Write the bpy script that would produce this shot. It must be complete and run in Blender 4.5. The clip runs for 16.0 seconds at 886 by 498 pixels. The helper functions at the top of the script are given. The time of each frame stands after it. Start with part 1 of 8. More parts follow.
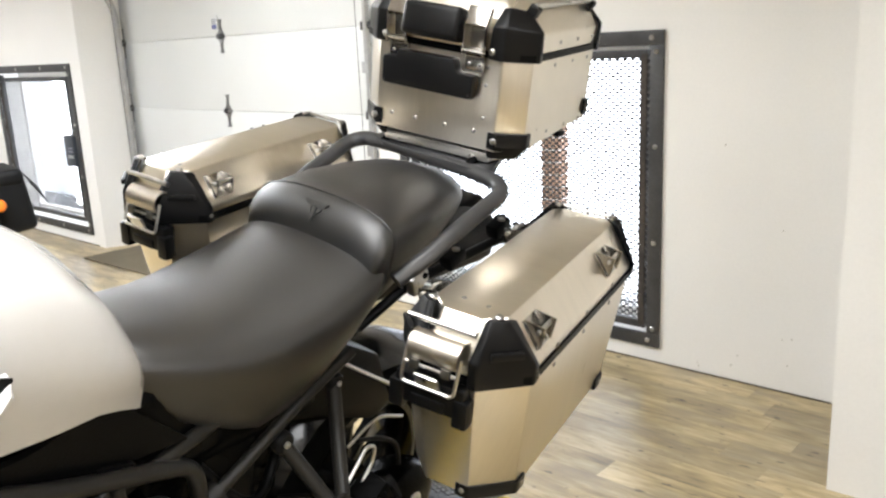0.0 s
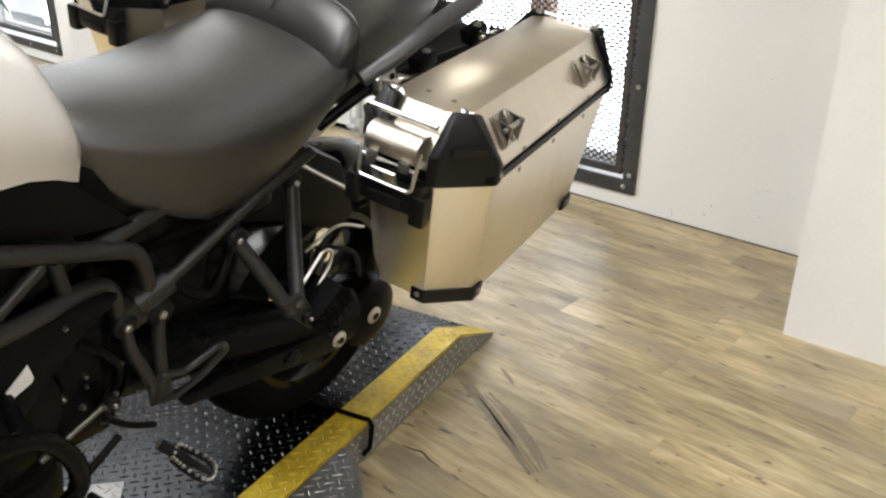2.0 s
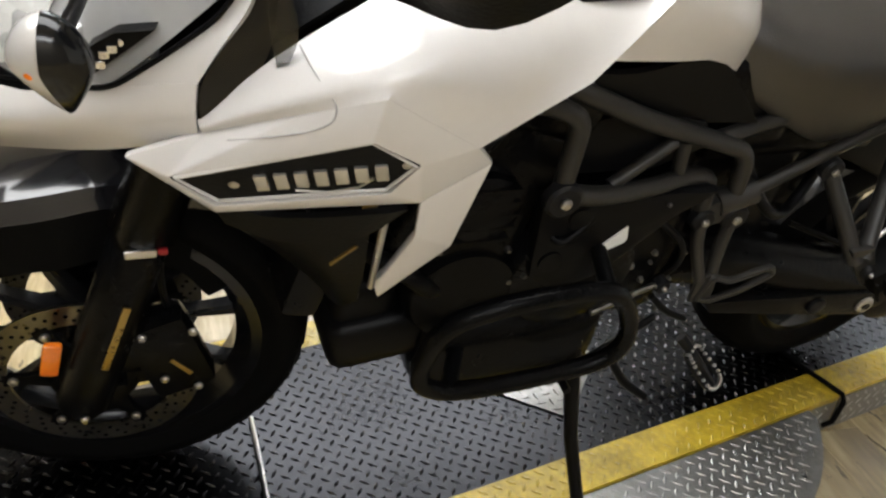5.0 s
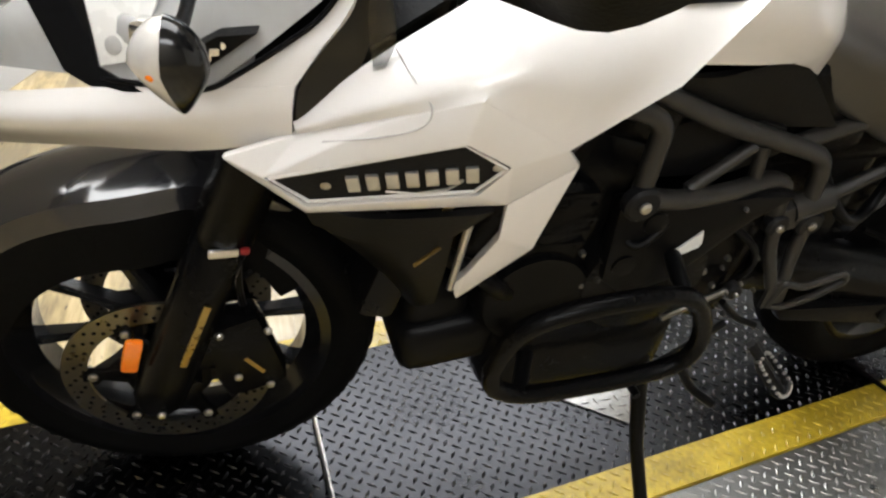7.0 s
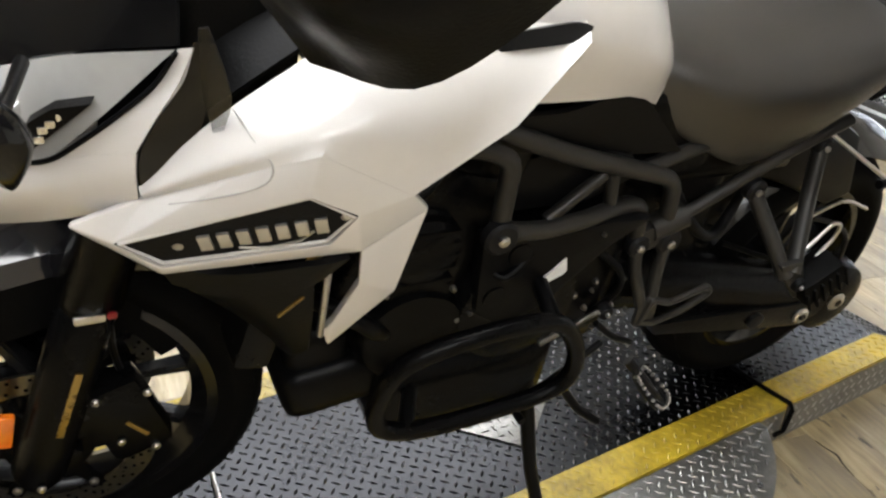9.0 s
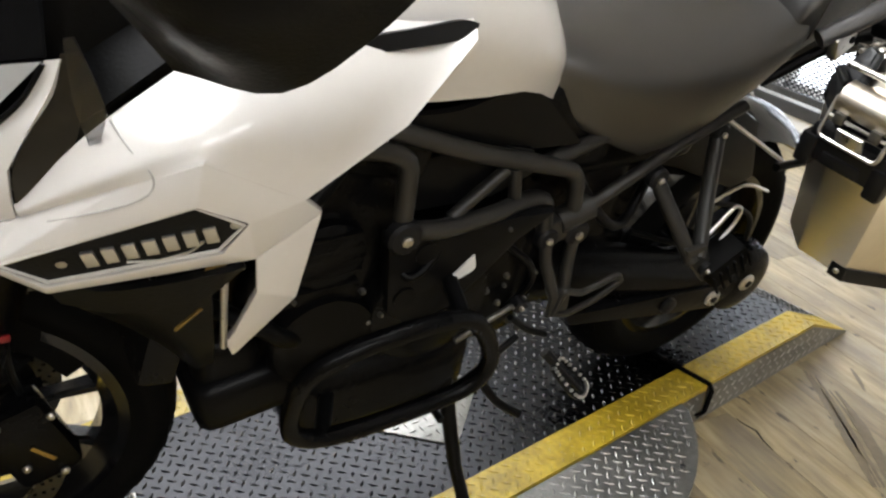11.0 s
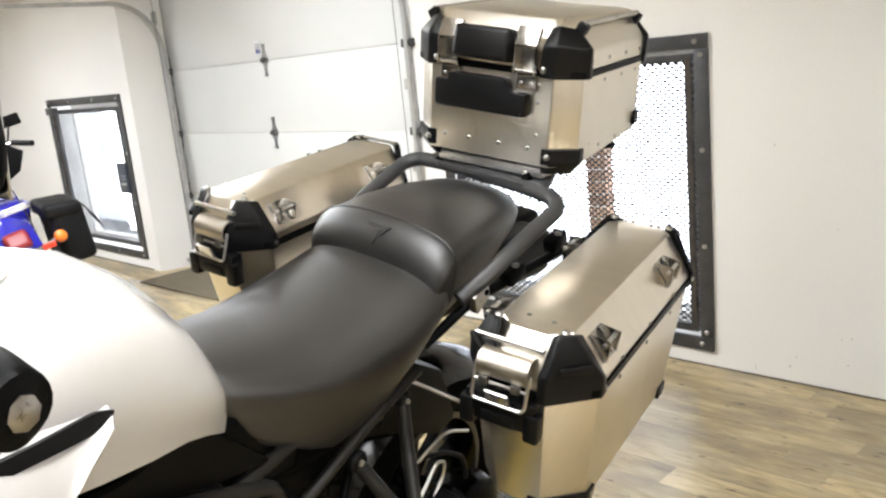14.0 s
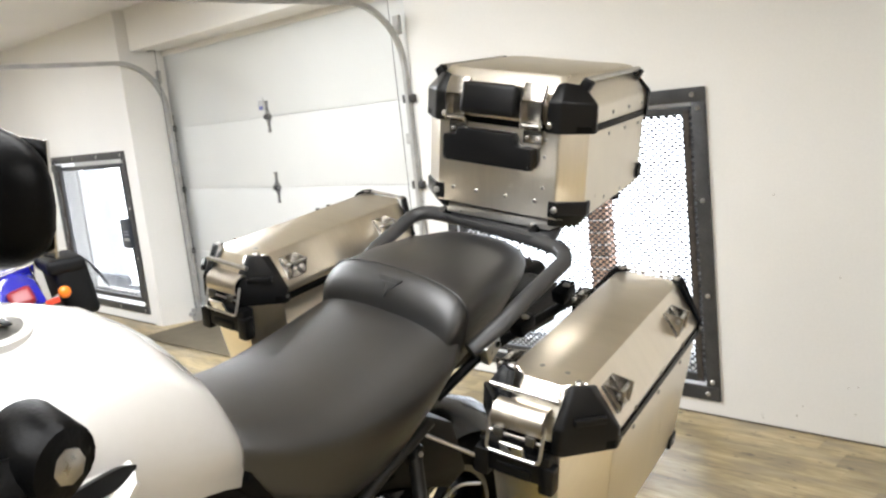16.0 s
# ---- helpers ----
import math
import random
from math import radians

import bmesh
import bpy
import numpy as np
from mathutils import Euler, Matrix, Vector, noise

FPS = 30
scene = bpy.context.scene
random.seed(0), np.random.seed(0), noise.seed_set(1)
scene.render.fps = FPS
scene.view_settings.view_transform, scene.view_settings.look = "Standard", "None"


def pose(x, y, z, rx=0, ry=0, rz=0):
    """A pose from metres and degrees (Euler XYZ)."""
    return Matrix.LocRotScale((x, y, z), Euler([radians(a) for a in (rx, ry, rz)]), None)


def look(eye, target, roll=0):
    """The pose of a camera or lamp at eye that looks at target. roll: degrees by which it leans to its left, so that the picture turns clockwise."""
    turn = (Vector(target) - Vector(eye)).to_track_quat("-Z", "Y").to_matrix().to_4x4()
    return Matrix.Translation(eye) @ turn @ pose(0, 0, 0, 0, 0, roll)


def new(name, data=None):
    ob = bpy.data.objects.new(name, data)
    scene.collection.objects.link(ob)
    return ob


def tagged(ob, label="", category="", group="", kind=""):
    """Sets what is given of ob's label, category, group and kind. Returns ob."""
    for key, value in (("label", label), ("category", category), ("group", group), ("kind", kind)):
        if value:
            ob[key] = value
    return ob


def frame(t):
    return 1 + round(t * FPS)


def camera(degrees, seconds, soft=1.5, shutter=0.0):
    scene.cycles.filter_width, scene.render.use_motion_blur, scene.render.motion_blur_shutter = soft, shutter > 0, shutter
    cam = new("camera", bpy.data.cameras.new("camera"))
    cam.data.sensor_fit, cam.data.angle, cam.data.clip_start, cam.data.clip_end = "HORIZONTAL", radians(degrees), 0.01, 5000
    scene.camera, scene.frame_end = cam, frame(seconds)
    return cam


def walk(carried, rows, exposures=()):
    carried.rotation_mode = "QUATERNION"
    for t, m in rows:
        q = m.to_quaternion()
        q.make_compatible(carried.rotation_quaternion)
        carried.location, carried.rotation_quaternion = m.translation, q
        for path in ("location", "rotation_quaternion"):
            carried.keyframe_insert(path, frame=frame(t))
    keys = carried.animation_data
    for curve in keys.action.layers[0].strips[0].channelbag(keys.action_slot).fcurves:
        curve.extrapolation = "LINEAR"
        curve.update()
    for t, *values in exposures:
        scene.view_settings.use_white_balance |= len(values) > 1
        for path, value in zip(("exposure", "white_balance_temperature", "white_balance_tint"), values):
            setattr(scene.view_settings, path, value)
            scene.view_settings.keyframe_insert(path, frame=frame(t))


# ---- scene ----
cam = camera(56.2, 16.0, 2.4)
PATH = [
    (0, (0.375, 0.375, 1.389), (-0.94, 1.805, 0.916), -2.6),
    (0.5, (0.384, 0.415, 1.353), (-0.904, 1.834, 0.781), -2.3),
    (1, (0.397, 0.42, 1.325), (-0.828, 1.85, 0.653), -1.4),
    (1.5, (0.39, 0.415, 1.301), (-0.823, 1.818, 0.551), -0.2),
    (2, (0.375, 0.417, 1.284), (-0.838, 1.792, 0.484), 0.9),
    (2.5, (0.349, 0.399, 1.279), (-0.925, 1.696, 0.446), 3.0),
    (3, (0.314, 0.372, 1.273), (-1.05, 1.562, 0.422), 3.8),
    (3.5, (0.293, 0.342, 1.273), (-1.161, 1.406, 0.403), 4.8),
    (4, (0.27, 0.305, 1.263), (-1.237, 1.235, 0.335), 6.0),
    (4.5, (0.254, 0.242, 1.251), (-1.329, 0.969, 0.268), 7.2),
    (5, (0.245, 0.177, 1.242), (-1.377, 0.747, 0.221), 7.1),
    (5.2, (0.232, 0.155, 1.24), (-1.39, 0.677, 0.192), 8.2),
    (7.3, (0.242, 0.127, 1.237), (-1.411, 0.614, 0.221), 5.9),
    (7.5, (0.251, 0.147, 1.238), (-1.388, 0.682, 0.224), 5.2),
    (8, (0.259, 0.173, 1.258), (-1.373, 0.795, 0.285), 3.9),
    (8.5, (0.268, 0.182, 1.266), (-1.365, 0.849, 0.323), 4.3),
    (8.7, (0.271, 0.182, 1.266), (-1.365, 0.851, 0.33), 4.5),
    (10.8, (0.285, 0.219, 1.262), (-1.292, 1.002, 0.314), 3.8),
    (11, (0.289, 0.225, 1.268), (-1.288, 1.036, 0.344), 3.8),
    (11.5, (0.302, 0.231, 1.277), (-1.265, 1.079, 0.368), 3.1),
    (12, (0.312, 0.252, 1.28), (-1.196, 1.199, 0.369), 3.0),
    (12.3, (0.325, 0.272, 1.297), (-1.195, 1.294, 0.494), -1.0),
    (12.5, (0.343, 0.288, 1.338), (-1.178, 1.396, 0.662), -2.8),
    (12.6, (0.352, 0.299, 1.358), (-1.182, 1.438, 0.769), -4.1),
    (12.8, (0.372, 0.303, 1.385), (-1.143, 1.507, 0.877), -5.5),
    (13, (0.373, 0.321, 1.403), (-1.095, 1.593, 0.927), -6.1),
    (13.5, (0.366, 0.33, 1.416), (-1.044, 1.677, 0.971), -5.7),
    (14, (0.372, 0.332, 1.416), (-1.02, 1.697, 0.971), -5.6),
    (14.5, (0.389, 0.335, 1.442), (-0.937, 1.793, 1.1), -5.1),
    (15, (0.402, 0.331, 1.451), (-0.914, 1.804, 1.142), -5.6),
    (15.5, (0.4, 0.327, 1.447), (-0.92, 1.794, 1.129), -5.9),
    (16, (0.37, 0.303, 1.423), (-1.028, 1.696, 1.1), -6.1),
]
EXPOSURES = [(t, e, 6150, 10) for t, e in ((0.0, 0.12), (2.5, 0.02), (3.5, -0.10), (5.0, -0.16), (7.5, 0.16), (8.5, 0.05), (11.0, -0.06), (12.0, -0.04), (13.0, 0.10), (16.0, 0.10))]
walk(cam, [(t, look(eye, target, roll)) for t, eye, target, roll in PATH], EXPOSURES)

import collections

# ---- world, sun, lamps, exposure ----
world = bpy.data.worlds.new("world")
scene.world = world
world.use_nodes = True
wn = world.node_tree.nodes
sky = wn.new("ShaderNodeTexSky")
sky.sky_type, sky.sun_disc = "NISHITA", False
sky.sun_elevation, sky.sun_rotation = radians(50), radians(30)
world.node_tree.links.new(sky.outputs[0], wn["Background"].inputs[0])
wn["Background"].inputs[1].default_value = 0.12

SUN = new("sun", bpy.data.lights.new("sun", "SUN"))
SUN.data.energy, SUN.data.angle, SUN.data.color = 2.5, radians(0.5), (1.0, 0.96, 0.9)
SUN.matrix_world = look((3.0, 9.0, 9.0), (-1.0, 3.0, 0.0))

NORTH, LEFTWALL, CEIL = 3.51, 3.21, 2.42          # window wall, stepped-out left wall, ceiling
WIN = (-2.78, -1.250, 0.072, 1.418)                   # barred window in the north wall
LWIN = (-7.37, -5.91, 0.084, 1.392)                 # barred window in the left wall
DOOR = (-5.84, -2.95, 2.07)                        # overhead door: two sides and top

LAMPS = ((-0.5, 0.1, 24), (1.8, 0.2, 33), (-3.3, 1.2, 108), (-6.8, 0.6, 90))   # x, y, watts


def area(name, eye, target, w, h, watts, colour):
    ob = new(name, bpy.data.lights.new(name, "AREA"))
    ob.data.shape, ob.data.size, ob.data.size_y = "RECTANGLE", w, h
    ob.data.energy, ob.data.color = watts, colour
    ob.matrix_world = look(eye, target)
    return ob


for lx, ly, watts in LAMPS:
    area("ceiling_lamp", (lx, ly, CEIL - 0.07), (lx, ly + 0.001, 0), 0.9, 2.2, watts, (0.965, 0.985, 1.0))


# daylight through the two windows
area("window_daylight", ((WIN[0] + WIN[1]) / 2, NORTH + 1.0, 0.9), ((WIN[0] + WIN[1]) / 2, NORTH, 0.75), 3.2, 2.0, 40, (0.93, 0.97, 1.0))
area("window_daylight", ((LWIN[0] + LWIN[1]) / 2, 3.72, 0.80), ((LWIN[0] + LWIN[1]) / 2, 3.0, 0.75), 1.5, 1.4, 60, (0.94, 0.97, 1.0))

# ---- materials ----
def mat(name, base, rough=0.5, metal=0.0, dark=0.75, scale=6.0, fine=60.0, bump=0.05, stretch=(1, 1, 1), spread=0.12, coat=0.0,
        spec=0.5, random_tint=0.0, aniso=0.0):
    """A surface with broad staining, fine grain, uneven gloss and fine relief, in object space."""
    m = bpy.data.materials.new(name)
    m.use_nodes = True
    n, l = m.node_tree.nodes, m.node_tree.links
    b = n["Principled BSDF"]
    co = n.new("ShaderNodeTexCoord")
    mp = n.new("ShaderNodeMapping")
    mp.inputs["Scale"].default_value = stretch
    l.new(co.outputs["Object"], mp.inputs["Vector"])
    big, small = n.new("ShaderNodeTexNoise"), n.new("ShaderNodeTexNoise")
    big.inputs["Scale"].default_value, big.inputs["Detail"].default_value = scale, 5
    small.inputs["Scale"].default_value, small.inputs["Detail"].default_value = fine, 4
    for t in (big, small):
        l.new(mp.outputs[0], t.inputs["Vector"])
    mixn = n.new("ShaderNodeMix")
    mixn.inputs[0].default_value = 0.4
    l.new(big.outputs["Fac"], mixn.inputs[2])
    l.new(small.outputs["Fac"], mixn.inputs[3])
    ramp = n.new("ShaderNodeValToRGB")
    ramp.color_ramp.elements[0].position, ramp.color_ramp.elements[1].position = 0.3, 0.68
    ramp.color_ramp.elements[0].color = (*[c * dark for c in base], 1)
    ramp.color_ramp.elements[1].color = (*[min(1, c * (2 - dark) ** 0.5) for c in base], 1)
    l.new(mixn.outputs[0], ramp.inputs[0])
    out = ramp.outputs[0]
    if random_tint:
        info = n.new("ShaderNodeObjectInfo")
        hsv = n.new("ShaderNodeHueSaturation")
        rng = n.new("ShaderNodeMapRange")
        rng.inputs[3].default_value, rng.inputs[4].default_value = 1 - random_tint, 1 + random_tint
        l.new(info.outputs["Random"], rng.inputs[0])
        l.new(rng.outputs[0], hsv.inputs["Value"])
        l.new(out, hsv.inputs["Color"])
        out = hsv.outputs[0]
    l.new(out, b.inputs["Base Color"])
    rr = n.new("ShaderNodeMapRange")
    rr.inputs[3].default_value, rr.inputs[4].default_value = max(0.02, rough - spread), min(1, rough + spread)
    l.new(mixn.outputs[0], rr.inputs[0])
    l.new(rr.outputs[0], b.inputs["Roughness"])
    b.inputs["Metallic"].default_value = metal
    b.inputs["Coat Weight"].default_value = coat
    b.inputs["Coat Roughness"].default_value = 0.06
    b.inputs["Specular IOR Level"].default_value = spec
    b.inputs["Anisotropic"].default_value = aniso
    if bump:
        bp = n.new("ShaderNodeBump")
        bp.inputs["Strength"].default_value, bp.inputs["Distance"].default_value = bump, 0.004
        l.new(small.outputs["Fac"], bp.inputs["Height"])
        l.new(bp.outputs[0], b.inputs["Normal"])
    return m


def clear(name, colour, rough=0.05, weight=1.0):
    m = bpy.data.materials.new(name)
    m.use_nodes = True
    b = m.node_tree.nodes["Principled BSDF"]
    b.inputs["Base Color"].default_value = (*colour, 1)
    b.inputs["Roughness"].default_value = rough
    b.inputs["Transmission Weight"].default_value = weight
    b.inputs["IOR"].default_value = 1.45
    return m


def glow(name, colour, strength):
    m = bpy.data.materials.new(name)
    m.use_nodes = True
    b = m.node_tree.nodes["Principled BSDF"]
    b.inputs["Base Color"].default_value = (*colour, 1)
    b.inputs["Emission Color"].default_value = (*colour, 1)
    b.inputs["Emission Strength"].default_value = strength
    return m


M_WALL = mat("wall_paint", (0.80, 0.788, 0.762), 0.6, dark=0.955, scale=1.5, fine=90, bump=0.12)
M_CEIL = mat("ceiling_paint", (0.78, 0.775, 0.765), 0.8, dark=0.94, scale=1.2, fine=120, bump=0.1)
M_GARAGE = mat("door_enamel", (0.66, 0.67, 0.66), 0.42, dark=0.95, scale=2, fine=160, bump=0.1)
M_TRACK = mat("galvanised_steel", (0.46, 0.46, 0.45), 0.45, 0.55, dark=0.75, scale=14, fine=120, bump=0.05)
M_FRAME = mat("dark_painted_steel", (0.055, 0.055, 0.056), 0.45, 0.2, dark=0.6, scale=12, fine=120, bump=0.12)
M_LOCK = mat("blue_grey_lock_paint", (0.05, 0.06, 0.075), 0.4, 0.1, dark=0.8, scale=14, fine=120, bump=0.05)
M_RUST = mat("rusty_steel", (0.062, 0.050, 0.041), 0.8, 0.1, dark=0.45, scale=18, fine=90, bump=0.3)
M_MESH = mat("expanded_steel", (0.035, 0.035, 0.035), 0.5, 0.2, dark=0.7, scale=20, fine=80, bump=0.0)
M_BLACKPLATE = mat("worn_black_plate", (0.021, 0.021, 0.0225), 0.30, 1.0, dark=0.40, scale=5, fine=70, bump=0.10, spread=0.14)
M_LUG = mat("worn_black_lugs", (0.062, 0.062, 0.063), 0.26, 1.0, dark=0.5, scale=6, fine=60, bump=0.1, spread=0.14)
M_BARE = mat("bare_aluminium_plate", (0.27, 0.265, 0.25), 0.40, 0.85, dark=0.55, scale=7, fine=90, bump=0.12, spread=0.15)
M_YELLOW = mat("yellow_plate_paint", (0.54, 0.385, 0.022), 0.42, 0.0, dark=0.42, scale=9, fine=70, bump=0.15, spread=0.15)
M_ALU = mat("brushed_aluminium", (0.80, 0.745, 0.65), 0.29, 1.0, dark=0.94, scale=3, fine=22, bump=0.004, stretch=(1, 10, 1), spread=0.05)
M_ALUX = mat("brushed_aluminium_cross", (0.80, 0.752, 0.665), 0.29, 1.0, dark=0.94, scale=4, fine=22, bump=0.004, stretch=(10, 1, 1), spread=0.05)
M_STEEL = mat("polished_steel", (0.60, 0.59, 0.57), 0.30, 1.0, dark=0.85, scale=20, fine=120, bump=0.02)
M_RIVET = mat("rivet_steel", (0.42, 0.41, 0.39), 0.3, 1.0, dark=0.8, scale=40, fine=200, bump=0.0)
M_PLASTIC = mat("black_plastic", (0.0036, 0.0036, 0.0038), 0.34, 0.0, spec=0.08, dark=0.8, scale=10, fine=260, bump=0.12)
M_GLOSSBLACK = mat("gloss_black", (0.004, 0.004, 0.0043), 0.16, 0.0, spec=0.3, dark=0.8, scale=8, fine=80, bump=0.0, coat=0.2)
M_ENGINE = mat("black_engine_casting", (0.0030, 0.0030, 0.0032), 0.24, 0.0, spec=0.08, dark=0.7, scale=14, fine=160, bump=0.25)
M_GREY = mat("grey_frame_paint", (0.0205, 0.0195, 0.0178), 0.38, 0.1, spec=0.3, dark=0.85, scale=8, fine=160, bump=0.05)
M_RAIL = mat("grey_rail_paint", (0.050, 0.050, 0.051), 0.40, 0.2, dark=0.9, scale=8, fine=200, bump=0.05)
M_WHITE = mat("gloss_white_paint", (0.60, 0.585, 0.565), 0.20, 0.0, dark=0.97, scale=3, fine=60, bump=0.0, coat=0.8, spread=0.04)
M_SEAT = mat("seat_vinyl", (0.0085, 0.0073, 0.0064), 0.38, 0.0, spec=1.0, dark=0.85, scale=5, fine=420, bump=0.22, spread=0.06)
M_SEATSIDE = mat("seat_vinyl_smooth", (0.0065, 0.0063, 0.0061), 0.36, 0.0, spec=0.9, dark=0.85, scale=6, fine=420, bump=0.15, spread=0.06)
M_RUBBER = mat("tyre_rubber", (0.0035, 0.0035, 0.0035), 0.62, 0.0, spec=0.03, dark=0.7, scale=12, fine=120, bump=0.2)
M_RUBBERMAT = mat("black_rubber", (0.0035, 0.0035, 0.0035), 0.6, 0.0, spec=0.04, dark=0.75, scale=12, fine=90, bump=0.2)
M_DISC = mat("brake_disc_steel", (0.20, 0.19, 0.165), 0.3, 1.0, dark=0.8, scale=30, fine=150, bump=0.05)
M_BRONZE = mat("bronze_fork", (0.34, 0.235, 0.075), 0.30, 0.9, dark=0.85, scale=12, fine=120, bump=0.03)
M_ORANGE = mat("orange_lens", (0.80, 0.19, 0.008), 0.2, 0.0, dark=0.85, scale=20, fine=120, bump=0.0, coat=0.5)
M_RED = mat("red_lens", (0.20, 0.006, 0.010), 0.4, 0.0, dark=0.8, scale=20, fine=120, bump=0.0)
M_BLUE = mat("blue_metallic_paint", (0.03, 0.03, 0.42), 0.2, 0.2, dark=0.85, scale=8, fine=90, bump=0.0, coat=0.8)
M_LEATHER = mat("black_leather", (0.008, 0.008, 0.0085), 0.5, 0.0, spec=0.12, dark=0.8, scale=14, fine=220, bump=0.2)
M_SILVER = mat("silver_lettering", (0.55, 0.54, 0.50), 0.32, 0.8, dark=0.9, scale=30, fine=100, bump=0.0)
M_GREYDK = mat("dark_grey_plastic", (0.008, 0.008, 0.0085), 0.45, 0.0, spec=0.12, dark=0.85, scale=9, fine=200, bump=0.1)
M_CHROME = mat("chrome", (0.72, 0.72, 0.72), 0.1, 1.0, dark=0.9, scale=20, fine=90, bump=0.0)
M_FLOORBASE = mat("floor_joint", (0.20, 0.165, 0.11), 0.7, dark=0.7, scale=8, fine=60, bump=0.1)
M_MAT = mat("entrance_mat", (0.16, 0.135, 0.09), 0.85, dark=0.75, scale=8, fine=160, bump=0.5)
M_OUT = glow("daylight_outside", (0.92, 0.95, 1.0), 2.0)
M_EASTWALL = mat("beige_far_wall", (0.42, 0.38, 0.32), 0.8, dark=0.85, scale=1.5, fine=40, bump=0.1)
# near-black in place of room shade, for the unseen south wall
M_UNSEENWALL = mat("unseen_wall_darkened", (0.05, 0.049, 0.048), 0.8, dark=0.8, scale=1.5, fine=40, bump=0.1)
M_LAMP = glow("lamp_diffuser", (1.0, 0.95, 0.88), 6.0)
M_BLUEBOX = mat("blue_plastic", (0.015, 0.05, 0.16), 0.45, dark=0.85, scale=8, fine=120, bump=0.05)
M_LAMPSHELL = mat("pale_lamp_shell", (0.62, 0.62, 0.60), 0.25, dark=0.95, coat=0.4, bump=0.0)
M_PALELENS = mat("pale_lens", (0.60, 0.585, 0.56), 0.10, 0.25, dark=0.92, scale=30, fine=160, bump=0.0, coat=0.7)
M_CLEAR = clear("clear_lens", (0.95, 0.95, 0.95))
M_SMOKE = clear("smoked_screen", (0.45, 0.46, 0.47))
M_AMBERSMOKE = clear("amber_screen", (0.62, 0.52, 0.30))
M_HEADLAMP = mat("headlamp_lens_grey", (0.33, 0.33, 0.325), 0.14, coat=0.8, bump=0.0, dark=0.9)
M_SKIRT = mat("bare_side_plate", (0.26, 0.255, 0.24), 0.40, 0.7, dark=0.6, scale=9, fine=90, bump=0.12)
M_DARKSTEEL = mat("dark_worn_steel", (0.17, 0.165, 0.15), 0.38, 0.9, dark=0.5, scale=30, fine=140, bump=0.1)
M_SEAM = mat("panel_joint", (0.36, 0.35, 0.335), 0.6, dark=0.8, scale=20, fine=80, bump=0.0)
M_FENDER = mat("fender_gloss", (0.010, 0.010, 0.0115), 0.13, 0.0, dark=0.8, scale=8, fine=80, bump=0.0, coat=0.9)
M_GUARD = mat("black_guard_plastic", (0.0045, 0.0045, 0.0048), 0.34, 0.0, dark=0.8, scale=10, fine=260, bump=0.08, spec=0.25)
M_HINGE = mat("hinge_steel", (0.30, 0.30, 0.295), 0.35, 0.9, dark=0.5, scale=40, fine=120, bump=0.05)
M_TIE = mat("dark_chrome", (0.46, 0.44, 0.41), 0.20, 1.0, dark=0.7, scale=30, fine=90, bump=0.0)
M_CLASP = mat("clasp_steel", (0.62, 0.57, 0.50), 0.36, 1.0, dark=0.85, scale=14, fine=90, bump=0.03)
M_SPOKE = mat("spoke_paint", (0.02, 0.02, 0.021), 0.22, 0.3, dark=0.8, scale=9, fine=120, bump=0.03)
M_BAR = mat("grey_print", (0.25, 0.25, 0.3), 0.5, bump=0.0)


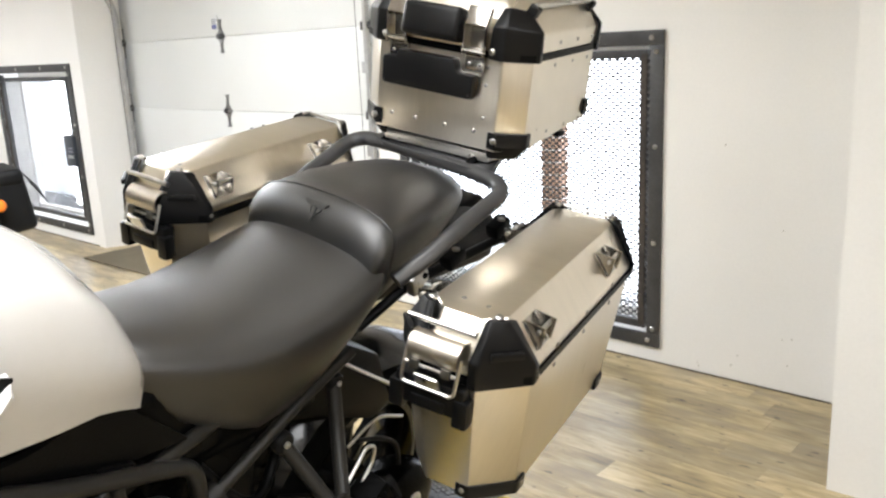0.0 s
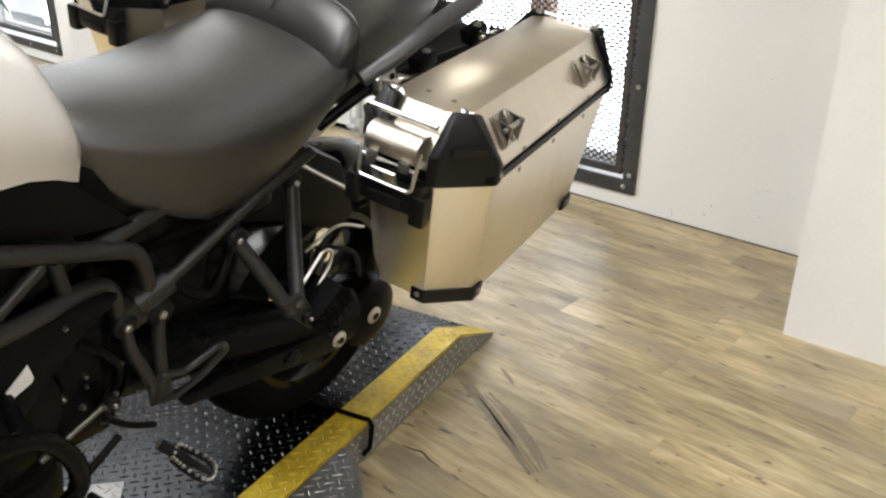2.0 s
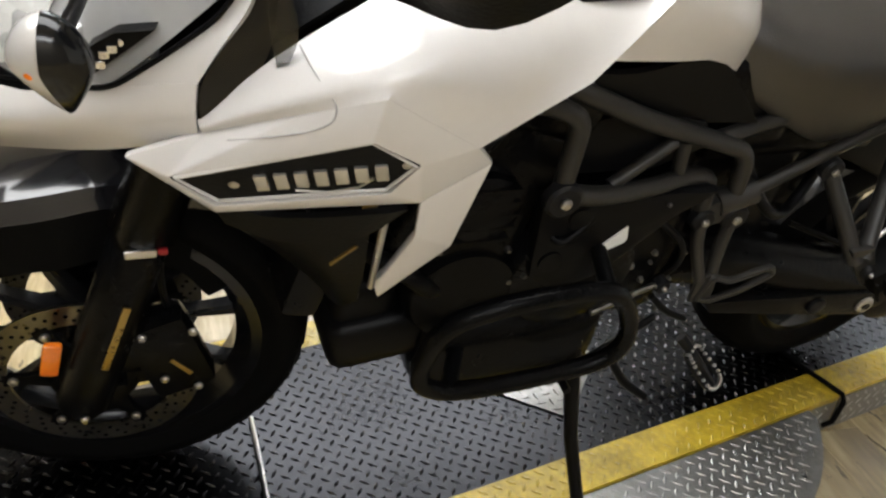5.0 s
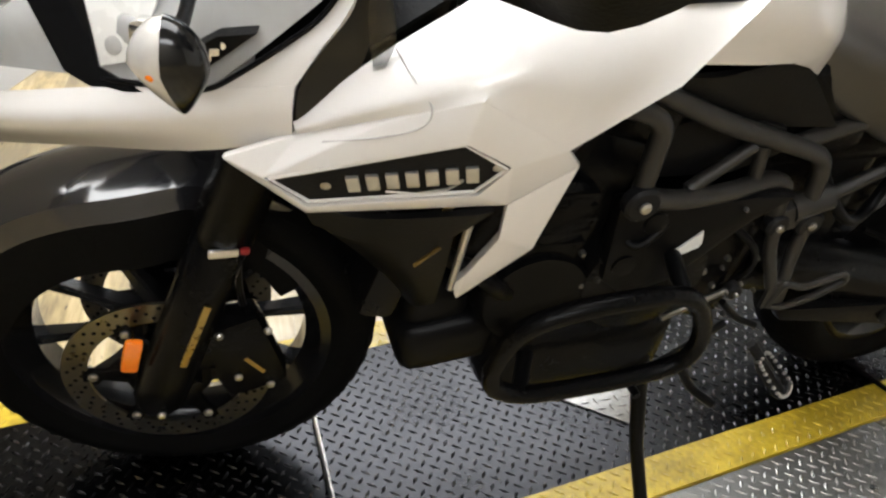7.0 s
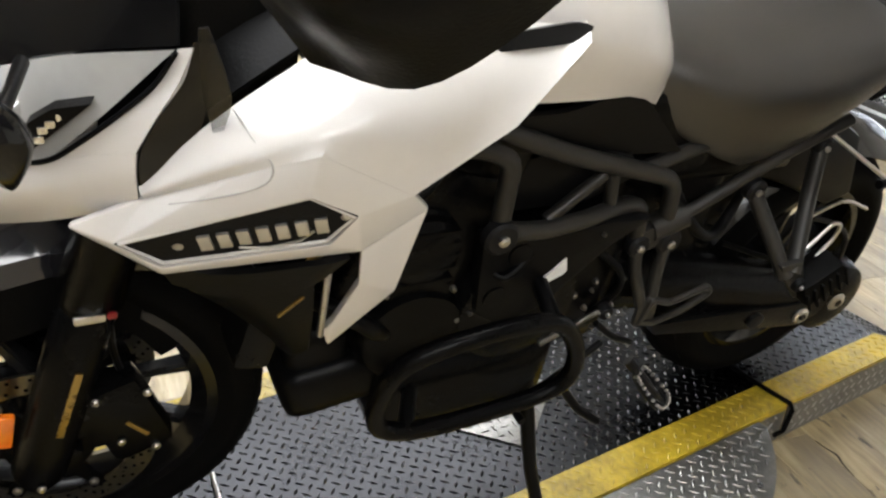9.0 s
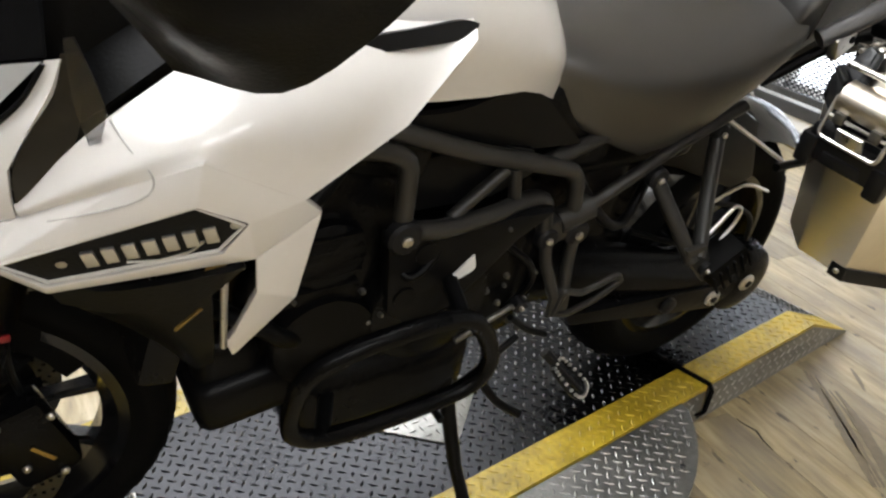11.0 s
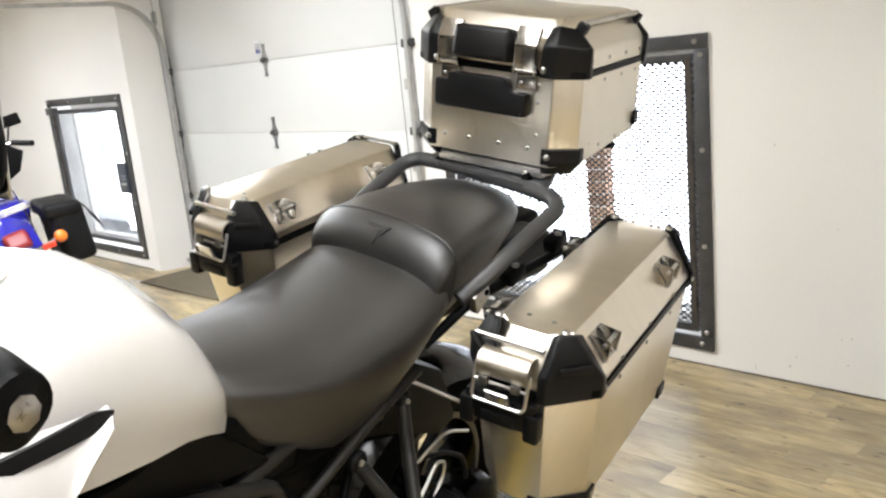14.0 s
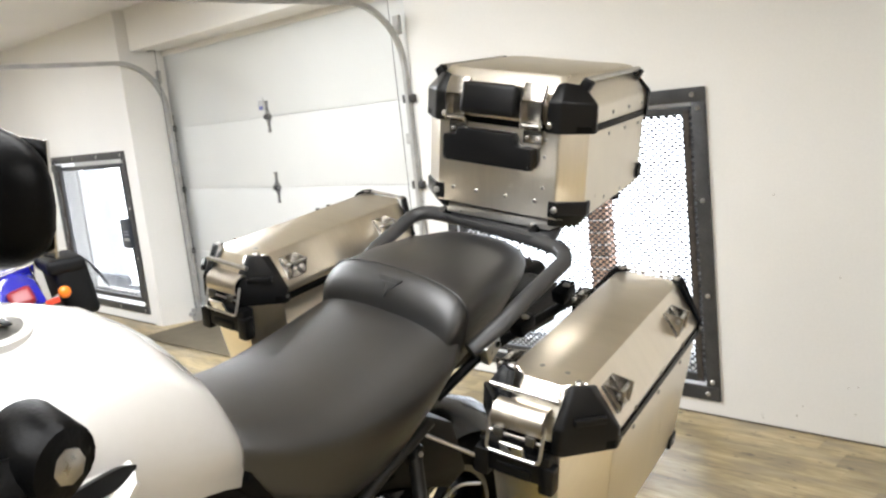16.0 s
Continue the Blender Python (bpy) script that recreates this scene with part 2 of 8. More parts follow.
def plank_material():
    """Worn vinyl planks: streaks along the board, yellow-brown to grey, tint per board."""
    m = bpy.data.materials.new("vinyl_plank")
    m.use_nodes = True
    n, l = m.node_tree.nodes, m.node_tree.links
    b = n["Principled BSDF"]
    co, info, add = n.new("ShaderNodeTexCoord"), n.new("ShaderNodeObjectInfo"), n.new("ShaderNodeVectorMath")
    sc = n.new("ShaderNodeVectorMath")
    sc.operation = "SCALE"
    comb = n.new("ShaderNodeCombineXYZ")
    for i in range(3):
        l.new(info.outputs["Random"], comb.inputs[i])
    l.new(comb.outputs[0], sc.inputs[0])
    sc.inputs["Scale"].default_value = 37.0
    l.new(co.outputs["Object"], add.inputs[0])
    l.new(sc.outputs[0], add.inputs[1])
    facs = []
    for stretch, scale, detail in (((1, 5, 1), 2.6, 7), ((1, 7, 1), 11.0, 5), ((1, 3, 1), 2.6, 5)):
        mp, t = n.new("ShaderNodeMapping"), n.new("ShaderNodeTexNoise")
        mp.inputs["Scale"].default_value = stretch
        t.inputs["Scale"].default_value, t.inputs["Detail"].default_value = scale, detail
        l.new(add.outputs[0], mp.inputs["Vector"])
        l.new(mp.outputs[0], t.inputs["Vector"])
        facs.append(t.outputs["Fac"])
    ramp = n.new("ShaderNodeValToRGB")
    e = ramp.color_ramp.elements
    e[0].position, e[0].color = 0.31, (0.14, 0.110, 0.064, 1)
    e[1].position, e[1].color = 0.70, (0.635, 0.535, 0.332, 1)
    mid = ramp.color_ramp.elements.new(0.5)
    mid.color = (0.405, 0.316, 0.162, 1)
    mix = n.new("ShaderNodeMix")
    mix.inputs[0].default_value = 0.4
    l.new(facs[0], mix.inputs[2])
    l.new(facs[1], mix.inputs[3])
    l.new(mix.outputs[0], ramp.inputs[0])
    grey = n.new("ShaderNodeMix")
    grey.data_type = "RGBA"
    gr = n.new("ShaderNodeMapRange")
    gr.inputs[1].default_value, gr.inputs[2].default_value, gr.inputs[4].default_value = 0.46, 0.66, 0.75
    l.new(facs[2], gr.inputs[0])
    l.new(gr.outputs[0], grey.inputs[0])
    l.new(ramp.outputs[0], grey.inputs[6])
    grey.inputs[7].default_value = (0.240, 0.200, 0.138, 1)
    geo = n.new("ShaderNodeNewGeometry")
    dirt, knot = n.new("ShaderNodeTexNoise"), n.new("ShaderNodeTexNoise")
    dirt.inputs["Scale"].default_value, dirt.inputs["Detail"].default_value = 1.3, 6
    knot.inputs["Scale"].default_value, knot.inputs["Detail"].default_value = 24.0, 3
    kmap = n.new("ShaderNodeMapping")
    kmap.inputs["Scale"].default_value = (0.6, 1.6, 1)
    l.new(geo.outputs["Position"], dirt.inputs["Vector"])
    l.new(geo.outputs["Position"], kmap.inputs["Vector"])
    l.new(kmap.outputs[0], knot.inputs["Vector"])
    out = grey.outputs[2]
    for src, lo, hi, top, colour in ((dirt, 0.50, 0.72, 0.55, (0.15, 0.125, 0.085, 1)), (knot, 0.65, 0.71, 0.85, (0.05, 0.04, 0.028, 1))):
        r_, x_ = n.new("ShaderNodeMapRange"), n.new("ShaderNodeMix")
        x_.data_type = "RGBA"
        r_.inputs[1].default_value, r_.inputs[2].default_value, r_.inputs[4].default_value = lo, hi, top
        l.new(src.outputs["Fac"], r_.inputs[0])
        l.new(r_.outputs[0], x_.inputs[0])
        l.new(out, x_.inputs[6])
        x_.inputs[7].default_value = colour
        out = x_.outputs[2]
    hsv, rng = n.new("ShaderNodeHueSaturation"), n.new("ShaderNodeMapRange")
    rng.inputs[3].default_value, rng.inputs[4].default_value = 0.80, 1.14
    l.new(info.outputs["Random"], rng.inputs[0])
    l.new(rng.outputs[0], hsv.inputs["Value"])
    l.new(out, hsv.inputs["Color"])
    l.new(hsv.outputs[0], b.inputs["Base Color"])
    rr = n.new("ShaderNodeMapRange")
    rr.inputs[3].default_value, rr.inputs[4].default_value = 0.27, 0.44
    l.new(facs[2], rr.inputs[0])
    l.new(rr.outputs[0], b.inputs["Roughness"])
    bp = n.new("ShaderNodeBump")
    b.inputs["Specular IOR Level"].default_value = 0.75
    bp.inputs["Strength"].default_value, bp.inputs["Distance"].default_value = 0.03, 0.001
    l.new(facs[1], bp.inputs["Height"])
    l.new(bp.outputs[0], b.inputs["Normal"])
    return m


M_PLANK = plank_material()


# ---- mesh helpers ----
def V(*a):
    return Vector(a)


def bm_new():
    return bmesh.new()


def add_box(bm, c, s, bev=0.0, seg=2, m=None):
    """A box of size s round c, with rounded edges, turned by m."""
    r = bmesh.ops.create_cube(bm, size=1.0)
    vs = r["verts"]
    for v in vs:
        v.co = Vector((v.co.x * s[0], v.co.y * s[1], v.co.z * s[2]))
    if bev:
        es = list({e for v in vs for e in v.link_edges})
        r = bmesh.ops.bevel(bm, geom=es, offset=min(bev, 0.49 * min(s)), segments=seg, profile=0.6, affect="EDGES")
        vs = list({v for f in r["faces"] for v in f.verts} | {v for v in vs if v.is_valid})
    for v in vs:
        v.co = (m @ v.co if m else v.co) + Vector(c)
    return bm


def smooth_path(pts, k=5):
    """Catmull-Rom through the points."""
    p = [Vector(q) for q in pts]
    p = [2 * p[0] - p[1]] + p + [2 * p[-1] - p[-2]]
    out = []
    for i in range(1, len(p) - 2):
        for j in range(k):
            t = j / k
            out.append(0.5 * ((2 * p[i]) + (p[i + 1] - p[i - 1]) * t + (2 * p[i - 1] - 5 * p[i] + 4 * p[i + 1] - p[i + 2]) * t * t
                              + (3 * p[i] - p[i - 1] - 3 * p[i + 1] + p[i + 2]) * t ** 3))
    out.append(p[-2])
    return out


def round_corners(pts, r, k=5):
    """A polyline whose corners are rounded."""
    p = [Vector(q) for q in pts]
    out = [p[0]]
    for a, b, c in zip(p, p[1:], p[2:]):
        u, w = (a - b), (c - b)
        d = min(r, 0.45 * u.length, 0.45 * w.length)
        s, e = b + u.normalized() * d, b + w.normalized() * d
        for j in range(k + 1):
            t = j / k
            out.append((1 - t) ** 2 * s + 2 * t * (1 - t) * b + t * t * e)
    out.append(p[-1])
    return out


def add_tube(bm, pts, r, n=10, closed=False, flat=1.0):
    """A round bar along a path; flat squeezes it."""
    p = [Vector(q) for q in pts]
    rings, up = [], None
    cnt = len(p)
    for i in range(cnt):
        a, b = (p[(i - 1) % cnt], p[(i + 1) % cnt]) if closed else (p[max(i - 1, 0)], p[min(i + 1, cnt - 1)])
        d = (b - a).normalized()
        if up is None:
            up = d.orthogonal().normalized() if abs(d.z) > 0.9 else (Vector((0, 0, 1)) - d * d.z).normalized()
        up = (up - d * up.dot(d)).normalized()
        side = d.cross(up)
        rad = r[i] if isinstance(r, (list, tuple)) else r
        rings.append([bm.verts.new(p[i] + (side * math.cos(q) + up * math.sin(q) * flat) * rad) for q in (2 * math.pi * j / n for j in range(n))])
    pairs = list(zip(rings, rings[1:])) + ([(rings[-1], rings[0])] if closed else [])
    for A, B in pairs:
        for j in range(n):
            bm.faces.new((A[j], A[(j + 1) % n], B[(j + 1) % n], B[j]))
    if not closed:
        bm.faces.new(rings[0][::-1])
        bm.faces.new(rings[-1])
    return bm


def add_cyl(bm, a, b, r, n=16, r2=None):
    return add_tube(bm, [a, b], [r, r if r2 is None else r2], n)


def add_bolt(bm, c, axis, r=0.006, h=0.006):
    c, axis = Vector(c), Vector(axis).normalized()
    add_tube(bm, [c, c + axis * h * 0.6, c + axis * h], [r, r, r * 0.6], 8)
    return bm


def add_lathe(bm, prof, c, n=48, closed=True):
    """Profile (radius, x) turned about the x axis through c."""
    rings = []
    for j in range(n):
        a = 2 * math.pi * j / n
        rings.append([bm.verts.new((c[0] + x, c[1] + r * math.cos(a), c[2] + r * math.sin(a))) for r, x in prof])
    k = len(prof)
    for j in range(n):
        A, B = rings[j], rings[(j + 1) % n]
        for i in range(k if closed else k - 1):
            bm.faces.new((A[i], A[(i + 1) % k], B[(i + 1) % k], B[i]))
    return bm


def add_loft(bm, rings, cap=True, closed=True):
    vs = [[bm.verts.new(Vector(q)) for q in ring] for ring in rings]
    k = len(vs[0])
    for A, B in zip(vs, vs[1:]):
        for j in range(k if closed else k - 1):
            bm.faces.new((A[j], A[(j + 1) % k], B[(j + 1) % k], B[j]))
    if cap:
        bm.faces.new(vs[0][::-1])
        bm.faces.new(vs[-1])
    return bm


def add_sheet(bm, curves, n=10, sub=4, thick=0.006):
    """A shell over several edge curves (each a list of points), of even thickness."""
    cs = [smooth_path(c, sub) for c in curves]
    ln = min(len(c) for c in cs)
    grid = []
    for i in range(ln):
        grid.append(smooth_path([c[i] for c in cs], n) if len(cs) > 2 else [cs[0][i].lerp(cs[1][i], j / n) for j in range(n + 1)])
    tmp = bmesh.new()
    vs = [[tmp.verts.new(p) for p in row] for row in grid]
    for A, B in zip(vs, vs[1:]):
        for j in range(len(A) - 1):
            tmp.faces.new((A[j], A[j + 1], B[j + 1], B[j]))
    bmesh.ops.recalc_face_normals(tmp, faces=tmp.faces)
    tmp.normal_update()
    c = sum((v.co for v in tmp.verts), Vector()) / len(tmp.verts)
    out = sum(((1 if f.normal.dot(Vector((f.calc_center_median().x, 0, 0.3))) > 0 else -1) for f in tmp.faces))
    s = thick if out >= 0 else -thick
    back = [[bm.verts.new(v.co - v.normal * s) for v in row] for row in vs]
    front = [[bm.verts.new(v.co) for v in row] for row in vs]
    tmp.free()
    R, C = len(front), len(front[0])
    for i in range(R - 1):
        for j in range(C - 1):
            bm.faces.new((front[i][j], front[i][j + 1], front[i + 1][j + 1], front[i + 1][j]))
            bm.faces.new((back[i][j], back[i + 1][j], back[i + 1][j + 1], back[i][j + 1]))
    for i in range(R - 1):
        for j in (0, C - 1):
            bm.faces.new((front[i][j], front[i + 1][j], back[i + 1][j], back[i][j]))
    for j in range(C - 1):
        for i in (0, R - 1):
            bm.faces.new((front[i][j], front[i][j + 1], back[i][j + 1], back[i][j]))
    return bm


def add_slab(bm, outline, depth, m=None, bev=0.0):
    """An outline in its own xy plane, made a plate of that depth (downwards), put in place by m."""
    tmp = bmesh.new()
    f = tmp.faces.new([tmp.verts.new((x, y, 0)) for x, y in outline])
    r = bmesh.ops.extrude_face_region(tmp, geom=[f])
    for v in (g for g in r["geom"] if isinstance(g, bmesh.types.BMVert)):
        v.co.z -= depth
    if bev:
        bmesh.ops.bevel(tmp, geom=list(tmp.edges), offset=bev, segments=2, profile=0.6, affect="EDGES")
    bmesh.ops.recalc_face_normals(tmp, faces=tmp.faces)
    mp = {v: bm.verts.new(m @ v.co if m else v.co) for v in tmp.verts}
    for f in tmp.faces:
        bm.faces.new([mp[v] for v in f.verts])
    tmp.free()
    return bm


def mirror(bm):
    """Adds the other half, mirrored in x."""
    g = bmesh.ops.duplicate(bm, geom=list(bm.verts) + list(bm.edges) + list(bm.faces))
    vs = [v for v in g["geom"] if isinstance(v, bmesh.types.BMVert)]
    for v in vs:
        v.co.x = -v.co.x
    bmesh.ops.reverse_faces(bm, faces=[f for f in g["geom"] if isinstance(f, bmesh.types.BMFace)])
    return bm


def mesh_of(name, bm, material, angle=38):
    bmesh.ops.recalc_face_normals(bm, faces=bm.faces)
    me = bpy.data.meshes.new(name)
    bm.to_mesh(me)
    bm.free()
    for p in me.polygons:
        p.use_smooth = True
    me.set_sharp_from_angle(angle=radians(angle))
    me.materials.append(material)
    return me


def part(name, bm, material, parent=None, label="", angle=38):
    ob = new(name, mesh_of(name, bm, material, angle))
    ob.parent = parent
    return tagged(ob, label)


def thing(name, m, label, category, group="", kind=""):
    ob = new(name)
    ob.empty_display_size = 0.1
    ob.matrix_world = m
    return tagged(ob, label, category, group, kind)


def structure(name, bm, material, label, category):
    return tagged(part(name, bm, material), label, category, kind="structure")


def box_between(bm, a, b, bev=0.0):
    a, b = Vector(a), Vector(b)
    return add_box(bm, (a + b) / 2, [abs(q) for q in (b - a)], bev)

# ---- the room ----
WEST, EAST, SOUTH, TH = -9.2, 2.4, -3.6, 0.22

bm = bm_new()
for a, b in (((DOOR[1], NORTH, 0), (WIN[0] + 0.035, NORTH + TH, CEIL)), ((WIN[1] - 0.035, NORTH, 0), (EAST, NORTH + TH, CEIL)),
             ((WIN[0] + 0.035, NORTH, 0), (WIN[1] - 0.035, NORTH + TH, WIN[2] + 0.035)), ((WIN[0] + 0.035, NORTH, WIN[3] - 0.035), (WIN[1] - 0.035, NORTH + TH, CEIL)),
             ((DOOR[0], NORTH, DOOR[2]), (DOOR[1], NORTH + TH, CEIL))):
    box_between(bm, a, b)
structure("wall_north", bm, M_WALL, "white painted plaster wall with a barred window", "wall")

bm = bm_new()
for a, b in (((WEST, LEFTWALL, 0), (LWIN[0] + 0.035, LEFTWALL + 0.25, CEIL)), ((LWIN[0] + 0.035, LEFTWALL, 0), (LWIN[1] - 0.035, LEFTWALL + 0.25, LWIN[2] + 0.035)),
             ((LWIN[0] + 0.035, LEFTWALL, LWIN[3] - 0.035), (LWIN[1] - 0.035, LEFTWALL + 0.25, CEIL))):
    box_between(bm, a, b)
add_slab(bm, [(LWIN[1] - 0.035, LEFTWALL), (-5.745, LEFTWALL), (-5.66, 3.43), (-5.66, NORTH + 0.012), (LWIN[1] - 0.035, NORTH + 0.012)], CEIL, pose(0, 0, CEIL))
structure("wall_north_west", bm, M_WALL, "white painted wall stepped out beside the overhead door", "wall")

bm = bm_new()
add_slab(bm, [(-0.525, NORTH), (-0.343, 2.866), (EAST, 2.99), (EAST, NORTH)], CEIL, pose(0, 0, CEIL))
structure("wall_pier", bm, M_WALL, "white painted wall pier standing out into the room", "wall")
bm = bm_new()
box_between(bm, (WEST - TH, SOUTH, 0), (WEST, NORTH + TH, CEIL))
structure("wall_west", bm, M_WALL, "plain white wall of the showroom", "wall")
bm = bm_new()
box_between(bm, (EAST, SOUTH, 0), (EAST + TH, NORTH + TH, CEIL))
structure("wall_east", bm, M_EASTWALL, "plain beige wall of the showroom", "wall")
# never in view; its dark colour keeps fill off the bike's near side
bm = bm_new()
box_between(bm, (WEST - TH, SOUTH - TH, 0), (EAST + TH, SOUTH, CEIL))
structure("wall_south", bm, M_UNSEENWALL, "unseen wall coloured near-black to cut fill light", "wall")
bm = bm_new()
box_between(bm, (WEST - TH, SOUTH - TH, CEIL), (EAST + TH, NORTH + TH, CEIL + 0.15))
structure("ceiling", bm, M_CEIL, "white painted ceiling", "ceiling")
bm = bm_new()
box_between(bm, (DOOR[0] + 0.20, NORTH - 0.26, DOOR[2] + 0.035), (DOOR[1] + 0.7, NORTH - 0.003, CEIL - 0.002), 0.012)
structure("beam", bm, M_WALL, "white boxed header above the overhead door", "beam")
bm = bm_new()
box_between(bm, (WEST - TH, SOUTH - TH, -0.16), (EAST + TH, NORTH + TH + 0.1, -0.004))
floor = structure("floor", bm, M_FLOORBASE, "worn wood-look vinyl plank floor with tyre marks", "floor")
bm = bm_new()
box_between(bm, (-40, NORTH + 0.34, -0.32), (40, 60, -0.2))
structure("ground", bm, mat("outside_concrete", (0.35, 0.35, 0.34), 0.8, scale=2), "pale concrete yard outside the windows", "ground")
bm = bm_new()
box_between(bm, (-24, NORTH + 1.3, -0.2), (6, NORTH + 1.4, 3.5))
structure("backdrop", bm, M_OUT, "glaring white daylight outside the windows", "backdrop")

bm = bm_new()
add_slab(bm, [(-5.55, 2.94), (-3.2, 3.0), (-3.2, 3.5), (-5.55, 3.5)], 0.012, pose(0, 0, 0.014), 0.004)
tagged(part("door_mat", bm, M_MAT), "flat brown fibre mat lying inside the overhead door", "mat")


# ---- overhead door ----
def overhead_door():
    x0, x1, top = DOOR
    y = NORTH + 0.02
    d = thing("overhead_door", pose((x0 + x1) / 2, y, 0), "closed white sectional overhead garage door with steel hinges", "garage door", kind="structure")
    half = (x1 - x0) / 2
    zs = (0.02, 0.555, 1.042, 1.518, top + 0.03)
    for a, b in zip(zs, zs[1:]):
        bm = bm_new()
        add_box(bm, (0, 0.022, (a + b) / 2), (2 * half, 0.044, b - a - 0.002), 0.003)
        part("door_panel", bm, M_GARAGE, d)
    for z in zs[1:-1]:
        for i, x in enumerate((-half + 0.17, 0.012, half - 0.05)):
            bm = bm_new()
            for s in (1, -1):
                add_slab(bm, [(-0.044, 0.0), (0.044, 0.0), (0.016, 0.040), (0.012, 0.078), (0.022, 0.105), (-0.022, 0.105), (-0.012, 0.078), (-0.016, 0.040)], 0.004,
                         pose(x, -0.006, z, 90, 0, 0) @ Matrix.Diagonal((1, s, 1, 1)))
            add_cyl(bm, (x - 0.034, -0.012, z), (x + 0.034, -0.012, z), 0.009, 10)
            for s in (1, -1):
                add_bolt(bm, (x, -0.009, z + s * 0.05), (0, -1, 0), 0.006, 0.006)
            h = part("hinge", bm, M_HINGE, d, "steel door hinge")
            bm = bm_new()
            add_box(bm, (x, -0.016, z), (0.036, 0.022, 0.030), 0.005)
            part("hinge_barrel", bm, M_FRAME, h, "dark hinge barrel")
            if i != 1:
                bm = bm_new()
                sx = -1 if i == 0 else 1
                add_cyl(bm, (x, -0.035, z), (x + sx * 0.075, -0.035, z), 0.006, 8)
                add_cyl(bm, (x + sx * 0.05, -0.035, z), (x + sx * 0.072, -0.035, z), 0.022, 14)
                add_box(bm, (x, -0.02, z), (0.05, 0.03, 0.045), 0.004)
                part("roller", bm, M_FRAME, h)
    bm = bm_new()
    add_box(bm, (0, 0.062, (top + 0.05) / 2), (2 * half + 0.1, 0.012, top + 0.05))
    part("door_backing", bm, M_GARAGE, d)
    bm = bm_new()
    add_box(bm, (0, 0.02, 0.012), (2 * half, 0.05, 0.024), 0.006)
    part("bottom_seal", bm, M_RUBBERMAT, d)
    bm = bm_new()
    add_box(bm, (-0.05, -0.004, 1.605), (0.075, 0.004, 0.085), 0.001)
    lab = part("label_plate", bm, M_GARAGE, d, "small white sticker with grey print")
    for k, zz in enumerate((1.626, 1.614, 1.602)):
        bm = bm_new()
        add_box(bm, (-0.05, -0.0066, zz), (0.05, 0.001, 0.006))
        part("print_bar", bm, M_BAR, lab)
    bm = bm_new()
    add_box(bm, (-0.05, -0.0066, 1.580), (0.05, 0.001, 0.028))
    part("print_bar", bm, mat("blue_print", (0.10, 0.11, 0.30), 0.5, bump=0.0), lab)
    bm = bm_new()
    add_cyl(bm, (0.02, -0.01, 0.70), (0.02, 0.0, 0.70), 0.022, 16)
    part("lock_rose", bm, M_TRACK, d)
    return d


overhead_door()


def door_track(x, y, s, wide):
    """A thin steel channel: upright beside the door, curved at the top, then level into the room."""
    t = thing("door_track", pose(x, y, 0), "galvanised steel door track curving up to the ceiling", "door track", "overhead door tracks")
    top = DOOR[2] - 0.06
    arc = [(0, -0.34 * (1 - math.cos(a)), top - 0.34 + 0.34 * math.sin(a)) for a in (radians(7.5 * i) for i in range(13))]
    path = [(0, 0, 0.04), (0, 0, 0.8)] + arc + [(0, -1.2, top), (0, -2.6, top)]
    bm = bm_new()
    rings = []
    for i, p in enumerate(path):
        a, b = Vector(path[max(i - 1, 0)]), Vector(path[min(i + 1, len(path) - 1)])
        d = (b - a).normalized()
        q = Vector((1, 0, 0)).cross(d).normalized()
        prof = [(-wide, 0.0), (-wide, 0.028), (-wide + 0.004, 0.028), (-wide + 0.004, 0.004), (wide - 0.004, 0.004), (wide - 0.004, 0.028), (wide, 0.028), (wide, 0.0)]
        rings.append([Vector(p) + Vector((u, 0, 0)) + q * -v for u, v in prof])
    add_loft(bm, rings)
    part("channel", bm, M_TRACK, t)
    for z in (0.35, 0.85, 1.30):
        bm = bm_new()
        add_box(bm, (s * (wide + 0.014), 0.012, z), (0.03, 0.02, 0.06), 0.003)
        part("angle_bracket", bm, M_TRACK, t)
    bm = bm_new()
    add_box(bm, (0, -0.005, 0.05), (0.08, 0.04, 0.10), 0.006)
    add_cyl(bm, (-0.03, -0.04, 0.06), (0.03, -0.04, 0.06), 0.016, 10)
    part("bottom_bracket", bm, M_TRACK, t)
    bm = bm_new()
    add_box(bm, (0, -0.010, top - 0.10), (0.05, 0.02, 0.10), 0.004)
    part("upper_bracket", bm, M_TRACK, t)
    bm = bm_new()
    add_tube(bm, [(s * 0.035, -0.02, 0.10), (s * 0.035, -0.03, top + 0.10)], 0.002, 5)
    part("lift_cable", bm, M_FRAME, t, "thin steel lift cable")
    bm = bm_new()
    add_lathe(bm, [(0.012, -0.02), (0.055, -0.02), (0.055, -0.012), (0.045, -0.008), (0.045, 0.008), (0.055, 0.012), (0.055, 0.02), (0.012, 0.02)], V(s * 0.05, -0.07, top + 0.14), 28)
    part("cable_drum", bm, M_TRACK, t, "grey cable drum above the track")


door_track(-5.62, NORTH - 0.06, 1, 0.024)
door_track(DOOR[1] - 0.02, NORTH - 0.035, -1, 0.012)


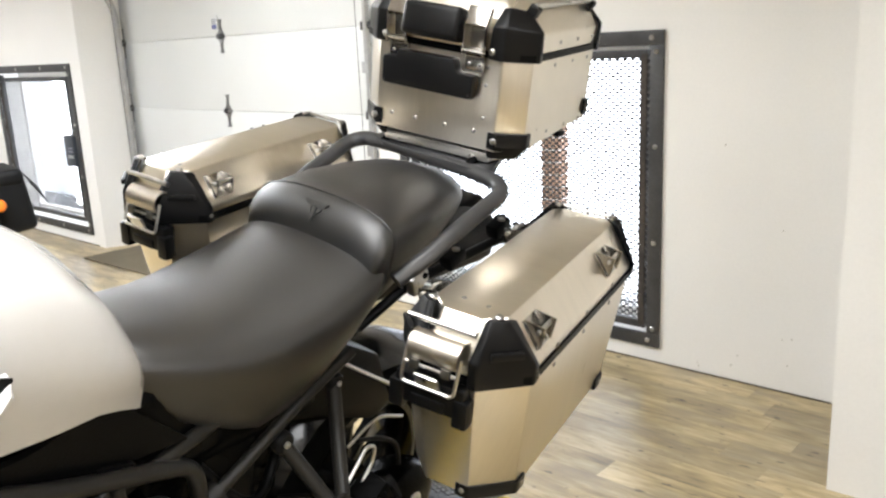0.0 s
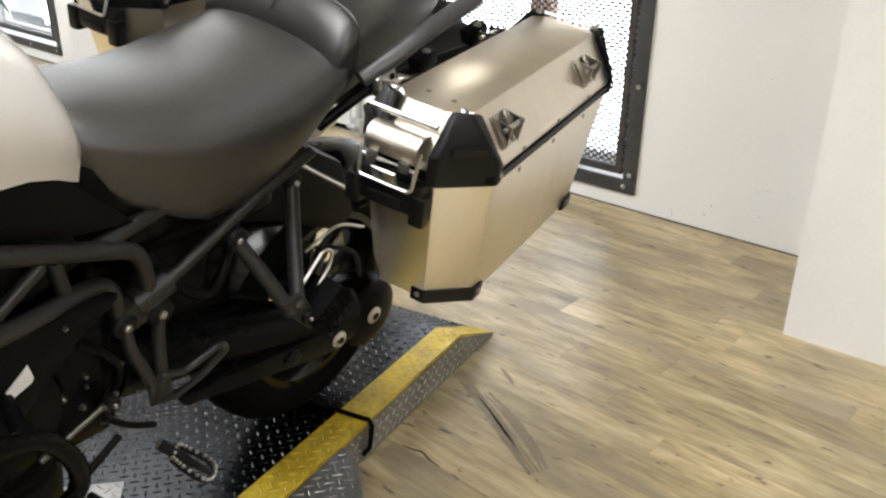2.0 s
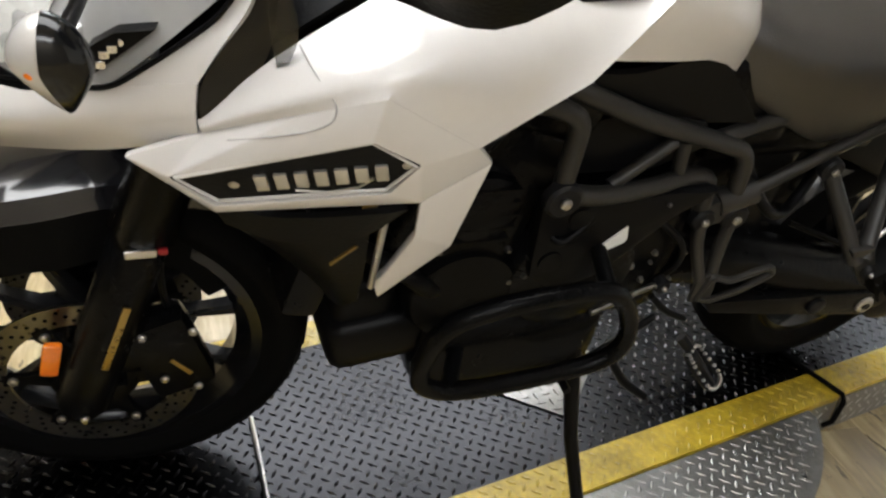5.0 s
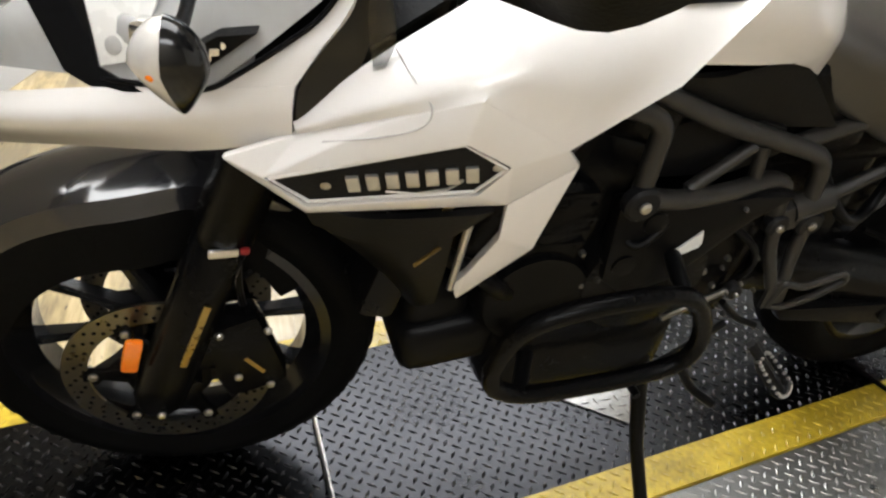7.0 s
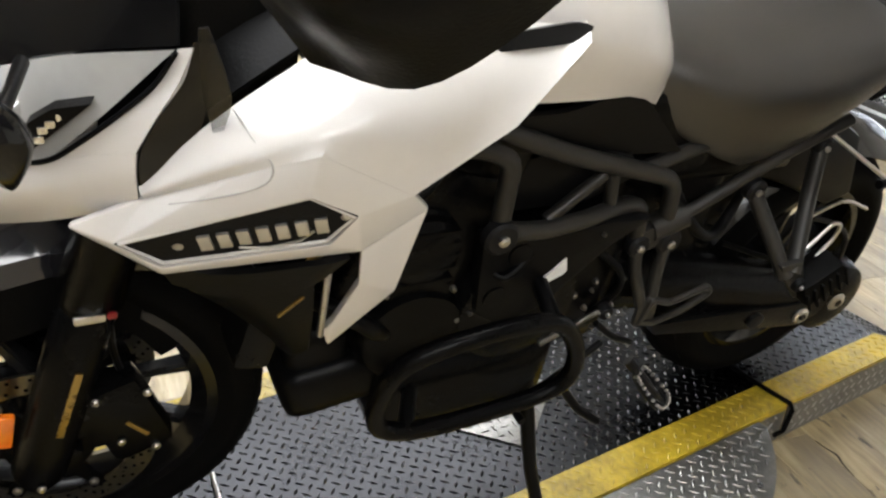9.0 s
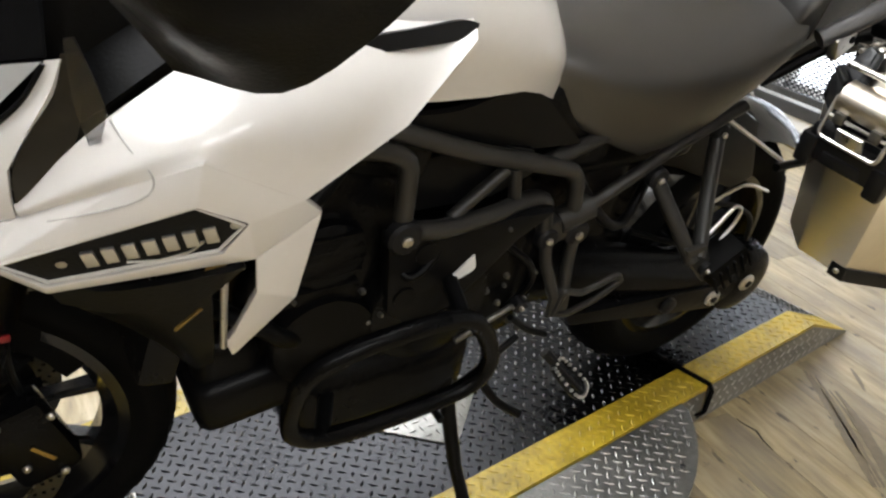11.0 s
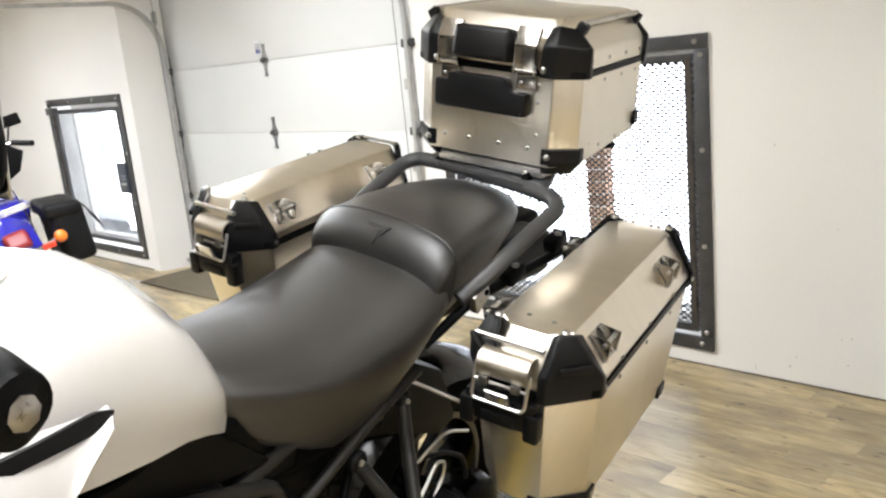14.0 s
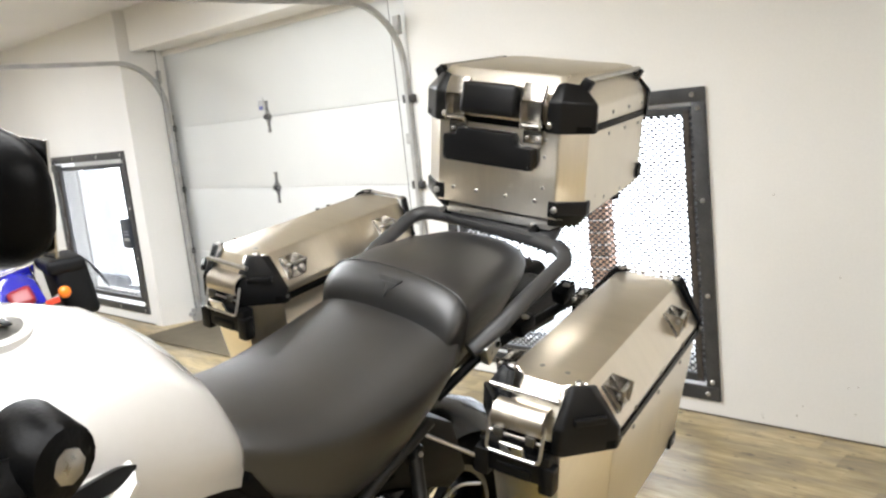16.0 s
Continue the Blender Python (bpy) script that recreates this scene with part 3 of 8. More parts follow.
# ---- barred windows ----
def mesh_strands(bm, x0, x1, z0, z1, px, pz, r, bond):
    """Zigzag strands side by side, touching at their turns."""
    nx, nz = int((x1 - x0) / px), int((z1 - z0) / pz)
    for i in range(nx):
        xa = x0 + (i + 0.5) * px
        for side in (-1, 1):
            prev = None
            for j in range(nz + 1):
                x = xa + side * (px / 2 - r * 0.5) * (1 if j % 2 else 0.06)
                z = z0 + j * pz
                cur = [bm.verts.new((x - r, 0, z)), bm.verts.new((x + r, 0, z)), bm.verts.new((x, 0.004, z))]
                if prev:
                    for k in range(3):
                        bm.faces.new((prev[k], prev[(k + 1) % 3], cur[(k + 1) % 3], cur[k]))
                prev = cur
    for j in range(nz):
        for i in range(nx + 1):
            x, z = x0 + (i + (0.0 if j % 2 else 0.5)) * px, z0 + j * pz
            if x < x1:
                add_tube(bm, [(x - 0.009, 0.001, z), (x + 0.009, 0.001, z)], bond, 4)
    return bm


def barred_window(name, rect, y, hinge, lock, label, px, pz, gap=0.016, strand=0.0017, bond=0.0054):
    x0, x1, z0, z1 = rect
    w = thing(name, pose((x0 + x1) / 2, y, z0), label, "window", kind="structure")
    hw, h, b = (x1 - x0) / 2, z1 - z0, 0.06
    for nm, c, s in (("frame_bar", (0, -0.008, b / 2), (2 * hw, 0.016, b)), ("frame_bar", (0, -0.008, h - b / 2), (2 * hw, 0.016, b)),
                     ("frame_bar", (-hw + b / 2, -0.006, h / 2), (b, 0.014, h - 2 * b)), ("frame_bar", (hw - b / 2, -0.006, h / 2), (b, 0.014, h - 2 * b))):
        bm = bm_new()
        add_box(bm, c, s, 0.003)
        f = part(nm, bm, M_FRAME, w)
        lng = max(s[0], s[2])
        n = 4
        for i in range(n):
            t = (i + 0.06 if i == 0 else i - 0.06 if i == n - 1 else i) / (n - 1) - 0.5
            bm = bm_new()
            add_bolt(bm, (c[0] + (t * s[0] * 0.97 if s[0] > s[2] else 0), -0.015, c[2] + (t * s[2] if s[2] > s[0] else 0)), (0, -1, 0), 0.011, 0.008)
            part("bolt", bm, M_RIVET, f)
    g = b + gap
    bm = bm_new()
    q = 0.034
    for c, s in (((0, 0.012, g + q / 2), (2 * hw - 2 * g, 0.03, q)), ((0, 0.012, h - g - q / 2), (2 * hw - 2 * g, 0.03, q)),
                 ((-hw + g + q / 2, 0.012, h / 2), (q, 0.03, h - 2 * g - 2 * q)), ((hw - g - q / 2, 0.012, h / 2), (q, 0.03, h - 2 * g - 2 * q))):
        add_box(bm, c, s, 0.003)
    leaf = part("mesh_leaf", bm, M_FRAME, w, "dark steel leaf frame")
    bm = bm_new()
    mesh_strands(bm, -hw + g + 0.02, hw - g - 0.02, g + 0.02, h - g - 0.02, px, pz, strand, bond)
    for v in bm.verts:
        v.co.y += 0.022
    tagged(part("expanded_mesh", bm, M_MESH, leaf), kind="stuff")
    bm = bm_new()
    sx = hinge * (hw - g)
    add_box(bm, (sx - hinge * 0.012, -0.006, h / 2), (0.026, 0.012, h - 2 * g - 0.03), 0.003)
    hg = part("hinge_strip", bm, M_RUST, w, "rusty piano hinge strip")
    count = int((h - 2 * g - 0.04) / 0.027)
    for k in range(count):
        bm = bm_new()
        z = g + 0.02 + (k + 0.5) * (h - 2 * g - 0.04) / count
        add_tube(bm, [(sx - hinge * 0.002, -0.002, z), (sx + hinge * (gap + 0.002), -0.002, z)], 0.0055, 8, flat=1.2)
        part("knuckle", bm, M_FRAME, hg)
    for k in range(4):
        bm = bm_new()
        add_box(bm, (sx - hinge * 0.012, -0.014, g + 0.14 + k * (h - 2 * g - 0.28) / 3), (0.030, 0.010, 0.050), 0.004)
        part("hinge_plate", bm, M_RUST, hg)
    if lock:
        bm = bm_new()
        add_box(bm, (hw - 0.14, -0.012, h * 0.50), (0.15, 0.05, 0.24), 0.008)
        lk = part("lock_box", bm, M_LOCK, w, "dark steel lock box")
        for k, zz in enumerate((0.02, -0.005)):
            bm = bm_new()
            add_box(bm, (hw - 0.12, -0.038, h * 0.50 + zz), (0.07, 0.002, 0.012))
            part("print_bar", bm, M_BAR, lk)
        bm = bm_new()
        add_box(bm, (hw - 0.12, -0.04, h * 0.50 - 0.045), (0.08, 0.012, 0.022), 0.004)
        part("latch", bm, M_TRACK, lk)
        bm = bm_new()
        add_box(bm, (-hw + 0.13, -0.03, h - 0.10), (0.16, 0.05, 0.06), 0.008)
        add_cyl(bm, (-hw + 0.09, -0.03, h - 0.06), (-hw + 0.09, -0.03, h - 0.03), 0.014, 12)
        part("catch", bm, M_FRAME, w, "black catch in the upper corner")
    bm = bm_new()
    for s, c in (((0.04, 0.06, h - 2 * b), (-hw + 0.09, TH - 0.03, h / 2)), ((0.04, 0.06, h - 2 * b), (hw - 0.09, TH - 0.03, h / 2)),
                 ((2 * hw - 0.14, 0.06, 0.04), (0, TH - 0.03, b + 0.02)), ((2 * hw - 0.14, 0.06, 0.04), (0, TH - 0.03, h - b - 0.02))):
        add_box(bm, c, s, 0.004)
    part("window_frame", bm, M_WALL, w, "white window frame behind the bars")
    bm = bm_new()
    add_box(bm, (0, TH - 0.03, h / 2), (2 * hw - 0.2, 0.006, h - 2 * b - 0.06))
    pane = part("pane", bm, M_CLEAR, w)
    pane.visible_shadow = False
    return w


barred_window("window_1", WIN, NORTH, 1, False, "large window behind a bolted dark steel frame with expanded mesh", 0.037, 0.0135)
barred_window("window_2", LWIN, LEFTWALL, -1, True, "barred window with dark steel frame, mesh and lock box", 0.037, 0.0135, 0.034, 0.0006, 0.0011)

post = thing("brick_post", pose(-2.22, NORTH + 0.62, -0.2, 0, 0, 8), "narrow orange brick post outside the barred window", "post")
M_BRICK = mat("orange_brick", (0.40, 0.25, 0.17), 0.85, dark=0.6, scale=12, fine=70, bump=0.3, random_tint=0.2)
brick_mesh = mesh_of("brick", add_box(bm_new(), (0, 0, 0), (0.115, 0.1, 0.060), 0.004), M_BRICK)
for i in range(22):
    ob = new("brick", brick_mesh)
    ob.parent = post
    ob.location = (0.004 * (i % 2), 0, 0.035 + i * 0.068)
bm = bm_new()
add_box(bm, (0, 0, 0.75), (0.10, 0.085, 1.49))
part("mortar", bm, M_WALL, post)
# ceiling fittings
for lx, ly, _ in LAMPS:
    t = thing("ceiling_light", pose(lx, ly, CEIL), "flat white ceiling light with a glowing diffuser", "ceiling light", "ceiling lights")
    bm = bm_new()
    for c, s in (((0.49, 0, -0.025), (0.04, 2.34, 0.05)), ((-0.49, 0, -0.025), (0.04, 2.34, 0.05)), ((0, 1.15, -0.025), (0.94, 0.04, 0.05)), ((0, -1.15, -0.025), (0.94, 0.04, 0.05))):
        add_box(bm, c, s, 0.003)
    part("housing", bm, M_CEIL, t)
    bm = bm_new()
    add_box(bm, (0, 0, -0.02), (0.94, 2.26, 0.008))
    part("diffuser", bm, M_LAMP, t)
v = thing("ceiling_vent", pose(-5.9, 2.3, CEIL), "small round white ceiling vent", "vent")
bm = bm_new()
add_tube(bm, [(0, 0, 0), (0, 0, -0.012), (0, 0, -0.02)], [0.10, 0.10, 0.07], 24)
part("rim", bm, M_CEIL, v)
bm = bm_new()
add_cyl(bm, (0, 0, -0.021), (0, 0, -0.024), 0.06, 20)
part("grille", bm, M_GREYDK, v)


# ---- motorcycle lift: platform, ramp, turntable ----
LIFT_Z, LYAW = 0.10, 12.8
LIFT = pose(-0.86, 1.553, 0, 0, 0, LYAW)      # near rear corner of the platform; own x away from the bike's near side, own y to the ramp
LW, LLEN, RAMP = 0.67, 1.92, 0.70


def add_lug(bm, x, y, z, ang, ln=0.017, wd=0.0042, h=0.0022):
    c, s = math.cos(ang), math.sin(ang)
    pts = [(-ln, 0, 0), (-ln * 0.2, wd, 0), (ln * 0.2, wd, 0), (ln, 0, 0), (ln * 0.2, -wd, 0), (-ln * 0.2, -wd, 0), (-ln * 0.5, 0, h), (ln * 0.5, 0, h)]
    v = [bm.verts.new((x + a * c - b * s, y + a * s + b * c, z + d)) for a, b, d in pts]
    for f in ((0, 5, 6), (0, 6, 1), (1, 6, 7, 2), (2, 7, 3), (3, 7, 4), (4, 7, 6, 5)):
        bm.faces.new([v[i] for i in f])


def lugs(x0, x1, y0, y1, z=0.0, pitch=0.031, keep=None, size=1.0):
    """Staggered lugs, each between four that lie across its own slant."""
    bm = bm_new()
    nx, ny = max(1, int((x1 - x0) / pitch)), max(1, int((y1 - y0) / pitch))
    for i in range(nx):
        for j in range(ny):
            for q, a in ((0.27, 42), (0.77, -42)):
                x, y = x0 + (i + q) * (x1 - x0) / nx, y0 + (j + q) * (y1 - y0) / ny
                if keep is None or keep(x, y):
                    add_lug(bm, x, y, z, radians(a), 0.0122 * size, 0.0034 * size, 0.0019)
    return bm


lift = thing("motorcycle_lift", LIFT, "black diamond-plate motorcycle lift with yellow edges and ramp", "motorcycle lift")
YW = 0.085
bm = bm_new()
box_between(bm, (-LW + YW, -LLEN, 0.0), (-YW, -0.004, LIFT_Z))
plat = part("platform", bm, M_BLACKPLATE, lift)
tagged(part("tread", lugs(-LW + YW + 0.004, -YW - 0.004, -LLEN + 0.004, -0.008, LIFT_Z), M_LUG, plat), kind="stuff")
for x0, x1 in ((-YW, 0.0), (-LW, -LW + YW)):
    bm = bm_new()
    box_between(bm, (x0, -LLEN, LIFT_Z - 0.012), (x1, -0.004, LIFT_Z + 0.001))
    e = part("edge_strip", bm, M_YELLOW, lift, "yellow painted edge strip")
    tagged(part("tread", lugs(x0 + 0.003, x1 - 0.003, -LLEN + 0.004, -0.008, LIFT_Z + 0.001), M_YELLOW, e), kind="stuff")
    bm = bm_new()
    box_between(bm, (x0 if x0 < -0.3 else -0.02, -LLEN, 0.0), (x0 + 0.02 if x0 < -0.3 else 0.0, -0.004, LIFT_Z - 0.012))
    side = part("side_skirt", bm, M_SKIRT, lift, "bare aluminium side plate")
    if x0 > -0.3:
        bm = lugs(-LLEN + 0.01, -0.03, 0.006, LIFT_Z - 0.016)
        for v_ in bm.verts:
            v_.co = Vector((0.0004 + v_.co.z, v_.co.x, v_.co.y))
        tagged(part("tread", bm, M_TRACK, side), kind="stuff")
# ramp: level first, then falling to the floor
R1 = 0.485


def ramp_piece(x0, x1, z):
    bm = bm_new()
    prof = [(0.004, 0.0), (RAMP, 0.0), (RAMP, 0.006), (R1, z), (0.004, z)]
    add_loft(bm, [[(x, y, zz) for y, zz in prof] for x in (x0, x1)])
    return bm


ramp = part("ramp", ramp_piece(-LW + YW, -YW, LIFT_Z), M_BLACKPLATE, lift, "short ramp at the end of the lift")
slope = math.atan2(LIFT_Z - 0.006, RAMP - R1)


def ramp_lugs(x0, x1, up):
    bm = lugs(x0, x1, 0.008, R1 - 0.004, LIFT_Z + up)
    b2 = lugs(x0, x1, 0.0, RAMP - R1 - 0.006, 0.0)
    m = pose(0, R1, LIFT_Z + up, -math.degrees(slope))
    mp = {v: bm.verts.new(m @ v.co) for v in b2.verts}
    for f in b2.faces:
        bm.faces.new([mp[v] for v in f.verts])
    b2.free()
    return bm


tagged(part("tread", ramp_lugs(-LW + YW + 0.004, -YW - 0.004, 0.0), M_LUG, ramp), kind="stuff")
for x0, x1 in ((-YW, -0.003), (-LW + 0.003, -LW + YW)):
    e = part("ramp_edge", ramp_piece(x0, x1, LIFT_Z + 0.001), M_YELLOW, lift, "yellow painted ramp edge")
    tagged(part("tread", ramp_lugs(x0 + 0.003, x1 - 0.003, 0.001), M_YELLOW, e), kind="stuff")
bm = bm_new()
add_loft(bm, [[(x, 0.004, 0.0), (x, RAMP, 0.0), (x, RAMP, 0.005), (x, R1, LIFT_Z - 0.008), (x, 0.004, LIFT_Z - 0.008)] for x in (-0.003, 0.001)])
sk = part("ramp_skirt", bm, M_SKIRT, lift, "bare aluminium ramp side")
bm = lugs(0.01, RAMP - 0.02, 0.006, LIFT_Z - 0.01, 0, 0.031, lambda a, b: b < LIFT_Z - 0.012 if a < R1 else b < (RAMP - a) / (RAMP - R1) * LIFT_Z - 0.01)
for v_ in bm.verts:
    v_.co = Vector((0.001 + v_.co.z, v_.co.x, v_.co.y))
tagged(part("tread", bm, M_TRACK, sk), kind="stuff")
bm = bm_new()
add_tube(bm, [(-0.30, -0.012, LIFT_Z + 0.006), (-YW, -0.008, LIFT_Z + 0.006), (0.004, -0.002, LIFT_Z + 0.006), (0.012, 0.0, LIFT_Z - 0.01), (0.012, -0.012, 0.035), (0.002, -0.03, 0.02)], 0.006, 8)
part("hinge_rod", bm, M_RUBBERMAT, lift, "thin black rod across the ramp joint")
DC = LIFT.inverted() @ pose(-1.005, 0.875, 0, 0, 0, 52.5)
bm = bm_new()
add_slab(bm, [(-0.10, -0.082), (0.088, -0.082), (0.088, 0.16), (-0.10, 0.16)], 0.003, pose(0, 0, LIFT_Z + 0.0045) @ DC, 0.0006)
pl = part("deck_cover", bm, M_BARE, lift, "bright bare aluminium cover plate in the deck")
bm = lugs(-0.096, 0.084, -0.078, 0.156, LIFT_Z + 0.0045)
for v_ in bm.verts:
    v_.co = DC @ v_.co
tagged(part("tread", bm, M_BARE, pl), kind="stuff")
# round aluminium plate that stands out on the near side
TT = (LIFT.inverted() @ Vector((-1.01, 0.985, 0)))
TR = 0.505
pts = []
for i in range(61):
    a = radians(-180 + 6 * i)
    x, y = TT.x + TR * math.cos(a), TT.y + TR * math.sin(a)
    if x > 0.003:
        pts.append((x, y))
pts = [(0.003, pts[0][1])] + pts + [(0.003, pts[-1][1])]
bm = bm_new()
add_slab(bm, pts, 0.012, pose(0, 0, LIFT_Z - 0.004), 0.0)
tt = part("turntable_plate", bm, M_BARE, lift, "round bare aluminium diamond plate")
tagged(part("tread", lugs(0.01, 0.40, TT.y - TR, TT.y + TR, LIFT_Z - 0.004, 0.031, lambda x, y: (x - TT.x) ** 2 + (y - TT.y) ** 2 < (TR - 0.02) ** 2, 1.05), M_BARE, tt), kind="stuff")
bm = bm_new()
add_lathe(bm, [(TR - 0.06, 0.0), (TR - 0.03, 0.0), (TR - 0.03, LIFT_Z - 0.017), (TR - 0.06, LIFT_Z - 0.017)], (0, 0, 0), 72)
for v_ in bm.verts:
    v_.co = Vector((TT.x + v_.co.y, TT.y + v_.co.z, v_.co.x))
bmesh.ops.delete(bm, geom=[v_ for v_ in bm.verts if v_.co.x < 0.004], context="VERTS")
part("turntable_ring", bm, M_FRAME, lift)
for a in (62, 30, 5, -25, -50):
    x, y = TT.x + (TR - 0.03) * math.cos(radians(a)), TT.y + (TR - 0.03) * math.sin(radians(a))
    if x > 0.02:
        bm = bm_new()
        add_bolt(bm, (x, y, LIFT_Z - 0.004), (0, 0, 1), 0.007, 0.004)
        part("bolt", bm, M_FRAME, tt)

# strip coloured dark for shadow gap and dirt where the walls meet the floor
M_CHIP = mat("chipped_paint", (0.40, 0.37, 0.33), 0.9, bump=0.0)
M_GAP = mat("shadow_gap_dirt", (0.15, 0.125, 0.095), 0.9, dark=0.3, scale=30, fine=90, bump=0.2)
for a_, b_ in (((DOOR[1] + 0.02, NORTH - 0.006, 0.0005), (-0.53, NORTH - 0.001, 0.006)), ((WEST + 0.02, LEFTWALL - 0.006, 0.0005), (DOOR[0] - 0.01, LEFTWALL - 0.001, 0.010))):
    bm = bm_new()
    box_between(bm, a_, b_)
    structure("trim", bm, M_GAP, "dark strip for shadow gap and dirt along the foot of the wall", "trim")
rw = random.Random(9)
for i in range(9):
    x_, z_ = rw.uniform(-1.2, -0.56), rw.choice((rw.uniform(0.03, 0.25), rw.uniform(0.2, 1.3)))
    bm = bm_new()
    add_box(bm, (0, 0, 0), (rw.uniform(0.002, 0.006), 0.0015, rw.uniform(0.002, 0.010)), 0.0, m=pose(0, 0, 0, 0, rw.uniform(-40, 40), 0))
    sp = part("wall_chip", bm, M_CHIP)
    sp.matrix_world = pose(x_, NORTH - 0.0005, z_)
    tagged(sp, "tiny dark chip in the white wall paint", "wall mark", "wall chips", "structure")

# ---- the motorcycle, leaning on its side stand; own x to its left, own y to its rear ----
BIKE = pose(-1.03, 1.576, LIFT_Z + 0.002, 0, 11.0, 5.0)
bike = thing("motorcycle", BIKE, "white and black adventure motorcycle leaning on its side stand", "motorcycle")
RA, FA = V(-0.055, -0.085, 0.318), V(-0.02, -1.553, 0.361)


def tyre(c, R, w, rim):
    prof = []
    for i in range(17):
        a = radians(-100 + i * 12.5)
        prof.append((R - 0.055 * (w / 0.15) + 0.055 * (w / 0.15) * math.cos(a), 0.5 * w * math.sin(a)))
    prof = [(rim - 0.004, -0.36 * w)] + prof + [(rim - 0.004, 0.36 * w)]
    return add_lathe(bm_new(), prof, c, 72)


def tread_blocks(c, R, w, n):
    """Slanting blocks standing a little proud of the carcass."""
    bm = bm_new()
    for i in range(n):
        a0 = 2 * math.pi * i / n
        for s in (-1, 1):
            for k, (x0, x1) in enumerate(((0.03, 0.22), (0.26, 0.40))):
                rows = []
                for da, x in ((0.0, x0), (0.55, x0), (0.72, x1), (0.17, x1)):
                    a = a0 + (da + 0.3 * k) * 2 * math.pi / n
                    xx = s * x * w
                    drop = 0.055 * (w / 0.15) * (1 - math.sqrt(max(0, 1 - (2 * x) ** 2)))
                    rows.append([(c[0] + xx, c[1] + r * math.cos(a), c[2] + r * math.sin(a)) for r in (R - drop - 0.004, R - drop + 0.0018)])
                vs = [[bm.verts.new(p) for p in q] for q in rows]
                bm.faces.new([q[1] for q in vs])
                for j in range(4):
                    A, B = vs[j], vs[(j + 1) % 4]
                    bm.faces.new((A[0], B[0], B[1], A[1]))
    return bm


def wheel(name, c, R, w, rim_r, spokes):
    tb = tyre(c, R, w, rim_r)
    wb = bm_new()
    add_lathe(wb, [(rim_r + 0.004, -0.40 * w), (rim_r + 0.004, -0.34 * w), (rim_r - 0.022, -0.2 * w), (rim_r - 0.022, 0.2 * w), (rim_r + 0.004, 0.34 * w), (rim_r + 0.004, 0.40 * w),
                   (rim_r - 0.012, 0.40 * w), (rim_r - 0.034, 0.18 * w), (rim_r - 0.034, -0.18 * w), (rim_r - 0.012, -0.40 * w)], c, 64)
    rim = part(name, wb, M_GLOSSBLACK, bike, "black cast wheel")
    part("tyre", tb, M_RUBBER, rim)
    tagged(part("tread", tread_blocks(c, R, w, 44), M_RUBBER, rim), kind="stuff")
    for i in range(spokes):
        a = 2 * math.pi * i / spokes + 0.16
        bm = bm_new()
        u, q = V(0, math.cos(a), math.sin(a)), V(0, -math.sin(a), math.cos(a))
        add_loft(bm, [[c + u * r + V(1, 0, 0) * sx * hx + q * sq * hq for sx, sq in ((-1, -1), (-1, 1), (1, 1), (1, -1))] for r, hx, hq in
                      ((0.03, 0.020, 0.012), (rim_r * 0.6, 0.013, 0.0075), (rim_r - 0.03, 0.015, 0.010))])
        bmesh.ops.bevel(bm, geom=list(bm.edges), offset=0.004, segments=2, affect="EDGES")
        part("spoke", bm, M_SPOKE, rim)
    bm = bm_new()
    add_lathe(bm, [(0.012, -0.055), (0.045, -0.055), (0.05, -0.03), (0.042, 0.0), (0.05, 0.03), (0.045, 0.055), (0.012, 0.055)], c, 28)
    part("hub", bm, M_ENGINE, rim)
    return rim


front_wheel = wheel("front_wheel", FA, 0.306, 0.12, 0.230, 10)
rear_wheel = wheel("rear_wheel", RA, 0.318, 0.17, 0.216, 10)


def brake_disc(c, x, R, parent):
    bm = bm_new()
    cc = V(x, c.y, c.z)
    add_lathe(bm, [(R - 0.034, -0.0025), (R, -0.0025), (R, 0.0025), (R - 0.034, 0.0025)], cc, 60)
    d = part("brake_disc", bm, M_DISC, parent, "drilled steel brake disc")
    bm = bm_new()
    s = 1 if x > 0 else -1
    for i in range(30):
        for k, rr in enumerate((R - 0.026, R - 0.017, R - 0.008)):
            a = 2 * math.pi * (i + 0.33 * k) / 30
            p = V(x, c.y + rr * math.cos(a), c.z + rr * math.sin(a))
            add_cyl(bm, p + V(-0.0032, 0, 0), p + V(0.0032, 0, 0), 0.0032, 6)
    tagged(part("drilling", bm, M_ENGINE, parent), kind="stuff")
    bm = bm_new()
    add_lathe(bm, [(0.036, -0.004), (0.058, -0.004), (0.062, 0.0), (0.058, 0.004), (0.036, 0.004)], cc, 36)
    carrier = part("disc_carrier", bm, M_ENGINE, parent)
    for i in range(6):
        a = 2 * math.pi * i / 6
        u, q = V(0, math.cos(a), math.sin(a)), V(0, -math.sin(a), math.cos(a))
        bm = bm_new()
        add_loft(bm, [[cc + u * r + V(1, 0, 0) * sx * 0.004 + q * sq * h for sx, sq in ((-1, -1), (-1, 1), (1, 1), (1, -1))] for r, h in ((0.054, 0.015), (R - 0.055, 0.008), (R - 0.040, 0.011), (R - 0.028, 0.011))])
        part("carrier_arm", bm, M_ENGINE, carrier)
    for i in range(6):
        a = 2 * math.pi * i / 6
        bm = bm_new()
        add_bolt(bm, (x + 0.004 * s, c.y + (R - 0.042) * math.cos(a), c.z + (R - 0.042) * math.sin(a)), (s, 0, 0), 0.007, 0.006)
        part("disc_bolt", bm, M_RIVET, parent)


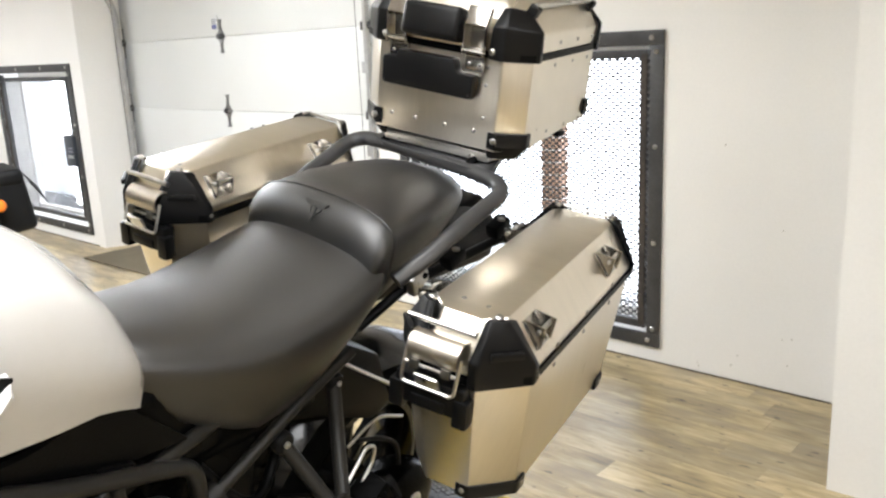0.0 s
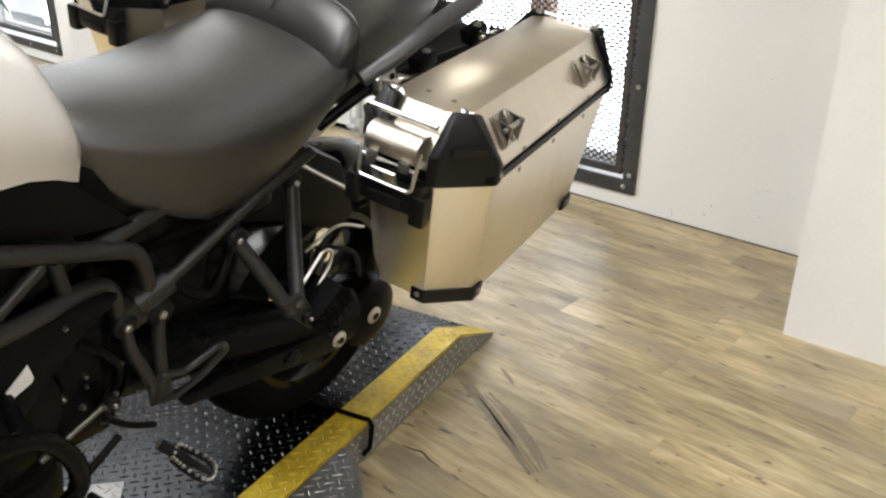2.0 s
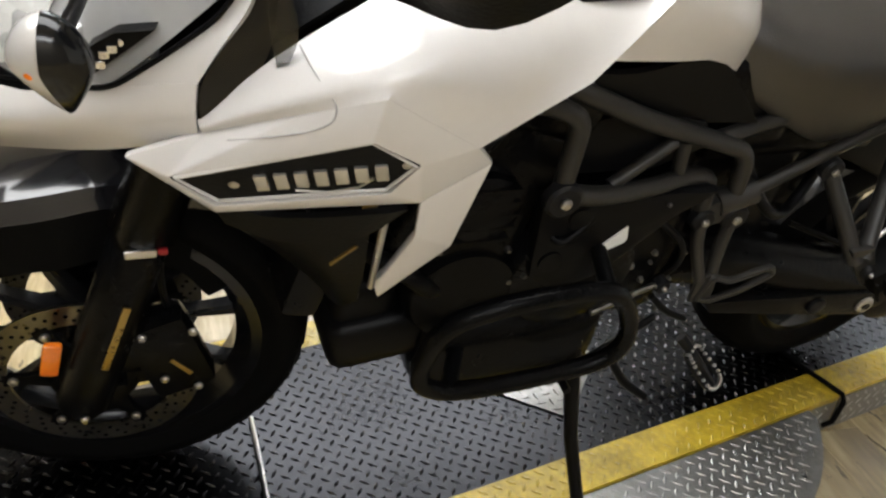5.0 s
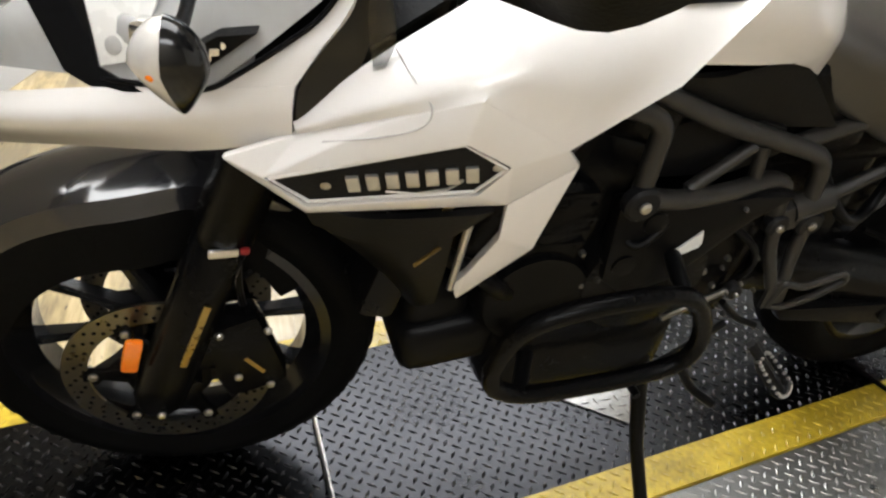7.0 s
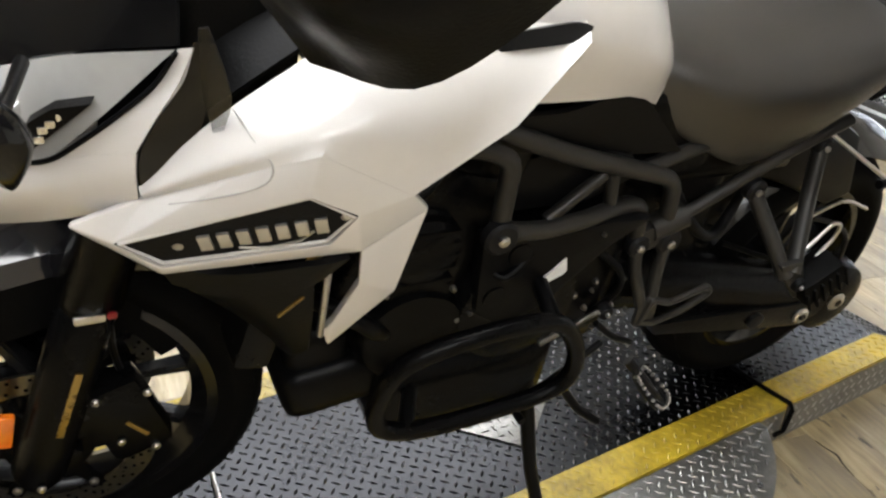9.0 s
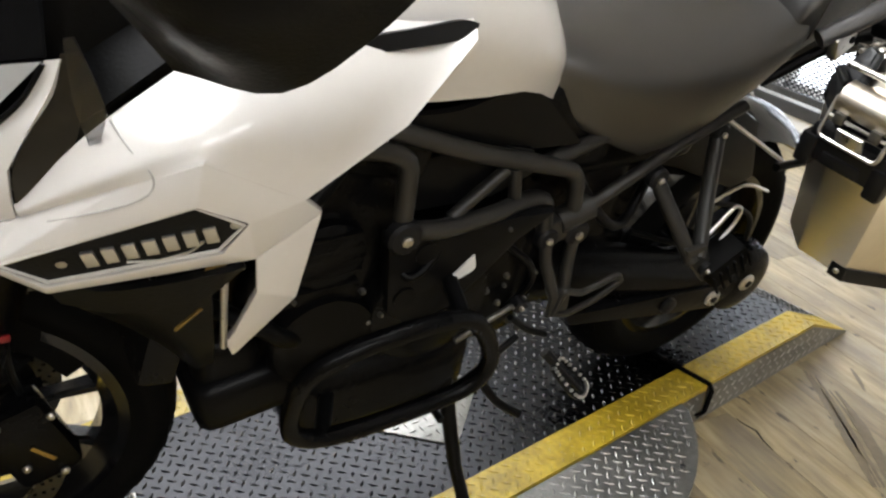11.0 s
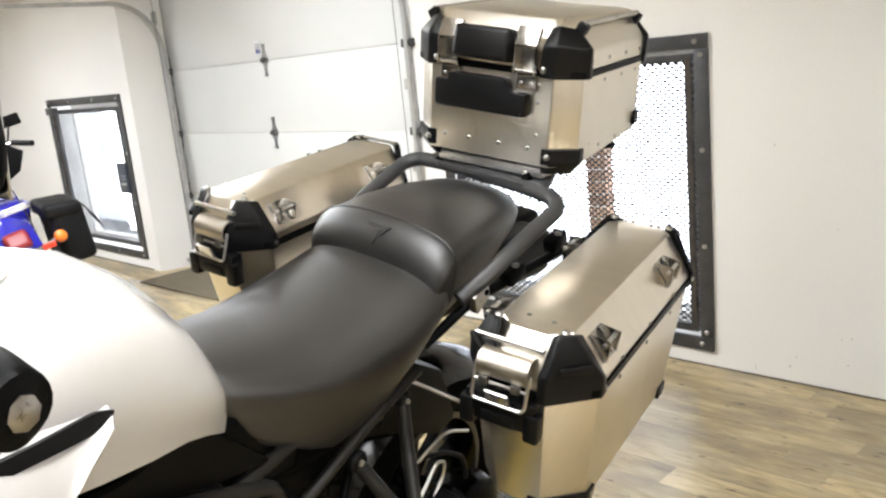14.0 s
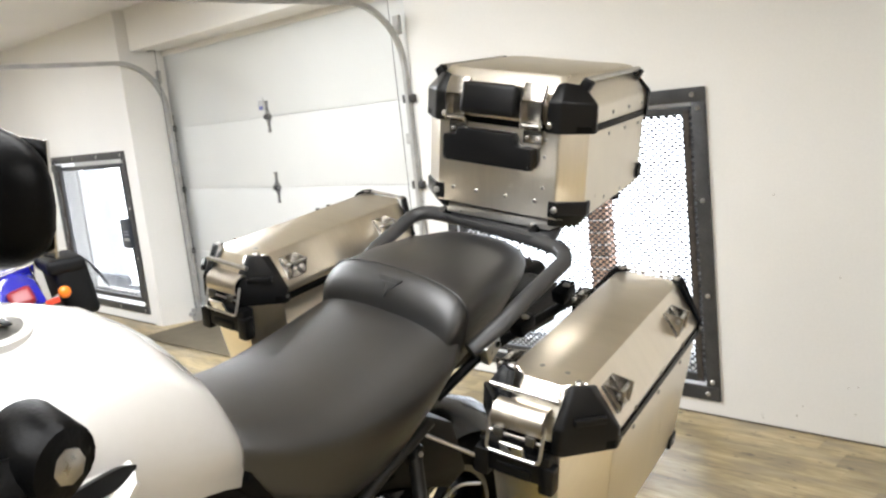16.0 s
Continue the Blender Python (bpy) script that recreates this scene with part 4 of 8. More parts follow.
brake_disc(FA, 0.085, 0.144, front_wheel)
brake_disc(FA, -0.07, 0.144, front_wheel)
brake_disc(RA, RA.x - 0.085, 0.141, rear_wheel)
for wheel_, hub_, turn_ in ((front_wheel, FA, -8.0), (rear_wheel, RA, 5.0)):
    wheel_.matrix_local = Matrix.Translation(hub_) @ pose(0, 0, 0, 0, 0, turn_) @ Matrix.Translation(-hub_)

# fork
FD = V(0, 0.305, 0.952).normalized()            # along the fork, upwards
FB = V(0.11, -1.60, 0.296)
for s in (1, -1):
    sx = V(s, 1, 1)
    bm = bm_new()
    add_tube(bm, [FB + FD * 0.035, FB + FD * 0.055, FB + FD * 0.12, FB + FD * 0.24, FB + FD * 0.345, FB + FD * 0.355], [0.026, 0.036, 0.037, 0.036, 0.036, 0.030], 20)
    add_box(bm, FB + V(-0.008, 0.035, 0.065), (0.045, 0.075, 0.06), 0.014, m=pose(0, 0, 0, -18))
    for v_ in bm.verts:
        v_.co.x *= s
    leg = part("fork_leg", bm, M_ENGINE, bike, "black fork lower leg")
    bm = bm_new()
    add_tube(bm, [FB + FD * 0.34, FB + FD * 0.36, FB + FD * 0.37, FB + FD * 0.86], [0.031, 0.033, 0.040, 0.040], 18)
    for v_ in bm.verts:
        v_.co.x *= s
    part("fork_upper", bm, M_ENGINE, leg)
    bm = bm_new()
    add_box(bm, V(0.1475, -1.531, 0.500), (0.004, 0.010, 0.115), 0.002, m=pose(0, 0, 0, -18))
    for v_ in bm.verts:
        v_.co.x *= s
    part("fork_strip", bm, M_BRONZE, leg, "dull bronze strip on the fork leg")
    bm = bm_new()
    add_box(bm, V(0.122, -1.612, 0.450), (0.012, 0.024, 0.058), 0.006, m=pose(0, 0, 0, -12))
    for v_ in bm.verts:
        v_.co.x *= s
    part("reflector", bm, M_ORANGE, leg, "orange side reflector")
    bm = bm_new()
    add_box(bm, V(0.100, -1.465, 0.415), (0.05, 0.090, 0.15), 0.018, m=pose(0, 0, 0, 18))
    add_box(bm, V(0.108, -1.515, 0.43), (0.03, 0.06, 0.05), 0.01, m=pose(0, 0, 0, 18))
    for v_ in bm.verts:
        v_.co.x *= s
    cal = part("brake_caliper", bm, M_ENGINE, leg, "black radial brake caliper")
    for p in ((-1.50, 0.475), (-1.435, 0.475), (-1.475, 0.385), (-1.43, 0.36)):
        bm = bm_new()
        add_bolt(bm, (s * 0.126, p[0], p[1]), (s, 0, 0), 0.006, 0.006)
        part("caliper_bolt", bm, M_RIVET, leg)
    bm = bm_new()
    add_box(bm, V(s * 0.1265, -1.452, 0.405), (0.002, 0.042, 0.006), 0.0, m=pose(0, 0, 0, -52))
    part("caliper_mark", bm, M_BRONZE, leg)
    bm = bm_new()
    add_bolt(bm, (s * 0.127, -1.585, 0.345), (s, 0, 0), 0.008, 0.006)
    part("axle_bolt", bm, M_RIVET, leg)
    bm = bm_new()
    add_bolt(bm, (s * 0.147, -1.582, 0.350), (s, 0, 0), 0.006, 0.006)
    part("pinch_bolt", bm, M_RIVET, leg)
    bm = bm_new()
    add_tube(bm, smooth_path([V(s * 0.09, -1.46, 0.47), V(s * 0.095, -1.47, 0.55), V(s * 0.085, -1.46, 0.64), V(s * 0.07, -1.42, 0.74)]), 0.005, 8)
    part("brake_hose", bm, M_PLASTIC, leg)
    bm = bm_new()
    add_box(bm, FB * 1 + FD * 0.365 + V(0.039, -0.004, 0), (0.006, 0.036, 0.012), 0.003)
    for v_ in bm.verts:
        v_.co.x *= s
    part("fork_clip", bm, M_STEEL, leg, "small bright clip")
    bm = bm_new()
    add_box(bm, FB * 1 + FD * 0.365 + V(0.038, 0.021, 0), (0.006, 0.012, 0.010), 0.003)
    for v_ in bm.verts:
        v_.co.x *= s
    part("clip_tag", bm, M_RED, leg, "red tag on the clip")

# front fender: flat-topped, with folded sides
bm = bm_new()
spine = smooth_path([(y_, z_, 0) for y_, z_ in ((-1.90, 0.46), (-1.845, 0.56), (-1.77, 0.635), (-1.68, 0.674), (-1.575, 0.690), (-1.51, 0.690), (-1.43, 0.662), (-1.35, 0.60), (-1.29, 0.51))], 4)
rows = []
for i, p in enumerate(spine):
    k = 1 - 0.35 * abs(2 * i / (len(spine) - 1) - 0.9)
    c_ = V(FA.x, p[0], p[1])
    d_ = (V(0, FA.y, FA.z) - V(0, p[0], p[1])).normalized()
    rows.append([c_ + V(sx * k, 0, 0) + d_ * dn for sx, dn in ((-0.090, 0.13), (-0.088, 0.060), (-0.070, 0.028), (-0.030, 0.008), (0, 0), (0.030, 0.003), (0.078, 0.022), (0.090, 0.050), (0.092, 0.13))])
cols = list(zip(*rows))
for sl in (cols[0:2], cols[7:9]):
    side_bm = bm_new()
    add_sheet(side_bm, sl, 2, 1, 0.005)
    part("fender_side", side_bm, M_RUBBERMAT, bike, "black fender side")
add_sheet(bm, cols[1:8], 1, 1, 0.005)
fender = part("front_fender", bm, M_FENDER, bike, "glossy black front fender")
# the whole front end at its full size, so that the tyre stands on the deck
GROW_C = V(0.903, -1.554, 1.332)
GROW = Matrix.Translation(GROW_C) @ Matrix.Scale(1.052, 4) @ Matrix.Translation(-GROW_C)
for ob in [o for o in bike.children if o.name.split(".")[0] in ("front_wheel", "fork_leg", "fender_side", "front_fender")]:
    ob.matrix_basis = GROW @ ob.matrix_basis


# ---- tank, seat and fairing ----
def half_ring(y, top, half, low, shoulder=0.55, n=12, sq=2.6, cx=0.0):
    """A ring across the bike: rounded top, fuller sides, drawn in below."""
    pts = []
    mid = low + (top - low) * shoulder
    for i in range(n + 1):
        a = math.pi * i / n
        c, s = math.cos(a), math.sin(a)
        x = half * math.copysign(abs(c) ** (2 / sq), c)
        z = mid + (top - mid) * abs(s) ** (2 / sq)
        pts.append((x, y, z))
    pts += [(-half * 0.86, y, low + (mid - low) * 0.35), (-half * 0.6, y, low), (half * 0.6, y, low), (half * 0.86, y, low + (mid - low) * 0.35)]
    return [(x + cx, y_, z) for x, y_, z in pts]


def tank_ring(y, top, xs, zs, xb, zb, xl, zl):
    """A ring across the tank: crown, shoulder, widest line, lower edge."""
    half = smooth_path([(0, y, top), (xs * 0.55, y, top - 0.42 * (top - zs)), (xs, y, zs), (xb, y, zb), (xl, y, zl)], 5)
    inner = [V(xl - 0.02, y, zl - 0.004)]
    right = half + inner
    return [tuple(p) for p in right] + [(-p.x, p.y, p.z) for p in reversed(right[1:])]


bm = bm_new()
add_loft(bm, [tank_ring(*q) for q in ((-1.23, 1.03, 0.120, 1.01, 0.160, 0.98, 0.150, 0.94), (-1.20, 1.06, 0.150, 1.035, 0.196, 0.995, 0.180, 0.935), (-1.13, 1.105, 0.172, 1.070, 0.215, 1.01, 0.198, 0.93),
                                      (-1.04, 1.155, 0.182, 1.096, 0.220, 1.02, 0.202, 0.924), (-0.955, 1.164, 0.182, 1.106, 0.219, 1.015, 0.202, 0.918), (-0.88, 1.140, 0.174, 1.088, 0.210, 0.995, 0.195, 0.912),
                                      (-0.82, 1.100, 0.158, 1.050, 0.196, 0.972, 0.182, 0.906), (-0.780, 1.068, 0.145, 1.026, 0.184, 0.956, 0.170, 0.892), (-0.750, 1.024, 0.126, 0.992, 0.166, 0.940, 0.154, 0.874), (-0.738, 0.995, 0.112, 0.968, 0.156, 0.932, 0.148, 0.868))])
tank = part("fuel_tank", bm, M_WHITE, bike, "glossy white fuel tank cover", 60)
bm = bm_new()
m_ = Matrix.Translation((0.026, -1.010, 1.1495)) @ pose(0, 0, 0, 2, 5, 0) @ Matrix.Diagonal((0.88, 0.88, 1, 1))
add_lathe(bm, [(0.047, -0.006), (0.047, 0.002), (0.049, 0.0062), (0.057, 0.0065), (0.061, 0.004), (0.062, -0.006)], (0, 0, 0), 40)
for v_ in bm.verts:
    v_.co = m_ @ Vector((v_.co.y, v_.co.z, v_.co.x))
bmesh.ops.recalc_face_normals(bm, faces=bm.faces)
cap = part("filler_cap", bm, M_WHITE, tank, "white filler surround with a steel cap")
bm = bm_new()
add_tube(bm, [m_ @ V(0, 0, z) for z in (-0.001, 0.005, 0.0062)], [0.046, 0.045, 0.038], 32)
part("cap_lid", bm, M_DARKSTEEL, cap, "dark metal filler cap")
bm = bm_new()
add_slab(bm, [(-0.020, -0.032), (0.020, -0.032), (0.026, -0.004), (0.012, 0.030), (-0.012, 0.030), (-0.026, -0.004)], 0.004, m_ @ pose(0, 0, 0.0105), 0.0015)
part("cap_flap", bm, M_TIE, cap, "bright key flap")
for k in (-0.020, 0.002, 0.022):
    bm = bm_new()
    add_box(bm, m_ @ V(0.012 * (1 if k > 0 else -1), k, 0.0110), (0.026, 0.009, 0.003), 0.001)
    part("cap_recess", bm, M_GREYDK, cap)

# rider's seat, passenger seat
def seat_ring(y, top, half, low, drop=0.06, tuck=0.80, cx=0.0, sq=2.5, n=9):
    """A ring across a seat: padded crown rolling over a soft shoulder into a flat side that tucks in below."""
    pts = []
    for i in range(n + 1):
        a = 0.5 * math.pi * (1 - i / n)
        pts.append((half * math.cos(a) ** (2 / sq), top - drop + drop * math.sin(a) ** (2 / sq)))
    zs = top - drop
    pts += [(half * (1 - (1 - tuck) * k), zs + (low - zs) * q) for k, q in ((0.06, 0.16), (0.25, 0.42), (0.60, 0.74), (0.92, 0.97), (1.06, 1.0))]
    pts.append((half * 0.4, low + 0.004))
    return [(x + cx, y, z) for x, z in pts] + [(-x + cx, y, z) for x, z in reversed(pts[1:])]


bm = bm_new()
add_loft(bm, [seat_ring(*q) for q in ((-0.772, 0.945, 0.070, 0.880, 0.035), (-0.752, 0.955, 0.112, 0.856, 0.05, 0.95), (-0.70, 0.946, 0.138, 0.826, 0.06, 0.92), (-0.64, 0.936, 0.158, 0.793, 0.065, 0.88), (-0.57, 0.930, 0.174, 0.757, 0.07, 0.84),
                                      (-0.52, 0.932, 0.182, 0.738, 0.07, 0.80), (-0.46, 0.940, 0.188, 0.748, 0.07, 0.78), (-0.39, 0.955, 0.190, 0.780, 0.07, 0.78), (-0.33, 0.972, 0.187, 0.825, 0.068, 0.80), (-0.285, 0.984, 0.181, 0.880, 0.06, 0.86), (-0.262, 0.988, 0.172, 0.905, 0.05, 0.88))])
seat = part("rider_seat", bm, M_SEAT, bike, "dark grey vinyl rider's seat", 70)
bm = bm_new()
add_loft(bm, [seat_ring(*q) for q in ((-0.288, 0.990, 0.160, 0.900, 0.04, 0.9), (-0.279, 1.022, 0.168, 0.895, 0.045, 0.9), (-0.262, 1.045, 0.171, 0.895, 0.05, 0.9), (-0.235, 1.057, 0.171, 0.902, 0.055, 0.9, -0.002), (-0.15, 1.066, 0.165, 0.925, 0.055, 0.9, -0.010),
                                      (-0.05, 1.067, 0.153, 0.950, 0.055, 0.88, -0.018), (0.04, 1.062, 0.132, 0.975, 0.05, 0.88, -0.026), (0.09, 1.052, 0.108, 0.985, 0.045, 0.88, -0.031), (0.118, 1.034, 0.078, 0.99, 0.03, 0.9, -0.034), (0.128, 1.012, 0.045, 0.992, 0.012, 0.95, -0.034))])
pseat = part("passenger_seat", bm, M_SEAT, bike, "dark grey vinyl passenger seat with a raised front roll", 70)
bm = bm_new()
add_loft(bm, [seat_ring(*q) for q in ((-0.2895, 0.992, 0.162, 0.900, 0.04, 0.9), (-0.2805, 1.0235, 0.1695, 0.895, 0.045, 0.9), (-0.2635, 1.0465, 0.1725, 0.895, 0.05, 0.9), (-0.246, 1.0545, 0.1725, 0.900, 0.053, 0.9, -0.001))])
part("front_roll", bm, M_SEATSIDE, pseat, "smooth darker roll at the front", 70)
bm = bm_new()
seam_pts = seat_ring(-0.245, 1.0555, 0.1735, 0.900, 0.053, 0.9, -0.001)
add_tube(bm, [seam_pts[i] for i in range(-12, 13)], 0.0016, 6)
part("seam", bm, M_SEATSIDE, pseat)
bm = bm_new()
mm = Matrix.Translation((0.004, -0.2785, 1.030)) @ pose(0, 0, 0, 62) @ Matrix.Diagonal((1.5, 1.3, 1, 1))
for o in ([(-0.020, 0.012), (0.020, 0.012), (0.014, 0.005), (-0.014, 0.005)], [(-0.004, 0.003), (0.004, 0.003), (0.0, -0.018)], [(-0.013, 0.002), (-0.006, 0.002), (-0.003, -0.010)], [(0.013, 0.002), (0.006, 0.002), (0.003, -0.010)]):
    add_slab(bm, o, 0.004, mm)
part("emblem", bm, M_SEATSIDE, pseat, "small embossed emblem")


def panel(name, curves, material, parent, n=6, sub=4, thick=0.006, label="", both=True, angle=50):
    bm = bm_new()
    add_sheet(bm, curves, n, sub, thick)
    ob = part(name, bm, material, parent, label, angle)
    if both:
        bm = bm_new()
        add_sheet(bm, [[(-p[0], p[1], p[2]) for p in c] for c in curves], n, sub, -thick)
        part(name, bm, material, parent, label, angle)
    return ob


# broad white side wing: curved upper sheet down to a crisp ridge, then flat facets round the badge
def dense(pts, k=6):
    out = []
    for a, b in zip(pts, pts[1:]):
        out += [Vector(a).lerp(Vector(b), i / k) for i in range(k)]
    return out + [Vector(pts[-1])]


def facet_shell(name, pts, faces, material, parent, shift, label="", bev=0.0025):
    """Flat facets between named points, given depth by a shifted inner copy, edges slightly rounded."""
    bm = bm_new()
    front = {k: bm.verts.new(p) for k, p in pts.items()}
    back = {k: bm.verts.new(Vector(p) + Vector(shift)) for k, p in pts.items()}
    count = collections.Counter()
    for f in faces:
        bm.faces.new([front[k] for k in f])
        bm.faces.new([back[k] for k in reversed(f)])
        for a, b in zip(f, f[1:] + f[:1]):
            count[frozenset((a, b))] += 1
    for f in faces:
        for a, b in zip(f, f[1:] + f[:1]):
            if count[frozenset((a, b))] == 1:
                bm.faces.new((front[a], front[b], back[b], back[a]))
    bmesh.ops.recalc_face_normals(bm, faces=bm.faces)
    bmesh.ops.bevel(bm, geom=[e for e in bm.edges if len(e.link_faces) == 2 and e.calc_face_angle(0) > radians(8)], offset=bev, segments=2, profile=0.6, affect="EDGES")
    return part(name, bm, material, parent, label, 35)


FP = {"a": (0.235, -1.500, 0.846), "b": (0.241, -1.428, 0.874), "c": (0.285, -1.352, 0.918), "d": (0.325, -1.281, 0.958), "e": (0.315, -1.176, 0.892), "f": (0.302, -1.150, 0.862),
      "g": (0.250, -1.462, 0.830), "h": (0.322, -1.287, 0.909), "i": (0.319, -1.236, 0.878), "j": (0.305, -1.258, 0.835), "k": (0.254, -1.420, 0.794), "l": (0.250, -1.418, 0.782), "m": (0.303, -1.222, 0.818),
      "n": (0.285, -1.166, 0.735), "o": (0.247, -1.228, 0.625), "p": (0.297, -1.218, 0.766), "q": (0.262, -1.231, 0.679), "r": (0.250, -1.238, 0.655)}
WING_UP = [(0.237, -1.432, 0.885), (0.245, -1.36, 0.958), (0.235, -1.26, 1.02), (0.185, -1.14, 1.085), (0.175, -1.03, 1.058), (0.180, -0.945, 1.040)]
WING_MID = [(0.243, -1.431, 0.880), (0.284, -1.35, 0.938), (0.308, -1.262, 0.985), (0.300, -1.155, 0.99), (0.252, -1.05, 1.008), (0.222, -0.945, 1.026)]
WING_RIDGE = [FP["b"], FP["c"], FP["d"], FP["e"], (0.287, -1.052, 0.945), (0.252, -0.958, 1.020)]
panel("side_wing", [smooth_path(WING_UP, 6), smooth_path(WING_MID, 6), dense(WING_RIDGE, 6)], M_WHITE, bike, 5, 1, 0.006, "glossy white side fairing")
FACETS = ["abg", "bcg", "cdhg", "dei", "dih", "efmi", "ijm", "jklm", "kgal"]
for s in (1, -1):
    side = {k: (s * p[0], p[1], p[2]) for k, p in FP.items()}
    facet_shell("badge_panel", {k: side[k] for k in "abcdefghijklm"}, FACETS, M_WHITE, bike, (-0.010 * s, 0.004, 0), "white faceted fairing round the badge")
    facet_shell("fairing_spur", {k: side[k] for k in "fmnopqr"}, ["fnpm", "noqp", "orq"], M_WHITE, bike, (-0.014 * s, 0.004, 0), "white downward spur of the fairing")
    bm = bm_new()
    add_tube(bm, [(s * 0.250, -1.240, 0.650), (s * 0.286, -1.250, 0.785)], 0.0045, 8)
    part("spur_strip", bm, M_STEEL, bike, "pale strip on the edge of the gap")
for s in (1, -1):
    bm = bm_new()
    add_tube(bm, smooth_path([(s * x, y, z) for x, y, z in ((0.248, -1.343, 0.968), (0.280, -1.334, 0.956), (0.302, -1.321, 0.940), (0.302, -1.323, 0.921), (0.294, -1.342, 0.906), (0.281, -1.375, 0.893), (0.261, -1.408, 0.878))], 5), 0.0011, 6)
    part("panel_seam", bm, M_SEAM, bike, "fine dark seam in the white fairing")
# black slot between wing and tank panel
panel("slot_trim", [[(0.252, -1.176, 1.026), (0.249, -1.104, 1.030), (0.243, -1.033, 1.033), (0.234, -0.969, 1.035), (0.230, -0.944, 1.028)],
                    [(0.254, -1.178, 1.010), (0.252, -1.104, 1.012), (0.249, -1.029, 1.015), (0.240, -0.969, 1.015), (0.231, -0.945, 1.024)]], M_GREYDK, bike, 3, 4, 0.010, "dark trim in the slot of the fairing")

# ---- luggage: aluminium boxes ----
def chamfer_rect(x0, x1, y0, y1, c):
    """Plan outline with cut corners; c: cuts at (x1 y0), (x1 y1), (x0 y1), (x0 y0)."""
    a, b, d, e = c
    return [(x0 + e, y0), (x1 - a, y0), (x1, y0 + a), (x1, y1 - b), (x1 - b, y1), (x0 + d, y1), (x0, y1 - d), (x0, y0 + e)]


def ring_box(bm, outline_low, z0, outline_high, z1, cap=True):
    return add_loft(bm, [[(x, y, z0) for x, y in outline_low], [(x, y, z1) for x, y in outline_high]], cap)


def bevel_all(bm, off, seg=2):
    bmesh.ops.recalc_face_normals(bm, faces=bm.faces)
    bmesh.ops.bevel(bm, geom=[e for e in bm.edges if len(e.link_faces) == 2 and e.calc_face_angle(0) > radians(20)], offset=off, segments=seg, profile=0.6, affect="EDGES")
    return bm


def flip(bm, s):
    if s < 0:
        for v_ in bm.verts:
            v_.co.x = -v_.co.x
    return bm


def tie_loop(x, y, s, tilt, parent):
    """Folded plate with a bar across, on the slope of the lid."""
    m = Matrix.Translation((x, y, -0.036)) @ pose(0, 0, 0, 0, tilt, 0)
    bm = bm_new()
    for sy in (-1, 1):
        add_slab(bm, [(-0.026, 0.0), (0.0, 0.026), (0.026, 0.0), (0.0, -0.004)], 0.003, m @ Matrix.Translation((0, sy * 0.020, 0.004)) @ pose(0, 0, 0, 90, 0, 0), 0.0006)
    add_box(bm, (0, 0, 0), (0.05, 0.05, 0.003), 0.001, m=m)
    r = flip(bm, s)
    ob = part("tie_loop", r, M_TIE, parent, "folded steel tie loop")
    bm = bm_new()
    add_tube(bm, [m @ V(0, -0.026, 0.018), m @ V(0, 0.026, 0.018)], 0.0036, 8)
    part("tie_bar", flip(bm, s), M_STEEL, ob)


def corner_cap(name, pts_low, pts_mid, pts_top, parent, s):
    bm = bm_new()
    add_loft(bm, [pts_low, pts_mid, pts_top], True)
    bevel_all(bm, 0.004)
    return part(name, flip(bm, s), M_GUARD, parent, "black plastic corner guard")


